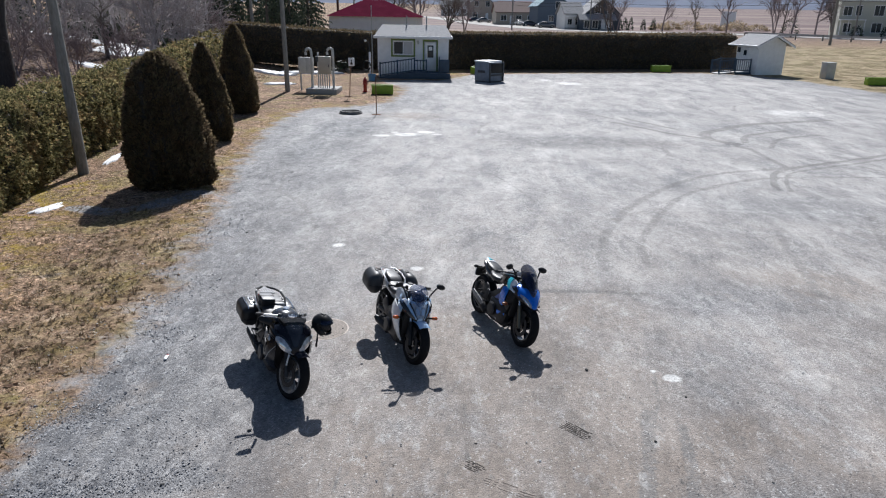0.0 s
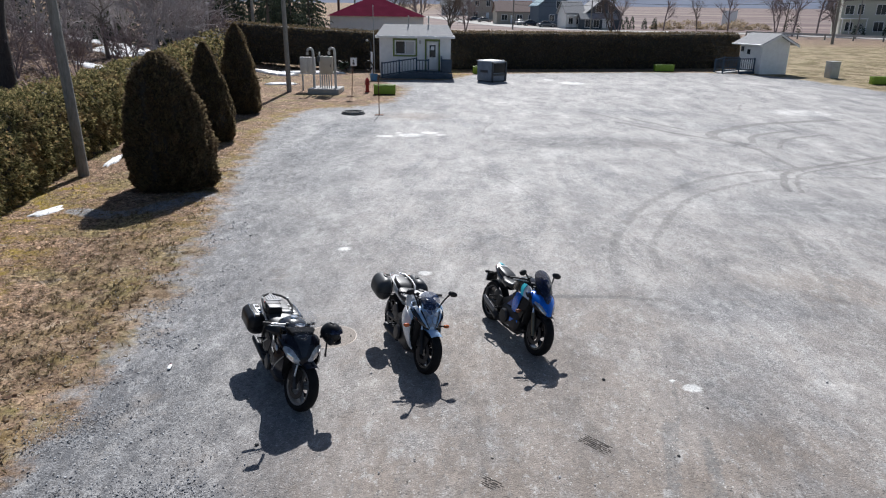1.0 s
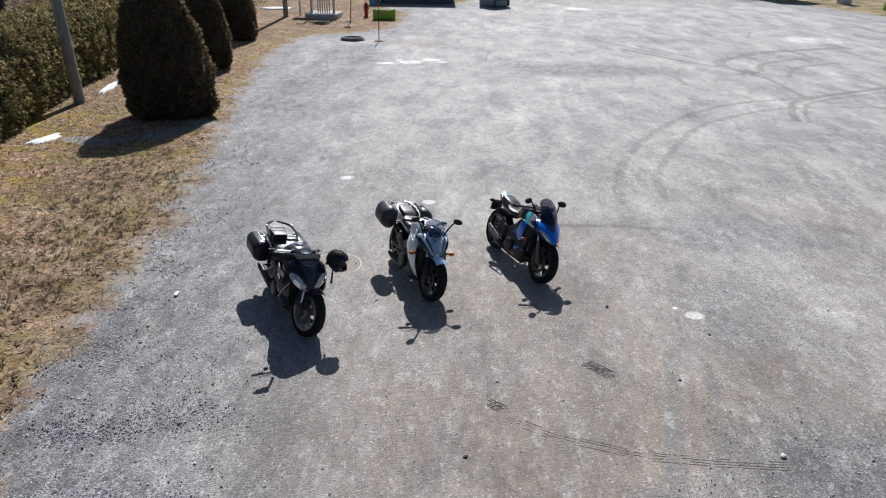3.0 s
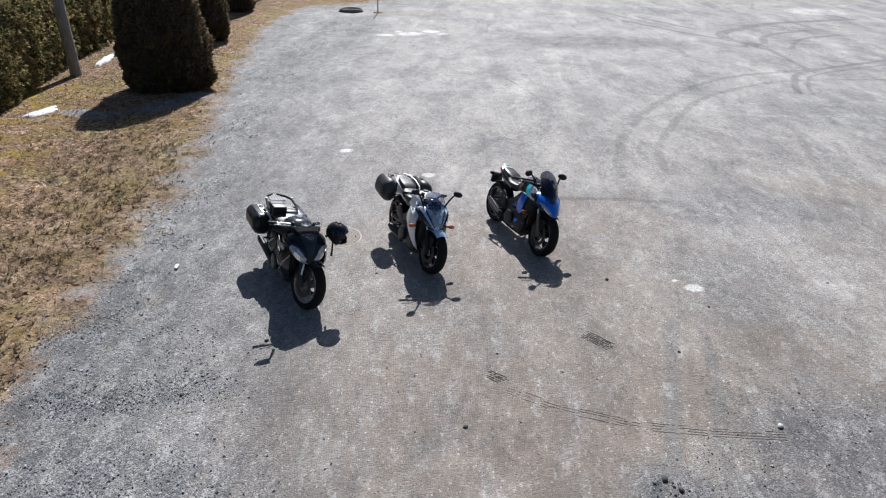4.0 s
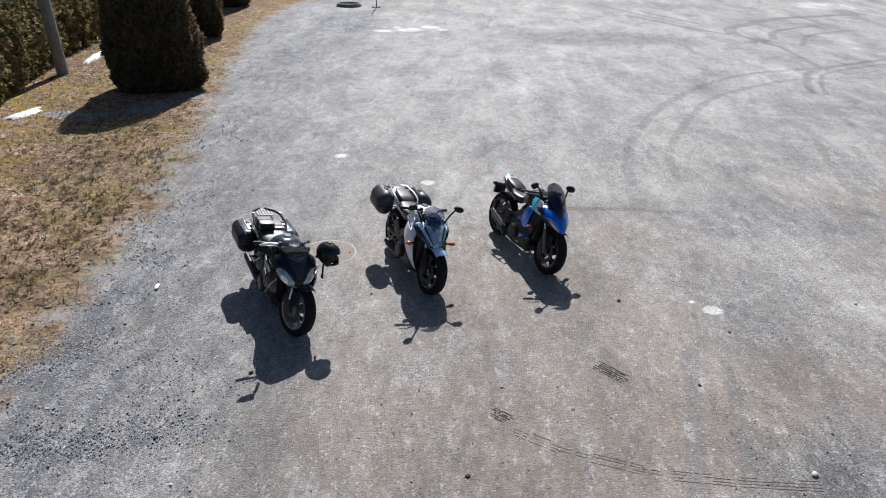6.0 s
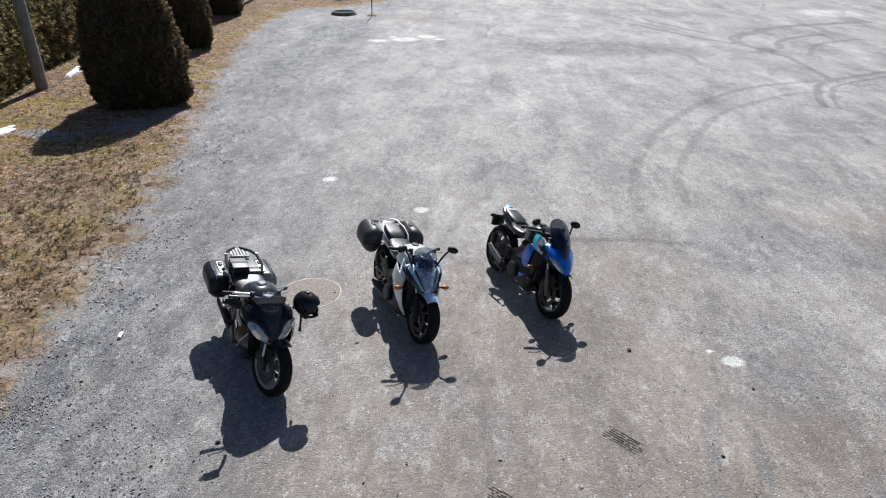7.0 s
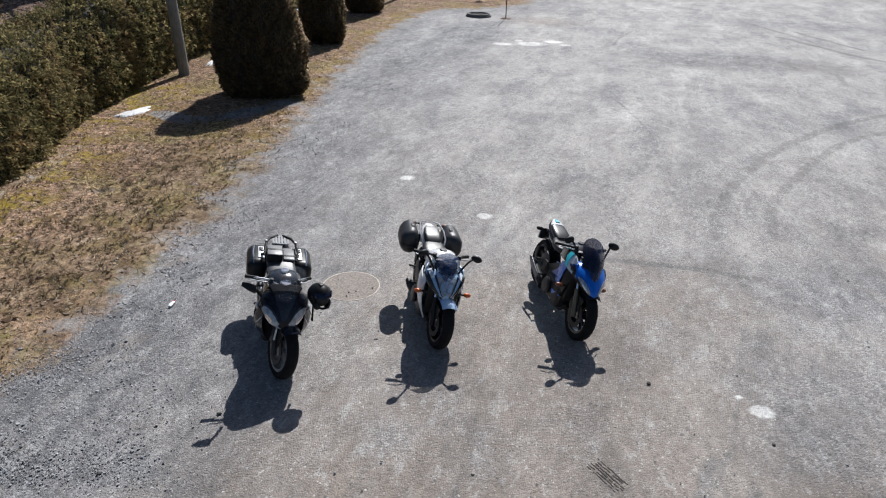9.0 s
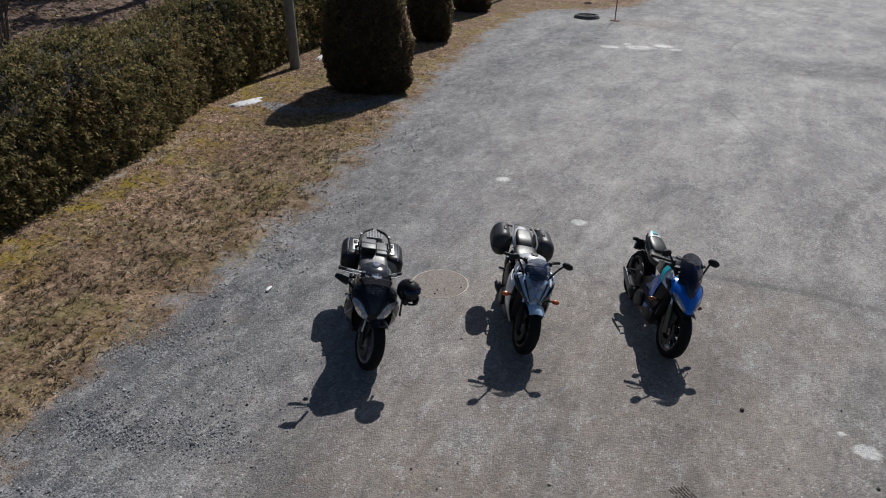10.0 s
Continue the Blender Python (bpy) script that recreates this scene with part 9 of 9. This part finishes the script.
    part("tail", loft([(0.36, 0, 0.62, 0.10, 0.05, 0.06), (0.10, 0, 0.68, 0.11, 0.045, 0.06), (-0.06, 0, 0.75, 0.085, 0.03, 0.045), (-0.13, 0, 0.778, 0.03, 0.015, 0.02)], 18, 2.4), BLACK_PAINT, root)
    part("tail_cap", loft([(0.03, 0, 0.783, 0.085, 0.022, 0.02), (-0.04, 0, 0.798, 0.07, 0.02, 0.02), (-0.115, 0, 0.806, 0.025, 0.012, 0.012)], 16, 2.4), WHITE_FAIRING, root, "white tail cap")
    part("tail_stripe", loft([(-0.01, 0, 0.815, 0.035, 0.006, 0.006), (-0.10, 0, 0.820, 0.012, 0.004, 0.004)], 12, 2.4), CYAN_PAINT, root)
    part("tail_lamp", rounded(-0.14, -0.09, -0.045, 0.045, 0.735, 0.765, 0.01, 2), RED_LENS, root)
    ph = part("plate_holder", tube([(-0.05, 0, 0.70), (-0.17, 0, 0.63), (-0.25, 0, 0.55)], 0.025, 8), SATIN_BLACK, root)
    part("bracket", rounded(-0.25, -0.20, -0.085, 0.085, 0.50, 0.63, 0.015, 2), SATIN_BLACK, ph)
    part("number_plate", block((-0.265, -0.255, -0.08, 0.08, 0.49, 0.60), bevel=0.003), WHITE_PAINT, ph, "plain plate")
    add_exhaust(root, -0.16, (0.46, -0.16, 0.18), (0.12, -0.20, 0.31), 0.055, DARK_ALLOY)
    part("exhaust_shield", plate([(0.46, 0.32), (0.45, 0.26), (0.18, 0.31), (0.08, 0.37), (0.14, 0.40)], -0.268, -0.258, 0.003), GREY_PANEL, root, "mottled grey exhaust cover")
    part("heel_plate", plate([(0.50, 0.50), (0.46, 0.34), (0.36, 0.36), (0.40, 0.50)], -0.20, -0.19, 0.004), DARK_ALLOY, root)
    part("belly_pan", loft([(1.02, 0, 0.22, 0.09, 0.06, 0.05), (0.88, 0, 0.20, 0.15, 0.07, 0.07), (0.6, 0, 0.20, 0.13, 0.05, 0.06)], 16, 2.6), SATIN_BLACK, root)
    return root


build_tourer()
build_helmet()
build_silver_bike()
build_blue_bike()
